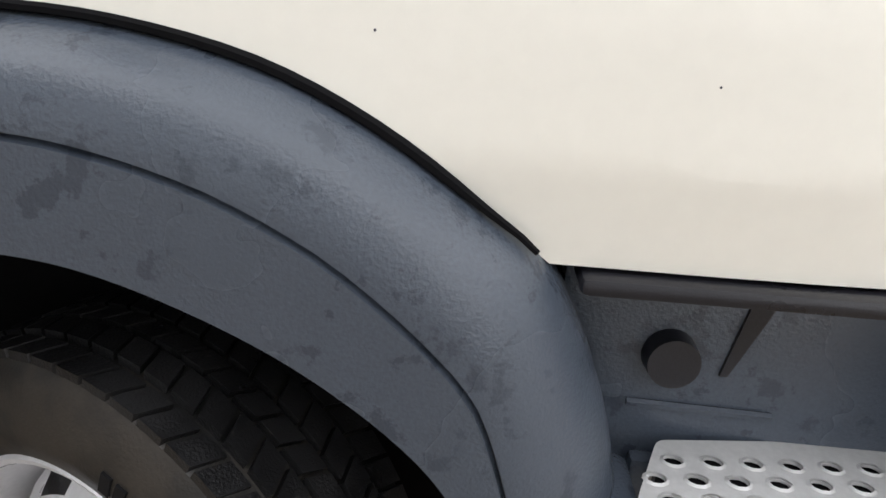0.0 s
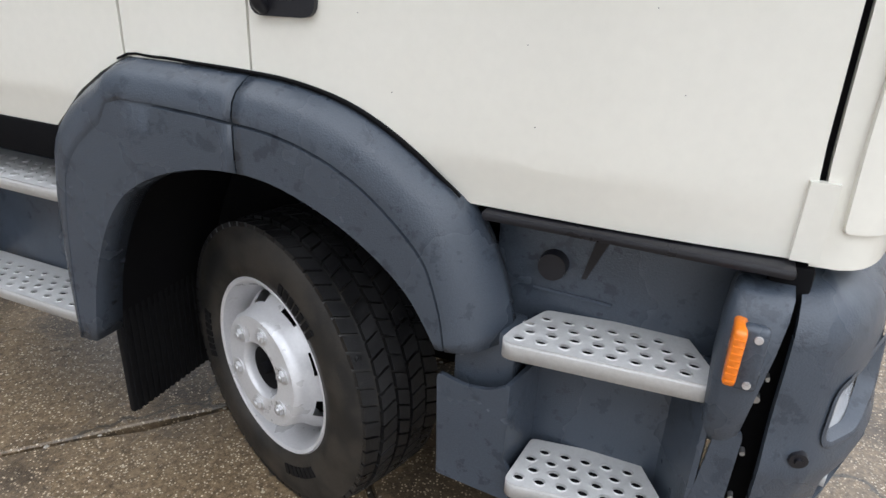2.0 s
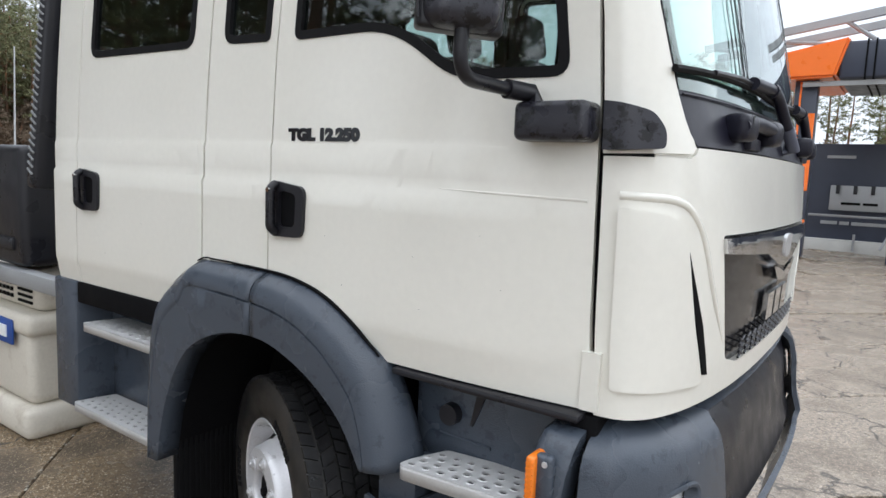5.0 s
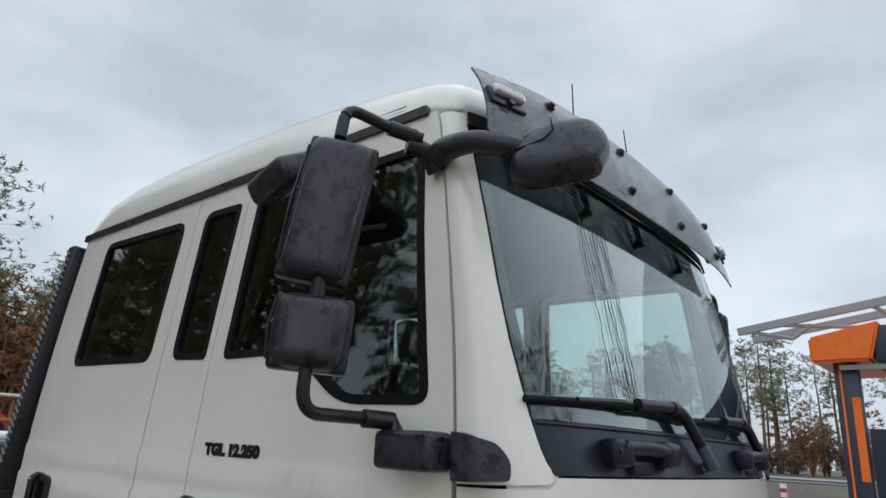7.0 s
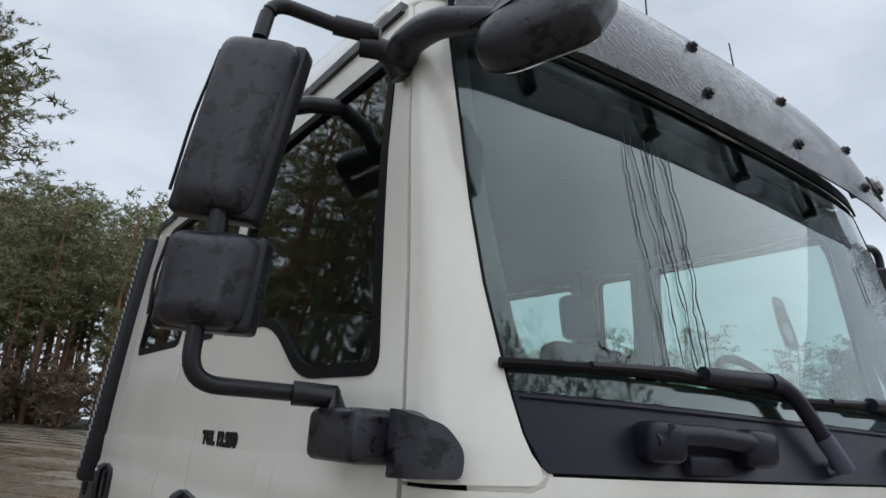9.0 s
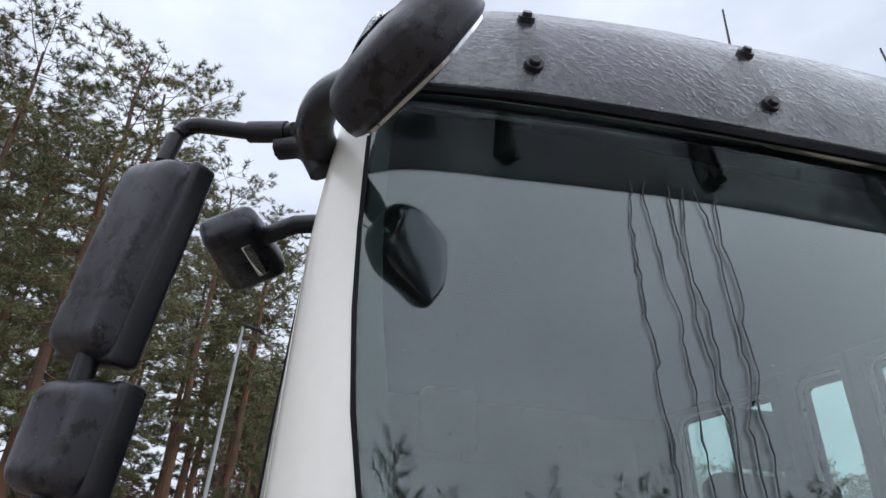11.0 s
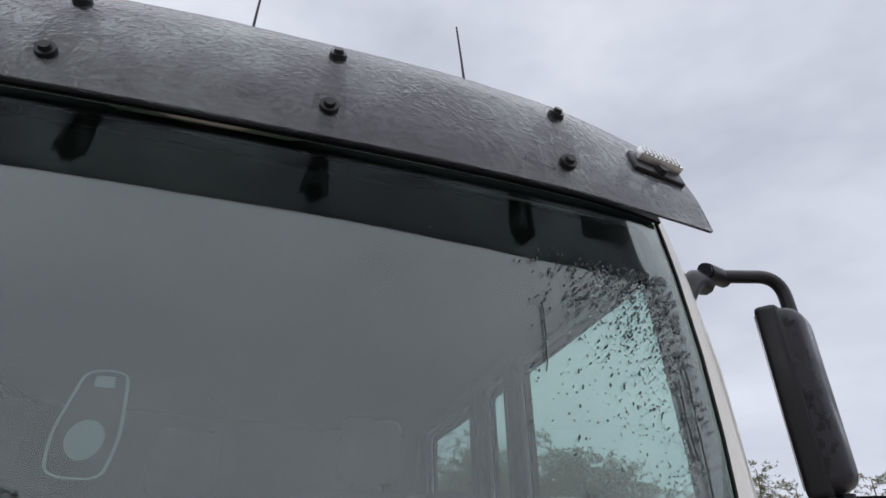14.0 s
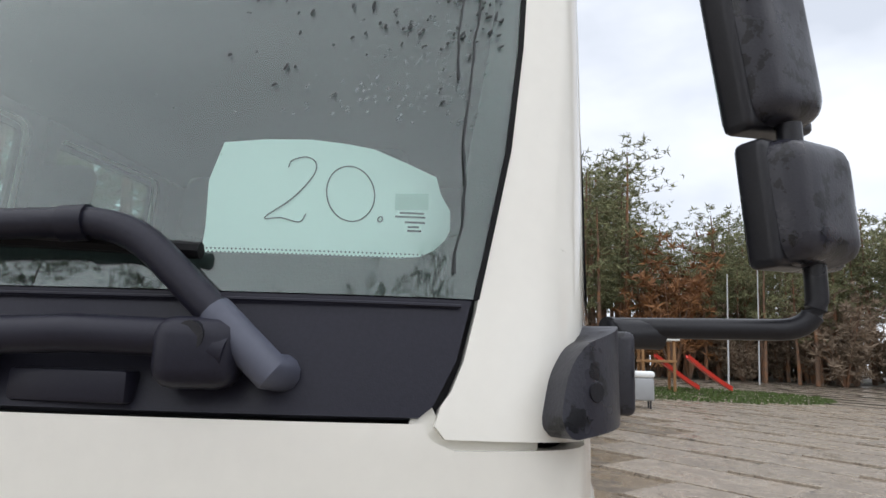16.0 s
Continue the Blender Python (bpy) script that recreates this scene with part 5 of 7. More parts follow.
for k in range(6):
    y = (0.615, 0.643, 0.690, 0.718, 0.742, 0.783)[k]
    z, slope = 2.575, (0.085, 0.075, 0.055, 0.055, 0.06, 0.075)[k]
    pts, rad = [], []
    while z > 1.97:
        pts.append(on_front(y, z, 0.001))
        rad.append(rr_.uniform(0.0009, 0.0018) * (1.35 if rr_.random() < 0.2 else 1))
        step = rr_.uniform(0.012, 0.03)
        z -= step
        y -= slope * step + rr_.gauss(0, 0.0034)
    part("water_streak", pipe(bmesh.new(), pts, 0.002, 6, rad), M_STREAK, windscreen, "thin streak of running water")
bm = bmesh.new()


def drop(y, z, r_, long, ang):
    c = on_front(y, z, 0.0)
    n_ = (on_front(y + 0.01, z, 0.0) - on_front(y - 0.01, z, 0.0)).cross(on_front(y, z + 0.01, 0.0) - on_front(y, z - 0.01, 0.0)).normalized()
    t_ = n_.cross(Vector((0, 0, 1))).normalized()
    u_ = n_.cross(t_)
    a_, b_ = t_ * math.cos(ang) + u_ * math.sin(ang), u_ * math.cos(ang) - t_ * math.sin(ang)
    ring = [bm.verts.new(c + a_ * (r_ * long * math.cos(q)) + b_ * (r_ * math.sin(q)) - n_ * 0.0003) for q in [math.pi * j / 4 for j in range(8)]]
    mid = [bm.verts.new(c + a_ * (r_ * 0.6 * long * math.cos(q)) + b_ * (r_ * 0.6 * math.sin(q)) + n_ * r_ * 0.4) for q in [math.pi * j / 4 for j in range(8)]]
    for j in range(8):
        bm.faces.new((ring[j], ring[(j + 1) % 8], mid[(j + 1) % 8], mid[j]))
    bm.faces.new(mid)


for k in range(2600):
    y, z = 2.105 - abs(rr_.gauss(0, 0.16)), rr_.uniform(2.14, 2.58)
    if z < 2.54 - (2.11 - y) * 0.1 - abs(rr_.gauss(0, 0.17)) or y < 1.74:
        continue
    drop(y, z, rr_.uniform(0.0010, 0.0024), rr_.uniform(1.0, 3.2), rr_.uniform(0.5, 1.4))
tagged(part("rain_spray", bm, M_STREAK, windscreen, "fine spray of rain, coloured dark"), "fine spray of rain, coloured dark", kind="stuff")
bm = bmesh.new()
for k in range(700):
    drop(2.105 - abs(rr_.gauss(0, 0.14)), rr_.uniform(2.12, 2.58), rr_.uniform(0.0012, 0.0028), rr_.uniform(1.0, 1.8), rr_.uniform(0.5, 1.4))
for k in range(150):
    drop(rr_.uniform(0.2, 2.06), rr_.uniform(1.95, 2.55), rr_.uniform(0.0008, 0.0018), rr_.uniform(1.0, 1.6), rr_.uniform(0, 3))
tagged(part("rain_spatter", bm, M_WATER, windscreen, "scattered raindrops"), "scattered raindrops", kind="stuff")
for y0, z0, z1 in ((2.075, 2.40, 1.905), (2.052, 2.34, 2.18), (1.785, 2.45, 2.30)):
    y, z, pts, rad = y0, z0, [], []
    while z > z1:
        pts.append(on_front(y, z, 0.001))
        rad.append(rr_.uniform(0.0012, 0.0022))
        z -= rr_.uniform(0.012, 0.025)
        y += rr_.gauss(-0.001, 0.002)
    part("water_streak", pipe(bmesh.new(), pts, 0.002, 6, rad), M_STREAK, windscreen, "thin streak of running water")
# dotted edge of the black border, below the paper
bm = bmesh.new()
for k in range(60):
    for j in range(2):
        c = Vector(front(fp(1.745 + 0.0051 * k + 0.0025 * (j % 2), 1.94)[0], 1.940 + 0.005 * j, -0.0108))
        rod(bm, c - Vector((0.0003, 0, 0)), c + Vector((0.0003, 0, 0)), 0.0016 - 0.0004 * j, seg=6)
tagged(part("dotted_edge", bm, M_INK, windscreen), kind="stuff")


# ---- inside the cab ----
bm = bmesh.new()
rows = []
for x, z in ((1.46, 1.10), (1.44, 1.60), (1.47, 1.86), (1.40, 1.90), (1.15, 1.925), (1.0, 1.90), (0.93, 1.82), (0.92, 1.55), (1.05, 1.40), (1.08, 1.10)):
    rows.append([bm.verts.new((x - 0.10 * (abs(y - C) / 1.0) ** 3, y, z)) for y in np.linspace(0.13, W - 0.13, 16)])
skin(bm, rows, close=False, caps=False)
part("dashboard", bm, M_DASH, truck, "black dashboard", sharp=70)
bm = bmesh.new()
c, R = Vector((1.10, 1.76, 1.985)), 0.225
tilt = Matrix.Rotation(radians(-38), 3, "Y")
pts = [c + tilt @ Vector((0, R * math.cos(t), R * math.sin(t))) for t in [2 * math.pi * k / 40 for k in range(41)]]
pipe(bm, pts, 0.016, 10)
for t in (0.1, math.pi - 0.1, -math.pi / 2):
    pipe(bm, [c, c + tilt @ Vector((0, R * math.cos(t), R * math.sin(t)))], 0.014, 8)
pipe(bm, [c, c + Vector((0.2, 0, -0.18))], 0.04, 10)
part("steering_wheel", bm, M_DASH, truck, "black steering wheel")


def seat(x, y, w, parent, h=0.62):
    bm = bmesh.new()
    box(bm, x - 0.05, x + 0.45, y - w / 2, y + w / 2, 1.42, 1.56, 0.05, 3)
    st = part("seat", bm, M_SEAT, parent, "dark fabric cab seat")
    bm = bmesh.new()
    m = Matrix.Translation((x, y, 1.52)) @ Matrix.Rotation(radians(-10), 4, "Y")
    box(bm, -0.07, 0.07, -w / 2, w / 2, 0, h, 0.05, 3, m)
    part("backrest", bm, M_SEAT, st)
    bm = bmesh.new()
    box(bm, -0.045, 0.045, -0.10, 0.10, h + 0.03, h + 0.24, 0.035, 3, m)
    for q in (-0.05, 0.05):
        rod(bm, m @ Vector((0, q, h - 0.02)), m @ Vector((0, q, h + 0.06)), 0.007, seg=8)
    part("headrest", bm, M_SEAT, st)
    bm = bmesh.new()
    box(bm, x, x + 0.4, y - w / 2 + 0.05, y + w / 2 - 0.05, 1.10, 1.43, 0.02)
    part("seat_base", bm, M_DASH, st)


seat(0.42, 1.66, 0.48, truck, 0.74)
seat(0.38, 0.55, 0.48, truck, 0.70)
seat(0.36, 1.10, 0.42, truck, 0.66)
for y in (0.45, 0.9, 1.35, 1.8):
    seat(-1.05, y, 0.42, truck, 0.5)

# the sheet of paper, leaning back behind the windscreen
def paper_at(y, z, off=0.0):
    k = min(1.15, max(-0.1, (y - 1.735) / 0.28))
    return (1.492 - 0.037 * k - (0.20 + 0.38 * k) * (z - 1.93) + off, y, z)


prim = [(1.733, 1.90), (1.733, 1.951), (1.733, 1.977), (1.726, 2.044), (1.731, 2.073), (1.736, 2.101), (1.786, 2.112), (1.842, 2.119), (1.890, 2.118), (1.924, 2.114),
        (1.969, 2.096), (2.013, 2.076), (2.022, 2.047), (2.037, 2.021), (2.042, 1.964), (2.042, 1.90)]
paper = part("paper_sheet", sheet(prim[::-1], [], paper_at, (0.05, 0.04), 0.0006), M_PAPER)
tagged(paper, "white paper sheet with a handwritten number behind the windscreen", "paper sheet")


def ink(name, pts, r=0.0009, parent=paper):
    bm = bmesh.new()
    pipe(bm, [Vector(paper_at(y, z, 0.0012)) for y, z in pts], r, 6)
    part(name, bm, M_INK, parent)


ink("handwritten_two", smooth_line([(1.820, 2.072), (1.823, 2.083), (1.840, 2.090), (1.853, 2.082), (1.853, 2.062), (1.833, 2.026), (1.803, 1.996), (1.823, 1.997), (1.847, 1.992), (1.853, 2.004)], 4))
ink("handwritten_nought", [(1.9045 + 0.031 * math.cos(t) - 0.007 * math.sin(t), 2.039 + 0.0425 * math.sin(t)) for t in [1.2 + 2 * math.pi * k / 30 for k in range(31)]])
ink("handwritten_point", [(1.948 + 0.003 * math.cos(t), 2.002 + 0.004 * math.sin(t)) for t in [2 * math.pi * k / 10 for k in range(11)]])
# maker's marking etched on the glass: a pale patch and bars
M_ETCH = material("glass_etching", (0.45, 0.52, 0.50), 0.7, vary=0.05)
st = [fp(1.985, 2.023), fp(2.026, 2.025), fp(2.027, 2.003), fp(1.986, 2.001)][::-1]
part("glass_label", sheet(st, [], lambda p, z: front(p, z, -0.0105), 0.1, 0.0006), M_ETCH, windscreen)
for z, a, b in ((1.998, 1.992, 2.022), (1.993, 1.987, 2.024), (1.986, 1.999, 2.024), (1.980, 2.003, 2.017), (1.975, 2.003, 2.020)):
    part("marking_bar", sheet([fp(a, z - 0.0012), fp(b, z - 0.0012), fp(b, z + 0.0012), fp(a, z + 0.0012)], [], lambda p, z: front(p, z, -0.0105), 0.1, 0.0006), M_INK, windscreen)


# dark sensor patch on the middle of the windscreen
M_PATCH = material("printed_patch", (0.012, 0.009, 0.014), 0.6, vary=0.1, spec=0.1)
M_PALE = material("pale_print", (0.13, 0.145, 0.15), 0.6, vary=0.05)
po = [fp(1.088, 2.075), fp(1.158, 2.075), fp(1.165, 2.13), fp(1.152, 2.224), fp(1.095, 2.222), fp(1.080, 2.13)]
po = rounded(po, 0.018, 4)
pin = ring_of(po, 0.0028)
part("sensor_patch", sheet(pin, [], lambda p, z: front(p, z, -0.0105), 0.1, 0.0006), M_PATCH, windscreen, "dark printed patch with a pale edge")
part("patch_edge", sheet(po, [pin], lambda p, z: front(p, z, -0.0105), 0.1, 0.0006), M_PALE, windscreen)
ci = [fp(1.123 + 0.023 * math.cos(q), 2.125 + 0.026 * math.sin(q)) for q in [2 * math.pi * k / 28 for k in range(28)]]
part("sensor_disc", sheet(ci, [], lambda p, z: front(p, z, -0.0098), 0.1, 0.0006), M_PALE, windscreen)
sq = [fp(1.111, 2.197), fp(1.137, 2.197), fp(1.135, 2.213), fp(1.112, 2.213)]
part("sensor_window", sheet(sq, [], lambda p, z: front(p, z, -0.0098), 0.1, 0.0006), M_PALE, windscreen)


# ---- behind the cab ----
bm = bmesh.new()
m = Matrix.Translation((-1.41, 0.09, 2.80)) @ Matrix.Rotation(radians(2), 4, "Y") @ Matrix.Rotation(radians(-4.5), 4, "X")
box(bm, -0.04, 0.04, -0.06, 0.06, -1.30, -0.02, 0.022, 3, m)
sn = part("air_intake", bm, M_BLACK, truck, "tall black ribbed air intake behind the cab")
bm = bmesh.new()
for k in range(35):
    box(bm, -0.030, 0.030, -0.0645, -0.056, -0.009, 0.0, 0, m=m @ Matrix.Translation((0, 0, -0.06 - k * 0.034)) @ Matrix.Rotation(radians(25), 4, "Y"))
part("intake_ribs", bm, M_ZINC, sn)
bm = bmesh.new()
box(bm, -2.62, -2.02, 0.12, 0.62, 1.03, 1.72, 0.05, 4)
box(bm, -2.50, -2.12, 0.10, 0.14, 1.12, 1.20, 0.02, 2)
tk = part("filter_housing", bm, M_BLACK, truck, "black wet housing behind the cab")
bm = bmesh.new()
rod(bm, (-2.40, 0.115, 1.42), (-2.40, 0.13, 1.42), 0.07, 0.07, 20)
part("housing_port", bm, M_DARK, tk)
for y in (0.10, W - 0.18):
    part("side_rail", box(bmesh.new(), -5.4, -1.55, y, y + 0.08, 0.93, 1.02, 0.01), M_ZINC, truck, "grey steel rail over the chassis")
for x in (-1.7, -2.6, -3.5, -4.4, -5.3):
    part("cross_rail", box(bmesh.new(), x, x + 0.06, 0.12, W - 0.12, 0.94, 0.98, 0.006), M_ZINC, truck)
for y in (0.30, W - 0.30):
    bm = bmesh.new()
    wheel_mesh(bm, [(-0.24, 0.23), (-0.26, 0.33), (-0.22, 0.395), (0.2, 0.395), (0.24, 0.33), (0.22, 0.23)], 40)
    wheel_mesh(bm, [(-0.23, 0.235), (-0.10, 0.20), (-0.08, 0.02), (0.1, 0.02), (0.1, 0.235)], 40)
    part("rear_wheel", place(bm, Matrix.Translation((-3.6, y, 0.395))), M_TYRE, truck)


# ---- ground ----
def lie(x, y):
    """The height of the yard: level round the truck, rising gently away from it."""
    dx, dy = x - 1.0, y - 1.0
    d = math.hypot(dx, dy)
    west = max(0.0, -dx / d) ** 4 if d > 0.01 else 0.0
    return (0.015 + 0.016 * west) * min(60.0, max(0.0, d - 7.0))


def slab_material(name, a, b):
    m = material(name, a, 0.28, spec=0.55, vary=0.34, scale=1.3, fine=90, bump=0.4, bump_scale=85, rough_vary=0.2, second=b, second_at=(0.47, 0.57), second_scale=1.3, piece=0.08)
    n, l = m.node_tree.nodes, m.node_tree.links
    b_ = n["Principled BSDF"]
    src = b_.inputs["Base Color"].links[0].from_socket
    co = n.new("ShaderNodeTexCoord")
    v = n.new("ShaderNodeTexVoronoi")
    v.inputs["Scale"].default_value = 88
    l.new(co.outputs["Object"], v.inputs["Vector"])
    r = n.new("ShaderNodeMapRange")
    r.inputs["From Min"].default_value, r.inputs["From Max"].default_value = 0.20, 0.34
    r.inputs["To Min"].default_value, r.inputs["To Max"].default_value = 0.95, 0.0
    l.new(v.outputs["Distance"], r.inputs["Value"])
    few = n.new("ShaderNodeTexNoise")
    few.inputs["Scale"].default_value, few.inputs["Detail"].default_value = 26, 3
    l.new(co.outputs["Object"], few.inputs["Vector"])
    rf = n.new("ShaderNodeMapRange")
    rf.inputs["From Min"].default_value, rf.inputs["From Max"].default_value = 0.38, 0.52
    l.new(few.outputs["Fac"], rf.inputs["Value"])
    mu = n.new("ShaderNodeMath")
    mu.operation = "MULTIPLY"
    l.new(r.outputs[0], mu.inputs[0])
    l.new(rf.outputs[0], mu.inputs[1])
    mx = n.new("ShaderNodeMix")
    mx.data_type = "RGBA"
    mx.inputs[7].default_value = (0.62, 0.52, 0.38, 1)
    l.new(mu.outputs[0], mx.inputs[0])
    l.new(src, mx.inputs[6])
    # coarse mottling of the worn surface
    mo = n.new("ShaderNodeTexNoise")
    mo.inputs["Scale"].default_value, mo.inputs["Detail"].default_value, mo.inputs["Roughness"].default_value = 34, 8, 0.85
    l.new(co.outputs["Object"], mo.inputs["Vector"])
    mr = n.new("ShaderNodeMapRange")
    mr.inputs["From Min"].default_value, mr.inputs["From Max"].default_value = 0.36, 0.64
    mr.inputs["To Min"].default_value, mr.inputs["To Max"].default_value = 0.34, 1.6
    l.new(mo.outputs["Fac"], mr.inputs["Value"])
    hv = n.new("ShaderNodeHueSaturation")
    l.new(mr.outputs[0], hv.inputs["Value"])
    l.new(mx.outputs[2], hv.inputs["Color"])
    # hairline cracks that wander
    wob = n.new("ShaderNodeTexNoise")
    wob.inputs["Scale"].default_value, wob.inputs["Detail"].default_value = 2.2, 5
    l.new(co.outputs["Object"], wob.inputs["Vector"])
    far_ = n.new("ShaderNodeVectorMath")
    far_.operation = "MULTIPLY_ADD"
    far_.inputs[1].default_value = (0.7, 0.7, 0.7)
    l.new(wob.outputs["Color"], far_.inputs[0])
    info = n.new("ShaderNodeObjectInfo")
    apart = n.new("ShaderNodeVectorMath")
    apart.operation = "MULTIPLY_ADD"
    apart.inputs[1].default_value = (37, 23, 11)
    l.new(info.outputs["Random"], apart.inputs[0])
    l.new(co.outputs["Object"], apart.inputs[2])
    l.new(apart.outputs[0], far_.inputs[2])
    ce = n.new("ShaderNodeTexVoronoi")
    ce.feature = "DISTANCE_TO_EDGE"
    ce.inputs["Scale"].default_value = 0.62
    l.new(far_.outputs[0], ce.inputs["Vector"])
    cr = n.new("ShaderNodeMapRange")
    cr.inputs["From Min"].default_value, cr.inputs["From Max"].default_value = 0.003, 0.008
    cr.inputs["To Min"].default_value, cr.inputs["To Max"].default_value = 0.8, 0.0
    l.new(ce.outputs["Distance"], cr.inputs["Value"])
    dk = n.new("ShaderNodeMix")
    dk.data_type = "RGBA"
    dk.inputs[7].default_value = (0.045, 0.04, 0.032, 1)
    l.new(cr.outputs[0], dk.inputs[0])
    l.new(hv.outputs[0], dk.inputs[6])
    l.new(dk.outputs[2], b_.inputs["Base Color"])
    return m


M_SLAB = slab_material("wet_worn_concrete", (0.195, 0.141, 0.086), (0.085, 0.061, 0.038))
M_PALE_SLAB = slab_material("pale_worn_concrete", (0.34, 0.285, 0.225), (0.215, 0.175, 0.135))
M_SOIL = material("damp_soil", (0.075, 0.062, 0.047), 0.75, vary=0.3, scale=0.6, fine=20, bump=0.4, bump_scale=40, second=(0.10, 0.095, 0.06), second_at=(0.45, 0.6), second_scale=0.3)
bm = bmesh.new()
bmesh.ops.create_grid(bm, x_segments=150, y_segments=150, size=320)
for v in bm.verts:
    v.co.z = lie(v.co.x, v.co.y) - 0.035
ground = part("ground", bm, M_SOIL)
tagged(ground, "damp brown earth round the paved yard, reaching to the woods", "ground", kind="structure")

# concrete slabs: 3 m by 1.5 m, laid in rows, worn and settled unevenly
pavement = tagged(thing("pavement", (0, 0, 0)), "worn wet concrete slabs with open dirty joints", "pavement", kind="structure")
rnd = random.Random(5)


def slab_mesh(k, mat):
    r = random.Random(40 + k)
    bm = bmesh.new()
    nx, ny, L, B = 14, 8, 3.0, 1.5
    ring = []
    for i in range(nx):
        ring.append((-L / 2 + L * i / nx, -B / 2))
    for i in range(ny):
        ring.append((L / 2, -B / 2 + B * i / ny))
    for i in range(nx):
        ring.append((L / 2 - L * i / nx, B / 2))
    for i in range(ny):
        ring.append((-L / 2, B / 2 - B * i / ny))
    gap = [r.uniform(0.003, 0.012) + (r.random() < 0.12) * r.uniform(0.0, 0.035) for _ in ring]
    top = [bm.verts.new((x - (gap[i] + 0.006) * (1 if x > 0 else -1) * (abs(x) > L / 2 - 0.01), y - (gap[i] + 0.006) * (1 if y > 0 else -1) * (abs(y) > B / 2 - 0.01), 0.0)) for i, (x, y) in enumerate(ring)]
    mid = [bm.verts.new((x - gap[i] * (1 if x > 0 else -1) * (abs(x) > L / 2 - 0.01), y - gap[i] * (1 if y > 0 else -1) * (abs(y) > B / 2 - 0.01), -0.007)) for i, (x, y) in enumerate(ring)]
    bot = [bm.verts.new((v.co.x, v.co.y, -0.12)) for v in mid]
    bm.faces.new(top)
    n = len(ring)
    for a, b in ((top, mid), (mid, bot)):
        for i in range(n):
            bm.faces.new((a[i], b[i], b[(i + 1) % n], a[(i + 1) % n]))
    finish(bm, 30)
    me = bpy.data.meshes.new("slab")
    bm.to_mesh(me)
    bm.free()
    me.materials.append(mat)
    return me


slabs = [[slab_mesh(k, mt) for k in range(6)] for mt in (M_SLAB, M_PALE_SLAB)]
far = bmesh.new()
turn = radians(47)
ct, st_ = math.cos(turn), math.sin(turn)
count = 0
cells = []
for i in range(-20, 20):
    for j in range(-32, 32):
        u, v = i * 3.0 + (1.5 if j % 2 else 0.0) - 1.1, j * 1.5 - 0.35
        x, y = u * ct - v * st_, u * st_ + v * ct
        if -42 < x < 16 and -9 < y < 27:
            cells.append((math.hypot(x + 6, y - 4), x, y))
cells.sort()
chips, crumbs = ([], []), ([], [])
rc = random.Random(77)


def chip(out, m, x, y, r_):
    """One low six-sided stone, set into the face of a slab."""
    V, F = out
    k = len(V)
    a0, f = rc.uniform(0, 1), rc.uniform(0.55, 1.0)
    V.append(m @ Vector((x, y, r_ * 0.35)))
    for j in range(6):
        a = a0 + j * 1.047
        q = r_ * rc.uniform(0.8, 1.15)
        V.append(m @ Vector((x + q * math.cos(a), y + q * f * math.sin(a), -0.0008)))
    F.extend((k, k + 1 + j, k + 1 + (j + 1) % 6) for j in range(6))


for n_, (d, x, y) in enumerate(cells):
    z = lie(x, y) + rnd.uniform(-0.004, 0.004)
    e = 0.5
    tx, ty = (lie(x + e, y) - lie(x - e, y)) / (2 * e), (lie(x, y + e) - lie(x, y - e)) / (2 * e)
    m = Matrix.Translation((x, y, z)) @ Euler((ty + rnd.uniform(-0.003, 0.003), -tx + rnd.uniform(-0.002, 0.002), turn)).to_matrix().to_4x4()
    if n_ < 300:
        ragged = n_ * 37 % 17 / 17 * 4.0 - 2.0
        ob = new("slab", slabs[1 if y + ragged > 3.4 or x + ragged > 4.2 else 0][n_ % 6])
        ob.parent = pavement
        ob.matrix_basis = m @ Matrix.Rotation(math.pi * (n_ // 6 % 2), 4, "Z")
        if -4.5 < x < 4.5 and -4.0 < y < 1.6:
            for k in range(2300):
                chip(chips, m, rc.uniform(-1.48, 1.48), rc.uniform(-0.73, 0.73), min(0.0085, 0.0016 * rc.paretovariate(1.9)))
            for k in range(60):
                if rc.random() < 0.6:
                    chip(crumbs, m, rc.uniform(-1.5, 1.5), rc.choice((-1, 1)) * 0.742 + rc.gauss(0, 0.012), rc.uniform(0.004, 0.012))
                else:
                    chip(crumbs, m, rc.choice((-1, 1)) * 1.49 + rc.gauss(0, 0.012), rc.uniform(-0.75, 0.75), rc.uniform(0.004, 0.012))
    else:
        vs = [far.verts.new(m @ Vector((sx * 1.493, sy * 0.743, 0))) for sx, sy in ((-1, -1), (1, -1), (1, 1), (-1, 1))]
        far.faces.new(vs)
tagged(part("far_slabs", far, M_PALE_SLAB, pavement), kind="stuff")
for nm, (V, F), mt, lab in (("exposed_stones", chips, material("pale_aggregate", (0.40, 0.32, 0.22), 0.4, vary=0.5, scale=30, fine=400), "small pale stones worn bare in the concrete"),
                            ("joint_crumbs", crumbs, material("mortar_crumbs", (0.36, 0.33, 0.28), 0.7, vary=0.5, scale=20, fine=200), "crumbled mortar along the joints")):
    me = bpy.data.meshes.new(nm)
    me.from_pydata([tuple(v) for v in V], [], F)
    me.materials.append(mt)
    ob = new(nm, me)
    ob.parent = pavement
    tagged(ob, lab, kind="stuff")


# ---- woods ----
M_BARK = material("pine_bark", (0.13, 0.085, 0.058), 0.9, vary=0.35, scale=5, fine=40, bump=0.6, bump_scale=30, second=(0.24, 0.115, 0.055), second_at=(0.45, 0.65), second_scale=1.2)


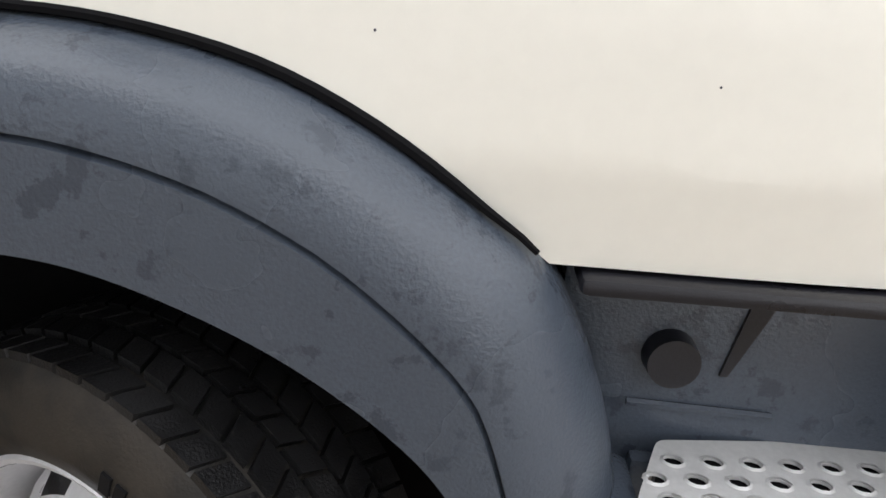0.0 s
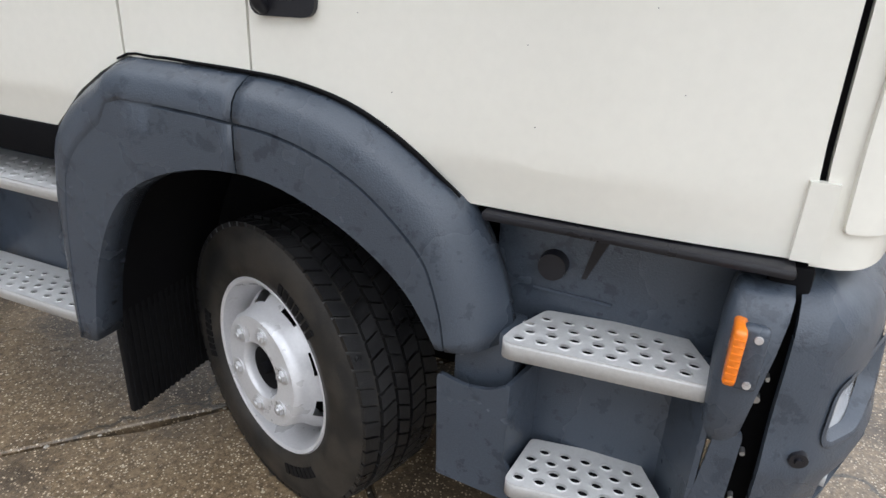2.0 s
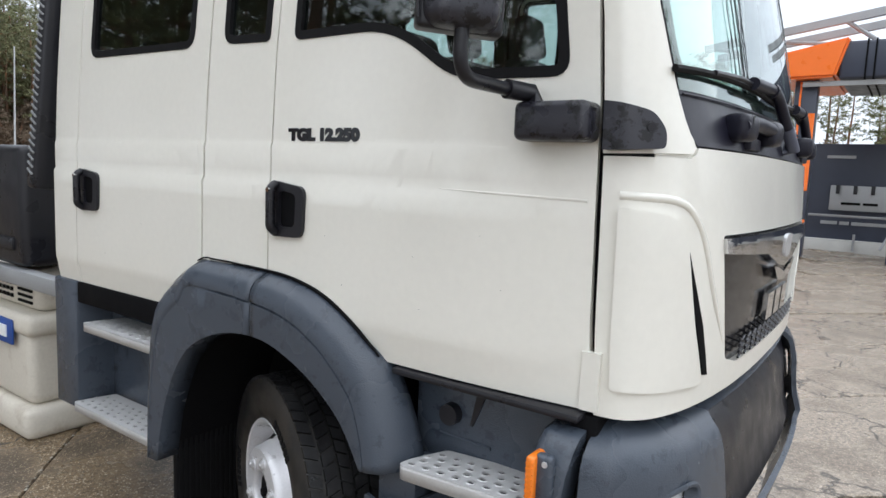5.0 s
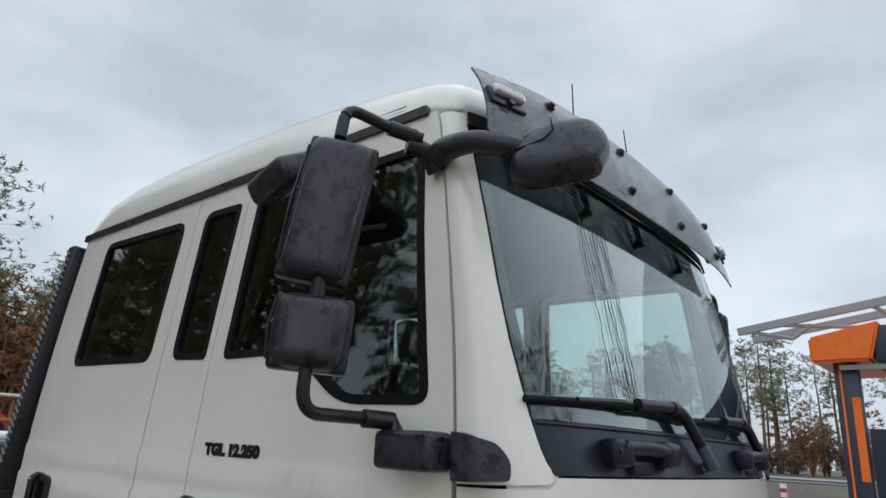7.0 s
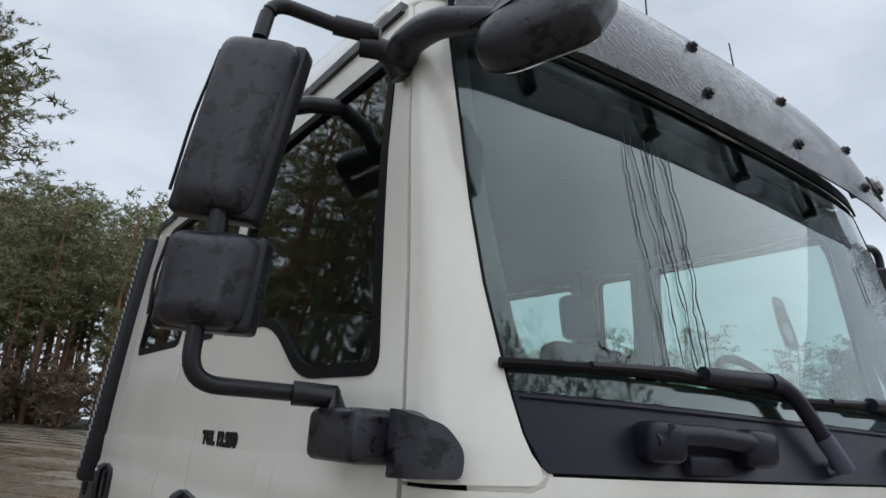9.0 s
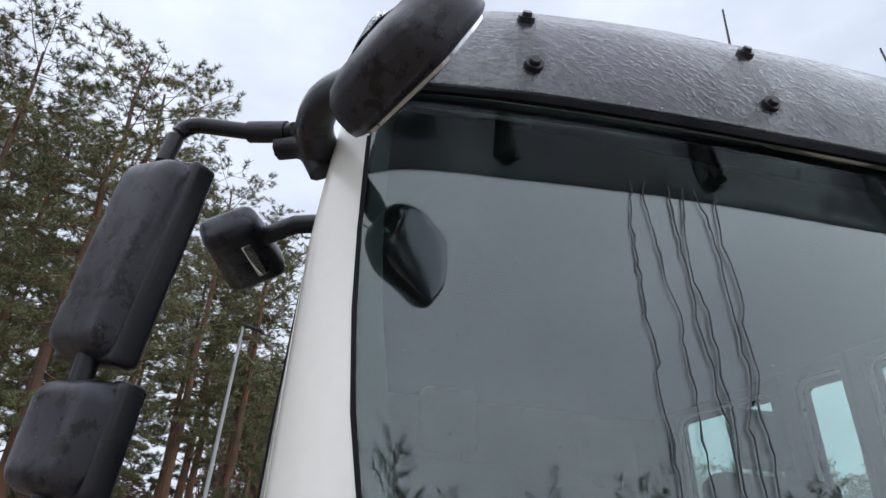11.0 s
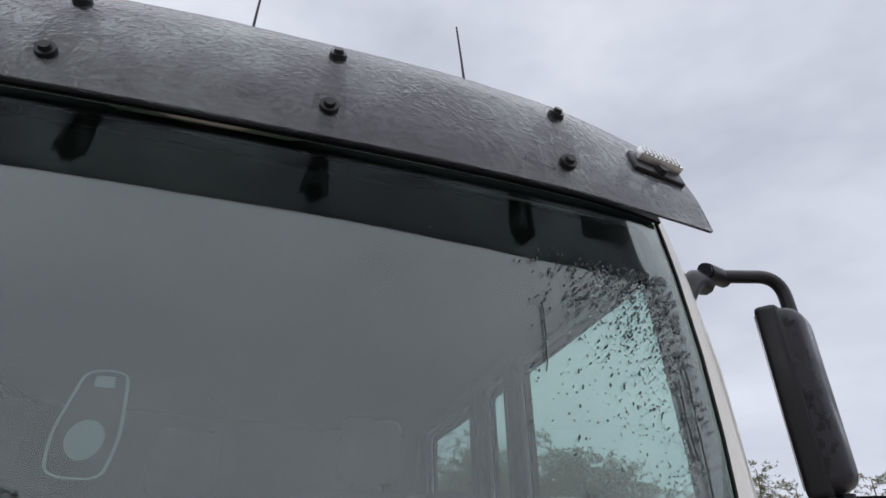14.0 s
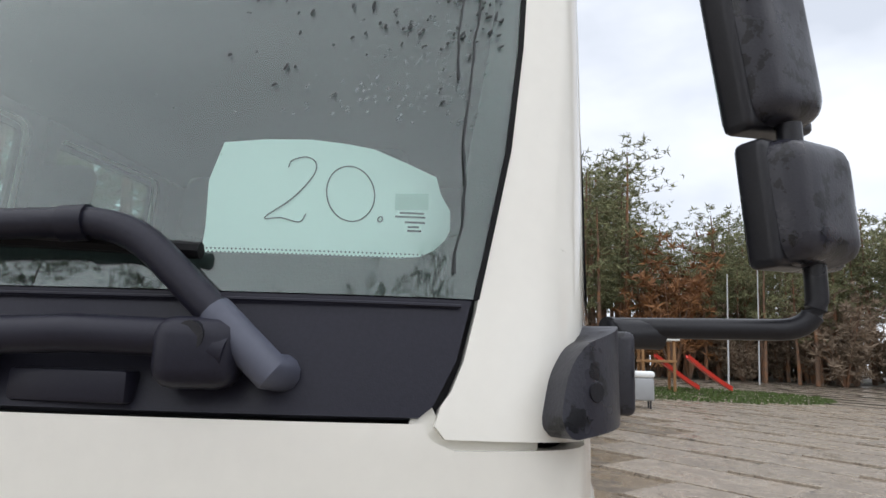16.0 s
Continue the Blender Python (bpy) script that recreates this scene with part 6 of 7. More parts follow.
def leaf_material(name, a, b):
    m = bpy.data.materials.new(name)
    m.use_nodes = True
    n, l = m.node_tree.nodes, m.node_tree.links
    bs = n["Principled BSDF"]
    bs.inputs["Roughness"].default_value = 0.75
    g = n.new("ShaderNodeNewGeometry")
    o = n.new("ShaderNodeObjectInfo")
    ad = n.new("ShaderNodeMath")
    ad.operation = "MULTIPLY_ADD"
    ad.inputs[1].default_value, ad.inputs[2].default_value = 0.65, 0.0
    l.new(g.outputs["Random Per Island"], ad.inputs[0])
    sm = n.new("ShaderNodeMath")
    sm.operation = "MULTIPLY_ADD"
    sm.inputs[1].default_value = 0.35
    l.new(o.outputs["Random"], sm.inputs[0])
    l.new(ad.outputs[0], sm.inputs[2])
    r = n.new("ShaderNodeValToRGB")
    r.color_ramp.elements[0].color, r.color_ramp.elements[1].color = (*a, 1), (*b, 1)
    l.new(sm.outputs[0], r.inputs[0])
    l.new(r.outputs[0], bs.inputs["Base Color"])
    return m


M_NEEDLE = leaf_material("pine_needles", (0.085, 0.10, 0.048), (0.30, 0.295, 0.14))
M_FALL = leaf_material("autumn_leaves", (0.13, 0.055, 0.022), (0.26, 0.12, 0.04))
M_TWIG = leaf_material("bare_brush", (0.10, 0.074, 0.052), (0.25, 0.185, 0.125))


def tufts(r, centres, size, blades, up=0.35, wide=0.10):
    """Sprays of thin blades round each centre: vertices and triangles."""
    V, F = [], []
    for c, s in centres:
        for _ in range(blades):
            d = Vector((r.gauss(0, 1), r.gauss(0, 1), r.gauss(up, 0.7))).normalized()
            a = d.cross(Vector((r.gauss(0, 1), r.gauss(0, 1), r.gauss(0, 1)))).normalized()
            L = s * size * r.uniform(0.6, 1.25)
            o = Vector(c) + d * L * 0.1
            k = len(V)
            V += [o - a * L * wide, o + a * L * wide, o + d * L + a * L * wide * 0.3]
            F.append((k, k + 1, k + 2))
    return V, F


def pine_parts(seed, H, crown, limbs, per, blades, size, wide=0.10):
    """Trunk with limbs, and needle sprays, of one pine."""
    r = random.Random(seed)
    bm = bmesh.new()
    base = 0.011 * H + 0.03
    lean = Vector((r.uniform(-0.02, 0.02), r.uniform(-0.02, 0.02), 0))
    pts = [Vector((0, 0, -0.3)) + Vector((0, 0, (H + 0.3) * t)) + lean * H * t + Vector((r.uniform(-0.05, 0.05), r.uniform(-0.05, 0.05), 0)) * (t > 0) for t in [k / 9 for k in range(10)]]
    pipe(bm, pts, 0.1, 9, [base * (1.15 - t) + 0.015 for t in [k / 9 for k in range(10)]])
    centres = []
    for k in range(limbs):
        t = crown + (1 - crown) * (k + r.random()) / limbs
        at = Vector((0, 0, -0.3)) + Vector((0, 0, (H + 0.3) * t)) + lean * H * t
        az = r.uniform(0, 6.283)
        reach = H * (0.06 + 0.17 * math.sin(math.pi * min(1, (1.05 - t) / (1.05 - crown)) ** 0.8)) * r.uniform(0.55, 1.15)
        rise = r.uniform(-0.15, 0.45) + (t - 0.6) * 0.6
        end = at + Vector((math.cos(az), math.sin(az), rise)) * reach
        mid = (at + end) / 2 + Vector((0, 0, -0.05 * reach + r.uniform(-0.1, 0.1)))
        pipe(bm, [at, mid, end], 0.02, 4, [0.012 + 0.010 * (1 - t) * H / 12, 0.012, 0.004])
        for j in range(per):
            f = 0.35 + 0.68 * (j + r.random()) / per
            p = at * (1 - f) ** 2 + mid * 2 * f * (1 - f) + end * f * f
            w = 0.13 * reach
            centres.append((p + Vector((r.gauss(0, w), r.gauss(0, w), r.gauss(0.05, w * 0.5))), r.uniform(0.7, 1.3)))
    for k in range(int(limbs * 0.35)):
        t = crown * r.uniform(0.35, 1.0)
        at = Vector((0, 0, H * t)) + lean * H * t
        az = r.uniform(0, 6.283)
        pipe(bm, [at, at + Vector((math.cos(az), math.sin(az), r.uniform(-0.2, 0.3))) * r.uniform(0.4, 1.3)], 0.01, 3, [0.012, 0.003])
    return bm, tufts(r, centres, size, blades, 0.35, wide)


def twig_pine(seed, H, crown, limbs, twigs, tips, blades, size):
    """A near pine: limbs fork into twigs, and each twig ends in close needle sprays."""
    r = random.Random(seed)
    bm = bmesh.new()
    base = 0.010 * H + 0.03
    lean = Vector((r.uniform(-0.015, 0.015), r.uniform(-0.015, 0.015), 0))
    axis = [Vector((0, 0, -0.3 + (H + 0.3) * k / 11)) + lean * H * k / 11 + Vector((r.uniform(-0.06, 0.06), r.uniform(-0.06, 0.06), 0)) * (k > 0) for k in range(12)]
    pipe(bm, axis, 0.1, 9, [base * (1.12 - k / 11) + 0.012 for k in range(12)])
    V, F = [], []
    for k in range(limbs):
        t = crown + (1 - crown) * (k + r.random()) / limbs
        f = t * 11
        at = axis[min(10, int(f))].lerp(axis[min(11, int(f) + 1)], f - int(f))
        az = k * 2.4 + r.uniform(-0.5, 0.5)
        reach = H * (0.05 + 0.15 * math.sin(math.pi * min(1, (1.06 - t) / (1.06 - crown)) ** 0.75)) * r.uniform(0.6, 1.15)
        out = Vector((math.cos(az), math.sin(az), 0))
        end = at + out * reach + Vector((0, 0, reach * (r.uniform(-0.25, 0.25) + (t - 0.55) * 1.1)))
        mid = (at + end) / 2 + Vector((0, 0, -0.07 * reach))
        pipe(bm, [at, mid, end], 0.02, 4, [0.012 + 0.02 * (1 - t), 0.012, 0.005])
        for j in range(twigs):
            g = 0.30 + 0.70 * (j + r.random()) / twigs
            p = at * (1 - g) ** 2 + mid * 2 * g * (1 - g) + end * g * g
            side = out.cross(Vector((0, 0, 1))) * (1 if j % 2 else -1)
            d = (out * r.uniform(0.3, 0.9) + side * r.uniform(0.3, 1.0) + Vector((0, 0, r.uniform(-0.15, 0.5)))).normalized()
            q = p + d * reach * r.uniform(0.16, 0.34) * (1.15 - 0.5 * g)
            pipe(bm, [p, q], 0.006, 3, [0.007, 0.003])
            for i in range(tips):
                c = p.lerp(q, 0.35 + 0.7 * (i + r.random()) / tips) + Vector((r.gauss(0, 0.04), r.gauss(0, 0.04), r.gauss(0.02, 0.03)))
                for _ in range(blades):
                    n = (d * 0.7 + Vector((r.gauss(0, 0.75), r.gauss(0, 0.75), r.gauss(0.3, 0.65)))).normalized()
                    a = n.cross(Vector((r.gauss(0, 1), r.gauss(0, 1), r.gauss(0, 1)))).normalized()
                    L = size * r.uniform(0.6, 1.2)
                    m = len(V)
                    V += [c - a * L * 0.06, c + a * L * 0.06, c + n * L]
                    F.append((m, m + 1, m + 2))
    for k in range(int(limbs * 0.4)):
        t = crown * r.uniform(0.3, 1.0)
        at = axis[int(t * 11)]
        az = r.uniform(0, 6.283)
        pipe(bm, [at, at + Vector((math.cos(az), math.sin(az), r.uniform(-0.25, 0.2))) * r.uniform(0.4, 1.4)], 0.01, 3, [0.012, 0.003])
    return bm, (V, F)


def near_pine(seed, H, crown, limbs, twigs, tips, blades, size):
    e = thing("pine_tree", (0, 0, 0))
    bm, (V, F) = twig_pine(seed, H, crown, limbs, twigs, tips, blades, size)
    part("trunk", bm, M_BARK, e, "brown scaly trunk with limbs")
    me = bpy.data.meshes.new("crown")
    me.from_pydata(V, [], F)
    me.materials.append(M_NEEDLE)
    ob = new("crown", me)
    ob.parent = e
    tagged(ob, "dark green needles")
    return tagged(e, "tall pine with a bare lower trunk and dark needles", "pine tree", "pines near the yard")


kinds = [near_pine(1, 14.0, 0.20, 66, 10, 4, 17, 0.17), near_pine(2, 12.5, 0.26, 62, 10, 4, 17, 0.17), near_pine(3, 15.0, 0.33, 62, 10, 4, 17, 0.17)]
rw_ = random.Random(11)
spots = []
for x, y in ((-13.6, -5.9), (-12.2, -7.2), (-9.3, -8.6), (-14.8, -5.2), (-16.5, -8.5), (-13.5, -11.5), (-8.2, -12.5), (-18.5, -4.6), (-20.5, -7.8), (-11.0, -15.5),
             (-5.5, -14.0), (-2.5, -16.5), (1.5, -15.0), (5.0, -17.5), (-22.5, -4.4), (-24.5, -9.0), (-17.0, -13.0), (-7.0, -18.0), (9.0, -16.0), (-26.0, -5.0), (-30.0, -4.0), (-20.0, -15.5),
             (-17.5, -10.2), (-21.5, -11.5), (-25.0, -2.6), (-28.5, -7.0)):
    spots.append((x + rw_.uniform(-0.5, 0.5), y + rw_.uniform(-0.5, 0.5)))
for az, d in ((-44, 26), (-37, 21.5), (-30, 25), (-24, 22), (-19, 24.5), (-14, 22), (-9, 26), (-3, 23.5), (2, 26), (7, 24), (11, 22.5), (16, 25), (20, 23), (26, 25), (33, 22.5), (41, 26)):
    d += 2.2
    spots.append((1.5 + d * math.cos(radians(az)), 1.4 + d * math.sin(radians(az))))
for i, (x, y) in enumerate(spots):
    m = Matrix.Translation((x, y, lie(x, y))) @ Matrix.Rotation(rw_.uniform(0, 6.28), 4, "Z")
    if i < 3:
        kinds[i].matrix_basis = m
    else:
        copy_thing(kinds[i % 3], m)


def far_wood(name, label, places, seeds, mat, build):
    """Many far trees joined: trunks in one mesh, foliage in another."""
    holder = tagged(thing(name, (0, 0, 0)), label, "woods", kind="stuff")
    stock = [build(s) for s in seeds]
    tv, tf, cv, cf = [], [], [], []
    for x, y, sc, rot, k in places:
        bmv, (V, F) = stock[k % len(stock)]
        m = np.array(Matrix.Translation((x, y, lie(x, y))) @ Matrix.Rotation(rot, 4, "Z") @ Matrix.Scale(sc, 4))
        for (vv, ff), (ov, of) in ((bmv, (tv, tf)), ((V, F), (cv, cf))):
            base = sum(len(a) for a in ov)
            A = np.array(vv, float)
            ov.append(A @ m[:3, :3].T + m[:3, 3])
            of += [tuple(i + base for i in f) for f in ff]
    for nm, ov, of, mt in (("trunks", tv, tf, M_BARK), ("foliage", cv, cf, mat)):
        me = bpy.data.meshes.new(nm)
        me.from_pydata(np.concatenate(ov).tolist(), [], of)
        me.materials.append(mt)
        ob = new(nm, me)
        ob.parent = holder
        tagged(ob, kind="stuff")
    return holder


def stock_pine(seed):
    r = random.Random(seed)
    bm, (V, F) = pine_parts(seed, r.uniform(12.5, 16), r.uniform(0.28, 0.48), 40, 10, 8, 0.33, 0.13)
    bm.verts.index_update()
    out = ([tuple(v.co) for v in bm.verts], [tuple(v.index for v in f.verts) for f in bm.faces])
    bm.free()
    return out, ([tuple(v) for v in V], F)


def stock_bush(seed):
    r = random.Random(seed)
    bm = bmesh.new()
    centres = []
    H = r.uniform(2.5, 5.5)
    for k in range(16):
        az = r.uniform(0, 6.283)
        end = Vector((math.cos(az) * r.uniform(0.3, 1.3), math.sin(az) * r.uniform(0.3, 1.3), H * r.uniform(0.5, 1)))
        pipe(bm, [(0, 0, -0.1), end * 0.5 + Vector((0, 0, 0.2)), end], 0.02, 4, [0.04, 0.025, 0.006])
        for j in range(12):
            f = r.uniform(0.3, 1.05)
            centres.append((end * f + Vector((r.gauss(0, 0.25), r.gauss(0, 0.25), r.gauss(0, 0.3))), 1))
    bm.verts.index_update()
    out = ([tuple(v.co) for v in bm.verts], [tuple(v.index for v in f.verts) for f in bm.faces])
    bm.free()
    V, F = tufts(r, centres, 0.24, 14, 0.5, 0.13)
    return out, ([tuple(v) for v in V], F)


pl = []
for k in range(260):
    az = radians(rw_.uniform(-62, 96))
    d = rw_.uniform(50, 72) if az > radians(60) else rw_.uniform(92, 125)
    pl.append((2 - d * math.sin(az), 1 + d * math.cos(az), (rw_.uniform(0.95, 1.2) if az > radians(80) else rw_.uniform(0.62, 0.86)) if az > radians(60) else rw_.uniform(0.9, 1.18), rw_.uniform(0, 6.28), k))
for k in range(85):
    az = radians(rw_.uniform(59, 98))
    d = rw_.uniform(46, 62)
    pl.append((2 - d * math.sin(az), 1 + d * math.cos(az), rw_.uniform(0.8, 1.1) if az > radians(80) else rw_.uniform(0.5, 0.72), rw_.uniform(0, 6.28), k))
for k in range(70):
    az = radians(rw_.uniform(95, 300))
    d = rw_.uniform(24, 48)
    x, y = 2 - d * math.sin(az), 1 + d * math.cos(az)
    if x > 14:
        x += 22
    pl.append((x, y, rw_.uniform(0.8, 1.1), rw_.uniform(0, 6.28), k))
far_wood("pine_woods", "mixed pine woods beyond the yard, brown trunks below", pl, (21, 22, 23, 24), M_NEEDLE, stock_pine)
bl = []
for k in range(250):
    az = radians(rw_.uniform(-62, 112))
    d = rw_.uniform(46, 58) if az > radians(60) else rw_.uniform(84, 98)
    bl.append((2 - d * math.sin(az), 1 + d * math.cos(az), rw_.uniform(0.9, 1.9), rw_.uniform(0, 6.28), k))
far_wood("brown_undergrowth", "leafless brown brush under the pines", bl, (31, 32, 33), M_TWIG, stock_bush)
al = []
for az, d, sc in ((76.4, 46, 2.3), (75.2, 47, 2.0), (77.6, 48, 2.1), (72, 56, 1.6), (31, 70, 1.9), (27, 72, 1.7), (34, 76, 1.8), (22, 74, 1.7), (64, 52, 1.1), (12, 78, 1.8), (8, 80, 1.6)):
    az = radians(az)
    al.append((2 - d * math.sin(az), 1 + d * math.cos(az), sc, d, int(d)))
far_wood("autumn_trees", "small trees with rust-brown autumn leaves", al, (41, 42), M_FALL, stock_bush)


# ---- what stands round the yard ----
def polar(az, d, eye=(2.35, 2.1)):
    a = radians(az)
    return eye[0] - d * math.sin(a), eye[1] + d * math.cos(a)


# wash bay beside the yard
bay = tagged(thing("wash_bay", (0, 15, 0)), "dark blue self-service wash bay with an orange roof end", "wash bay")
bm = bmesh.new()
box(bm, 0.45, 11.0, 14.5, 17.6, 3.62, 4.38, 0.06, 3)
roof_b = part("bay_roof", bm, M_NAVY, bay)
bm = bmesh.new()
pr = [(-0.72, 4.18), (0.62, 4.46), (0.40, 3.66), (-0.70, 3.64)]
rings = [[bm.verts.new((x, y, z)) for x, z in pr] for y in (14.42, 17.65)]
skin(bm, rings)
bmesh.ops.bevel(bm, geom=bm.edges[:], offset=0.05, segments=2, affect="EDGES")
part("roof_end", bm, M_ORANGE, bay, "orange roof end")
for x in (0.9, 1.05):
    bm = bmesh.new()
    box(bm, x, x + 0.03, 14.48, 17.6, 3.6, 4.4, 0.0)
    part("roof_joint", bm, M_DARK, roof_b)
for x0, x1 in ((-0.36, 0.08), (1.62, 1.86), (5.0, 5.3), (9.0, 9.3)):
    bm = bmesh.new()
    box(bm, x0, x1, 14.75, 15.1, -0.15, 3.66, 0.02)
    part("post", bm, M_NAVY, bay)
bm = bmesh.new()
box(bm, -0.26, -0.22, 14.735, 14.76, 0.0, 3.62, 0.0)
part("thin_stripe", bm, M_ORANGE, bay)
bm = bmesh.new()
box(bm, -0.08, 0.07, 14.73, 14.76, 1.3, 2.95, 0.0)
part("wide_stripe", bm, M_ORANGE, bay)
bm = bmesh.new()
box(bm, -0.2, 11.0, 17.2, 17.35, -0.15, 2.45, 0.01)
wallb = part("back_wall", bm, M_NAVY, bay)
bm = bmesh.new()
box(bm, -0.2, 11.0, 17.0, 17.4, -0.2, 0.14, 0.02)
part("plinth", bm, material("pale_plinth", (0.5, 0.5, 0.48), 0.7), bay)
bm = bmesh.new()
box(bm, 0.30, 1.75, 17.05, 17.16, 0.85, 1.45, 0.02)
part("notice_board", bm, M_ZINC, wallb, "grey hose board with dark hooks")
for k in range(4):
    bm = bmesh.new()
    box(bm, 0.42 + k * 0.36, 0.50 + k * 0.36, 17.0, 17.06, 1.25, 1.46, 0.01)
    part("hook", bm, M_BLACK, wallb)
for x0, x1, z in ((0.55, 0.95, 1.02), (1.0, 1.3, 1.02)):
    bm = bmesh.new()
    box(bm, x0, x1, 17.035, 17.052, z - 0.03, z + 0.03, 0)
    part("lettering_bar", bm, M_DARK, wallb)
for x0, x1 in ((0.15, 0.5), (0.55, 0.75), (0.8, 1.6)):
    bm = bmesh.new()
    box(bm, x0, x1, 17.18, 17.2, 0.5, 0.58, 0)
    part("lettering_bar", bm, M_ZINC, wallb)
bm = bmesh.new()
box(bm, 0.15, 0.75, 17.18, 17.2, 2.1, 2.17, 0)
part("lettering_bar", bm, M_ZINC, wallb)
bm = bmesh.new()
pipe(bm, [(-0.1, 16.9, 0.72), (3.0, 16.9, 0.72)], 0.03, 8)
pipe(bm, [(1.75, 16.9, 0.72), (1.45, 16.6, 0.0)], 0.03, 8)
pipe(bm, [(0.9, 16.9, 0.30), (0.9, 16.9, -0.1)], 0.03, 8)
part("guide_rail", bm, M_ZINC, bay)
bm = bmesh.new()
box(bm, -0.2, 11, 14.6, 14.66, 3.5, 3.6, 0.0)
part("gutter", bm, M_ZINC, bay)
bay.location.z = 0.28
# steel gantry above
gantry = tagged(thing("steel_gantry", (0, 15.4, 4.4)), "grey galvanised steel frame above the wash bay roof", "steel frame")
for a, b in (((-2.4, 15.4, 4.86), (2.6, 15.4, 5.62)), ((-2.4, 16.6, 4.84), (2.6, 16.6, 5.60))):
    bm = bmesh.new()
    d = Vector(b) - Vector(a)
    m = Matrix.Translation(a) @ d.to_track_quat("X", "Z").to_matrix().to_4x4()
    box(bm, 0, d.length, -0.05, 0.05, -0.09, 0.09, 0.008, 1, m)
    part("beam", bm, M_ZINC, gantry)
for a, b in (((-1.4, 15.4, 4.95), (0.2, 15.4, 4.78)), ((0.4, 15.4, 5.25), (1.2, 15.4, 4.66)), ((1.75, 15.4, 5.45), (1.75, 15.4, 4.65)), ((-2.2, 15.4, 4.86), (-1.2, 15.4, 4.62)), ((-1.2, 15.4, 4.62), (-0.8, 15.4, 4.92))):
    bm = bmesh.new()
    pipe(bm, [a, b], 0.045, 6)
    part("brace", bm, M_ZINC, gantry)

# crash barrier and a warning post by the road
rail = tagged(thing("crash_barrier", (-6, 40, 0)), "grey steel crash barrier along the road", "barrier")
bm = bmesh.new()
rows = []
for x in np.linspace(-40, 26, 12):
    rows.append([bm.verts.new((x, 40 + 0.02 * x + dy, lie(x, 40) + 0.45 + dz)) for dy, dz in ((0, 0), (-0.06, 0.06), (0, 0.12), (-0.06, 0.22), (0, 0.30))])
skin(bm, rows, close=False, caps=False)
part("rail", bm, M_ZINC, rail)
for x in np.linspace(-39, 25, 17):
    bm = bmesh.new()
    box(bm, x, x + 0.1, 40.02 + 0.02 * x, 40.14 + 0.02 * x, lie(x, 40) - 0.2, lie(x, 40) + 0.72, 0)
    part("rail_post", bm, M_ZINC, rail)
x, y = polar(14.1, 20, (2.4, -0.97))
z = lie(x, y)
wp = tagged(thing("warning_post", (x, y, z)), "white road post with red stripes", "road post")
bm = bmesh.new()
box(bm, x - 0.08, x + 0.08, y - 0.03, y + 0.03, z - 0.1, z + 1.2, 0.02)
pst = part("post_body", bm, M_PAPER, wp)
M_RED = material("red_plastic", (0.55, 0.035, 0.02), 0.4, vary=0.1)
for k in range(3):
    bm = bmesh.new()
    box(bm, x - 0.085, x + 0.085, y - 0.036, y - 0.028, z + 0.55 + k * 0.22, z + 0.65 + k * 0.22, 0)
    part("red_band", bm, M_RED, pst)

# lamp posts and a pole
M_POLE = material("pale_pole", (0.42, 0.43, 0.44), 0.55, vary=0.1)


def lamp_post(az, d, h, eye, lean=(0, 0), head=True):
    x, y = polar(az, d, eye)
    z = lie(x, y)
    e = tagged(thing("lamp_post", (x, y, z)), "slim grey lamp post", "lamp post", "lamp posts round the yard")
    bm = bmesh.new()
    pipe(bm, [(x, y, z - 0.1), (x + lean[0], y + lean[1], z + h)], 0.06, 10, [0.07, 0.04] if head else [0.05, 0.03])
    p = part("pole", bm, M_POLE, e)
    if head:
        bm = bmesh.new()
        box(bm, -0.09, 0.09, -0.05, 0.55, -0.03, 0.05, 0.02, 2, Matrix.Translation((x + lean[0], y + lean[1], z + h)) @ Matrix.Rotation(radians(-12), 4, "X"))
        part("lamp_head", bm, M_BLACK, p)


lamp_post(96.7, 18.5, 7.4, (2.35, 0.09), (0.0, 0.15))
lamp_post(73.8, 38, 6.0, (2.265, 2.14), (0.0, 0.15), False)
lamp_post(71.6, 44, 7.0, (2.265, 2.14), (0.0, 0.2), False)


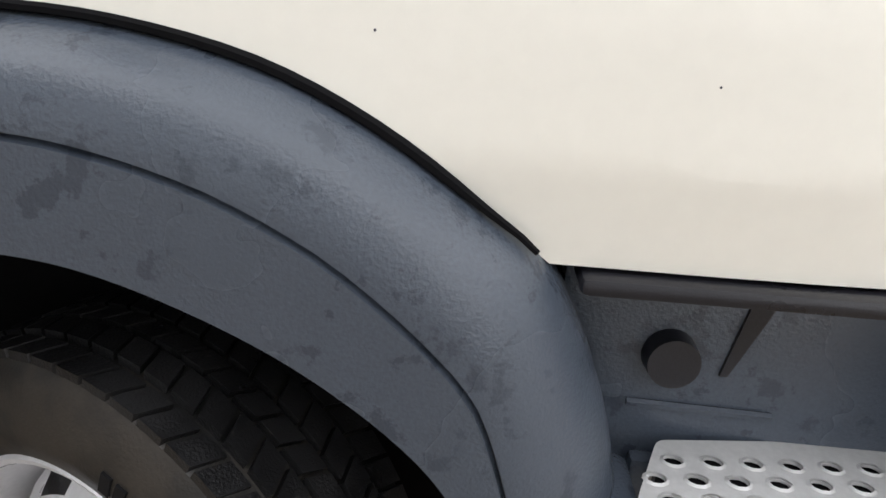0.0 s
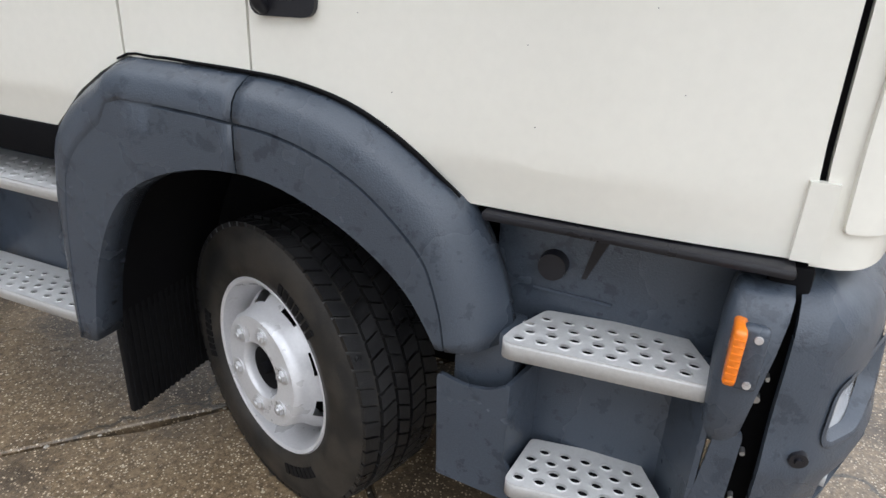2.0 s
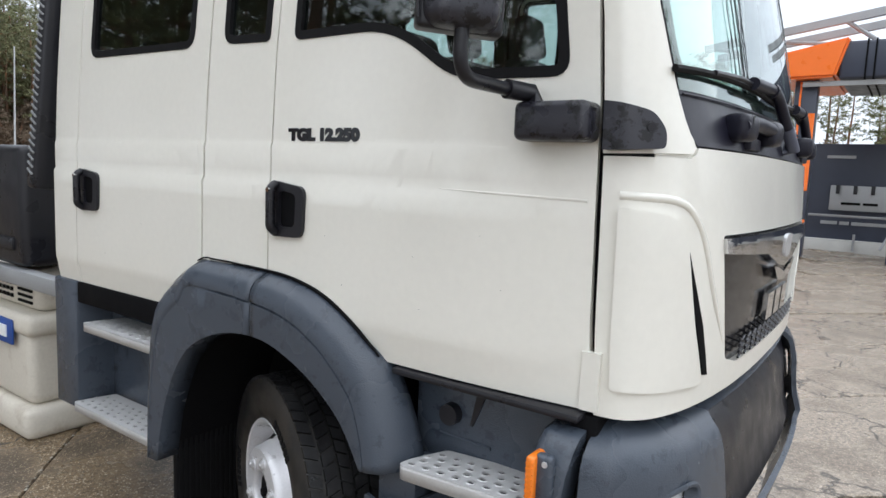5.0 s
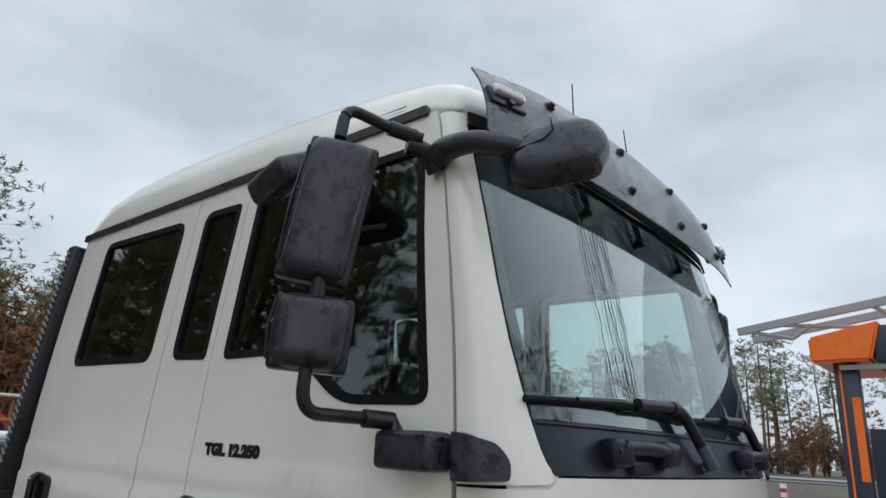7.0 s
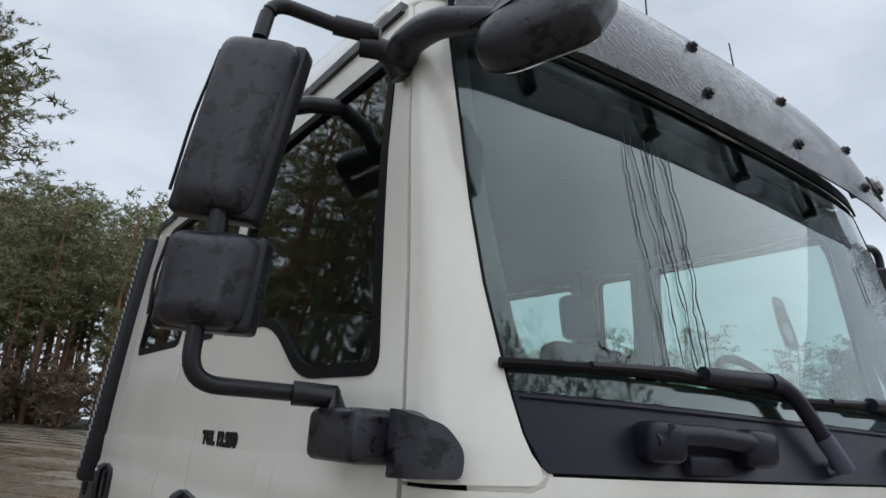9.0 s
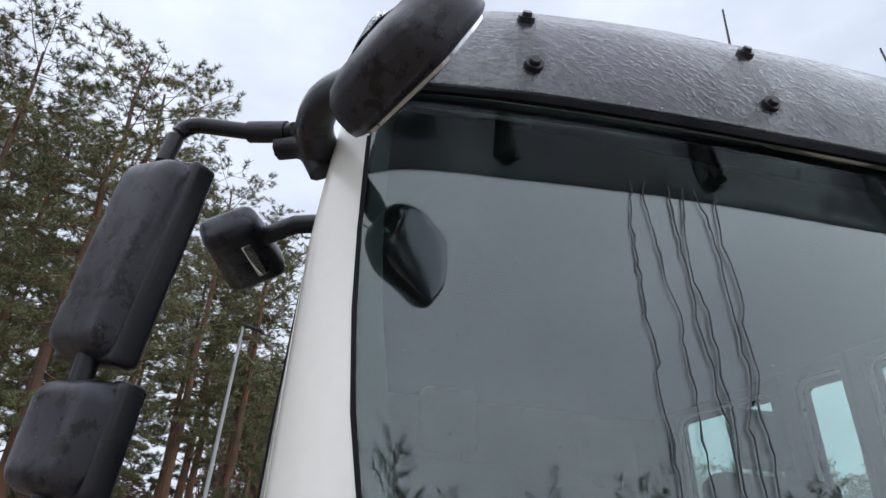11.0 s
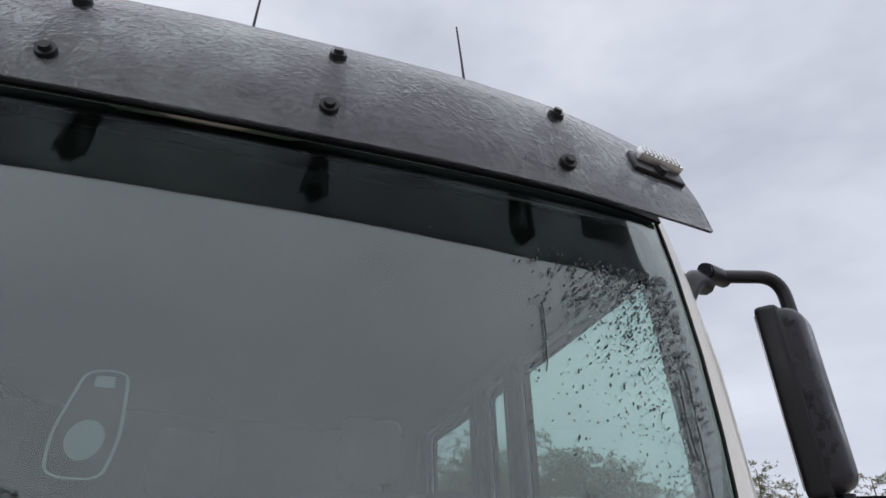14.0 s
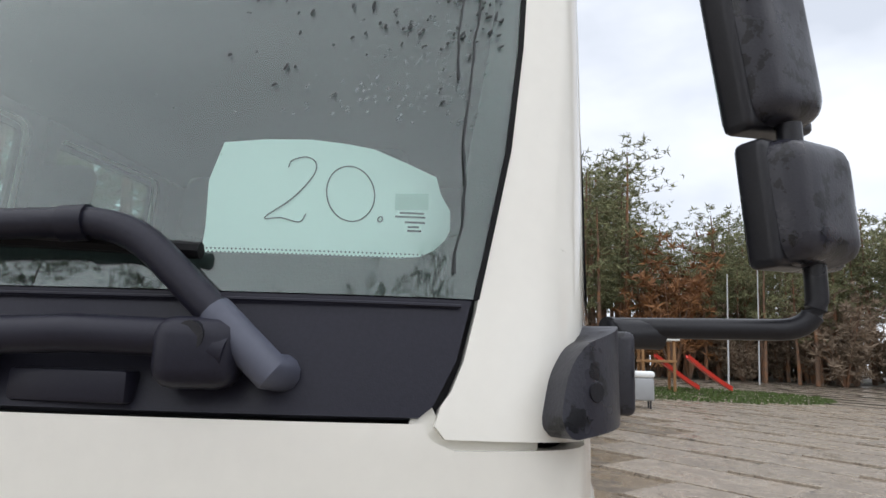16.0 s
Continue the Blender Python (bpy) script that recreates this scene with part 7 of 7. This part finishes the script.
# playground: two red slides from a small wooden tower
def playground(x, y):
    z = lie(x, y)
    e = tagged(thing("playground_tower", (x, y, z)), "small wooden play tower with two red slides", "playground")
    M_WOOD = material("play_wood", (0.28, 0.15, 0.06), 0.7, vary=0.2)
    for dx, dy in ((-0.6, -0.7), (-0.6, 0.7), (0.6, -0.7), (0.6, 0.7)):
        bm = bmesh.new()
        box(bm, x + dx - 0.06, x + dx + 0.06, y + dy - 0.06, y + dy + 0.06, z - 0.1, z + 2.3, 0.01)
        part("post", bm, M_WOOD, e)
    bm = bmesh.new()
    box(bm, x - 0.7, x + 0.7, y - 0.8, y + 0.8, z + 1.3, z + 1.42, 0.01)
    part("deck", bm, M_WOOD, e)
    bm = bmesh.new()
    box(bm, x - 0.8, x + 0.8, y - 0.95, y + 0.95, z + 2.3, z + 2.4, 0.03)
    part("tower_roof", bm, material("green_roof", (0.62, 0.63, 0.60), 0.6), e)
    for oy in (-0.1, 1.35):
        bm = bmesh.new()
        rings = []
        for k in range(9):
            t = k / 8
            cx, cy, cz = x + 0.3, y + oy + 1.9 * t, z + 1.4 * (1 - t) ** 1.15 + 0.12
            rings.append([bm.verts.new((cx + a, cy, cz + b)) for a, b in ((-0.28, 0.2), (-0.24, 0.0), (0.24, 0.0), (0.28, 0.2), (0.20, 0.03), (-0.20, 0.03))])
        skin(bm, rings)
        part("slide", bm, M_RED, e, "red slide")


playground(*polar(79.2, 33, (2.265, 2.14)))
gx, gy = polar(76.5, 31, (2.265, 2.14))
bm = bmesh.new()
M_GRASS = material("short_grass", (0.06, 0.095, 0.02), 0.85, vary=0.4, scale=2, fine=40, bump=0.5, bump_scale=60)
rg = random.Random(3)
V, F = [], []
for k in range(6000):
    x, y = gx + rg.uniform(-5, 3.5), gy + rg.uniform(-5, 6)
    if ((x - gx + 0.7) / 4.3) ** 2 + ((y - gy - 0.5) / 5.4) ** 2 > 1:
        continue
    a, h = rg.uniform(0, 6.28), rg.uniform(0.05, 0.12)
    n0 = len(V)
    z = lie(x, y)
    V += [(x + 0.05 * math.cos(a), y + 0.05 * math.sin(a), z), (x - 0.05 * math.cos(a), y - 0.05 * math.sin(a), z), (x + rg.uniform(-0.05, 0.05), y + rg.uniform(-0.05, 0.05), z + h)]
    F.append((n0, n0 + 1, n0 + 2))
me = bpy.data.meshes.new("grass")
me.from_pydata(V, [], F)
me.materials.append(M_GRASS)
tagged(new("grass", me), "short green grass patch by the playground", "grass", kind="stuff")

# waste bin
x, y = polar(80.5, 23.5, (2.265, 2.14))
z = lie(x, y)
wb = tagged(thing("waste_bin", (x, y, z)), "grey metal waste bin with a white lid", "waste bin")
bm = bmesh.new()
for dx, dy in ((-0.2, -0.3), (-0.2, 0.3), (0.2, -0.3), (0.2, 0.3)):
    rod(bm, (x + dx, y + dy, z - 0.05), (x + dx, y + dy, z + 0.3), 0.03, seg=8)
part("legs", bm, M_BLACK, wb)
part("bin_body", box(bmesh.new(), x - 0.3, x + 0.3, y - 0.42, y + 0.42, z + 0.25, z + 1.0, 0.06, 3), M_ZINC, wb)
part("bin_lid", box(bmesh.new(), x - 0.33, x + 0.33, y - 0.45, y + 0.45, z + 1.0, z + 1.22, 0.10, 3), M_PAPER, wb)

# house with its open shed, chimney block and stove pipe
hx, hy = polar(49.9, 45, (2.336, 1.75))
hz = 0.30
house = tagged(thing("house", (hx, hy, hz)), "low pale house with a grey roof and a brick chimney block", "house")
R = Matrix.Translation((hx, hy, hz)) @ Matrix.Rotation(radians(50), 4, "Z") @ Matrix.Diagonal((1.0, 1.0, 0.8, 1.0))
M_RENDER = material("pale_render", (0.62, 0.56, 0.48), 0.85, vary=0.08, scale=0.8, fine=20, bump=0.2)
M_ROOF = material("grey_roof_sheet", (0.36, 0.37, 0.40), 0.45, vary=0.12, scale=0.8, metal=0.2)
M_BRICK = material("pale_brick", (0.40, 0.33, 0.25), 0.85, vary=0.2, scale=6, fine=30, bump=0.4)
part("house_wall", box(bmesh.new(), 0, 15, 0, 9, -0.6, 3.9, 0.03, 1, R), M_RENDER, house)
part("wall_base", box(bmesh.new(), -0.04, 15.04, -0.04, 9.04, -0.6, 0.2, 0.02, 1, R), material("brown_plinth", (0.16, 0.09, 0.06), 0.8), house)


def slab_roof(name, pts, faces, label=""):
    bm = bmesh.new()
    o = [bm.verts.new(R @ Vector(p)) for p in pts]
    for f in faces:
        bm.faces.new([o[i] for i in f])
    ob = part(name, bm, M_ROOF, house, label, sharp=15)
    md = ob.modifiers.new("thickness", "SOLIDIFY")
    md.thickness = 0.16


slab_roof("house_roof", ((-0.7, -0.8, 3.95), (15.6, -0.8, 3.95), (15.6, 9.6, 3.95), (-0.7, 9.6, 3.95), (3.6, 4.4, 7.2), (15.6, 4.4, 7.2)),
          ((0, 1, 5, 4), (0, 4, 3), (2, 3, 4, 5), (1, 2, 5)), "grey hipped roof")
slab_roof("shed_roof", ((-7.4, 1.0, 3.45), (-0.6, -0.2, 3.92), (-0.6, 8.6, 4.1), (-7.4, 8.8, 3.55)), ((0, 1, 2, 3),), "flat grey shed roof")
part("fascia", box(bmesh.new(), -0.75, 15.6, -0.86, -0.80, 3.72, 3.98, 0.01, 1, R), M_PAPER, house)
part("chimney_block", box(bmesh.new(), 3.3, 9.4, 1.6, 6.0, 4.6, 9.9, 0.04, 1, R), M_BRICK, house, "pale brick block above the roof")
part("block_cap", box(bmesh.new(), 3.1, 9.6, 1.4, 6.2, 9.9, 10.12, 0.03, 1, R), M_DARK, house)
bm = bmesh.new()
rod(bm, R @ Vector((3.4, 1.6, 10.0)), R @ Vector((3.4, 1.6, 12.8)), 0.06, 0.045, 8)
part("mast", bm, M_ZINC, house)
bm = bmesh.new()
rod(bm, R @ Vector((-3.5, 3.0, 3.6)), R @ Vector((-3.7, 3.0, 7.9)), 0.17, 0.16, 12)
part("stove_pipe", bm, material("rusty_pipe", (0.16, 0.10, 0.07), 0.7, vary=0.3), house, "rusty stove pipe")
part("shed_back", box(bmesh.new(), -7.2, 0.0, 7.0, 7.2, -0.4, 3.5, 0, m=R), material("old_shed_boards", (0.07, 0.055, 0.045), 0.8, vary=0.4), house)
part("shed_side", box(bmesh.new(), -7.3, -6.2, 1.4, 7.2, -0.4, 3.4, 0.02, 1, R), M_RENDER, house)
for x0 in (-5.0, -3.6, -2.2):
    part("shed_post", box(bmesh.new(), x0, x0 + 0.16, 0.9, 1.06, -0.4, 3.6, 0.01, 1, R), M_PAPER, house)
part("shed_rail", box(bmesh.new(), -5.0, -2.2, 0.9, 1.04, 2.0, 2.14, 0.01, 1, R), M_PAPER, house)
part("shed_shelf", box(bmesh.new(), -2.0, -0.2, 5.0, 6.6, 0.9, 1.1, 0.02, 1, R), material("brown_junk", (0.14, 0.09, 0.06), 0.8, vary=0.4), house)
M_BLUE = material("blue_plastic", (0.02, 0.07, 0.30), 0.4, vary=0.1)
for k in range(2):
    p = R @ Vector((-3.2 + k * 1.1, 2.2, 0))
    dr = tagged(thing("drum", (p.x, p.y, hz)), "blue plastic drum in the open shed", "drum", "drums in the shed")
    bm = bmesh.new()
    wheel_mesh(bm, [(0.0, 0.0), (0.0, 0.40), (0.04, 0.44), (0.45, 0.46), (0.86, 0.44), (0.9, 0.40), (0.9, 0.0)], 20)
    part("drum_body", place(bm, Matrix.Translation((p.x, p.y, hz - 0.05)) @ Matrix.Rotation(radians(90), 4, "X").inverted() @ Matrix.Scale(1, 4)), M_BLUE, dr)
part("house_door", box(bmesh.new(), 5.6, 6.6, -0.08, 0.02, 0.0, 2.2, 0.02, 1, R), material("dark_door", (0.05, 0.03, 0.02), 0.5), house)

# storage boxes and a pet carrier standing beside the chassis
M_CREAM = material("cream_plastic", (0.62, 0.58, 0.50), 0.5, vary=0.08, scale=4, fine=60, second=(0.40, 0.34, 0.27), second_at=(0.55, 0.8), second_scale=5)


def tub(z0, z1, cx, cy, w, d):
    e = tagged(thing("storage_tub", (cx, cy, z0)), "cream plastic storage tub, weathered", "storage tub", "tubs beside the chassis")
    bm = bmesh.new()
    box(bm, cx - w * 0.46, cx + w * 0.46, cy - d * 0.46, cy + d * 0.46, z0, z1 - 0.05, 0.06, 3)
    part("tub_body", bm, M_CREAM, e)
    bm = bmesh.new()
    box(bm, cx - w / 2, cx + w / 2, cy - d / 2, cy + d / 2, z1 - 0.13, z1, 0.045, 3)
    part("tub_rim", bm, M_CREAM, e)
    return e


bs = tagged(thing("low_base", (-2.55, 0.5, 0)), "cream plastic base tray", "base tray")
part("tray", box(bmesh.new(), -3.03, -2.06, 0.12, 0.85, -0.01, 0.19, 0.06, 3), M_CREAM, bs)
t1 = tub(0.19, 0.74, -2.53, 0.48, 0.94, 0.68)
bm = bmesh.new()
box(bm, -2.99, -2.23, 0.128, 0.14, 0.55, 0.70, 0.01)
pl_ = part("blue_plate", bm, M_BLUE, t1, "blue plate with white bars")
for k in range(4):
    bm = bmesh.new()
    box(bm, -2.93 + k * 0.17, -2.81 + k * 0.17, 0.120, 0.129, 0.59, 0.66, 0)
    part("lettering_bar", bm, M_PAPER, pl_)
pc = tagged(thing("pet_carrier", (-2.48, 0.48, 0.74)), "cream plastic pet carrier with vent slots", "pet carrier")
bm = bmesh.new()
box(bm, -2.79, -2.11, 0.22, 0.74, 0.74, 1.0, 0.07, 3)
cb = part("carrier_body", bm, M_CREAM, pc)
for k in range(5):
    bm = bmesh.new()
    box(bm, -2.35, -2.17, 0.212, 0.222, 0.79 + k * 0.035, 0.805 + k * 0.035, 0)
    part("vent_slot", bm, M_DARK, cb)
for i in range(6):
    for j in range(4):
        bm = bmesh.new()
        box(bm, -2.73 + i * 0.055, -2.70 + i * 0.055, 0.212, 0.222, 0.80 + j * 0.04, 0.822 + j * 0.04, 0)
        part("vent_hole", bm, M_DARK, cb)
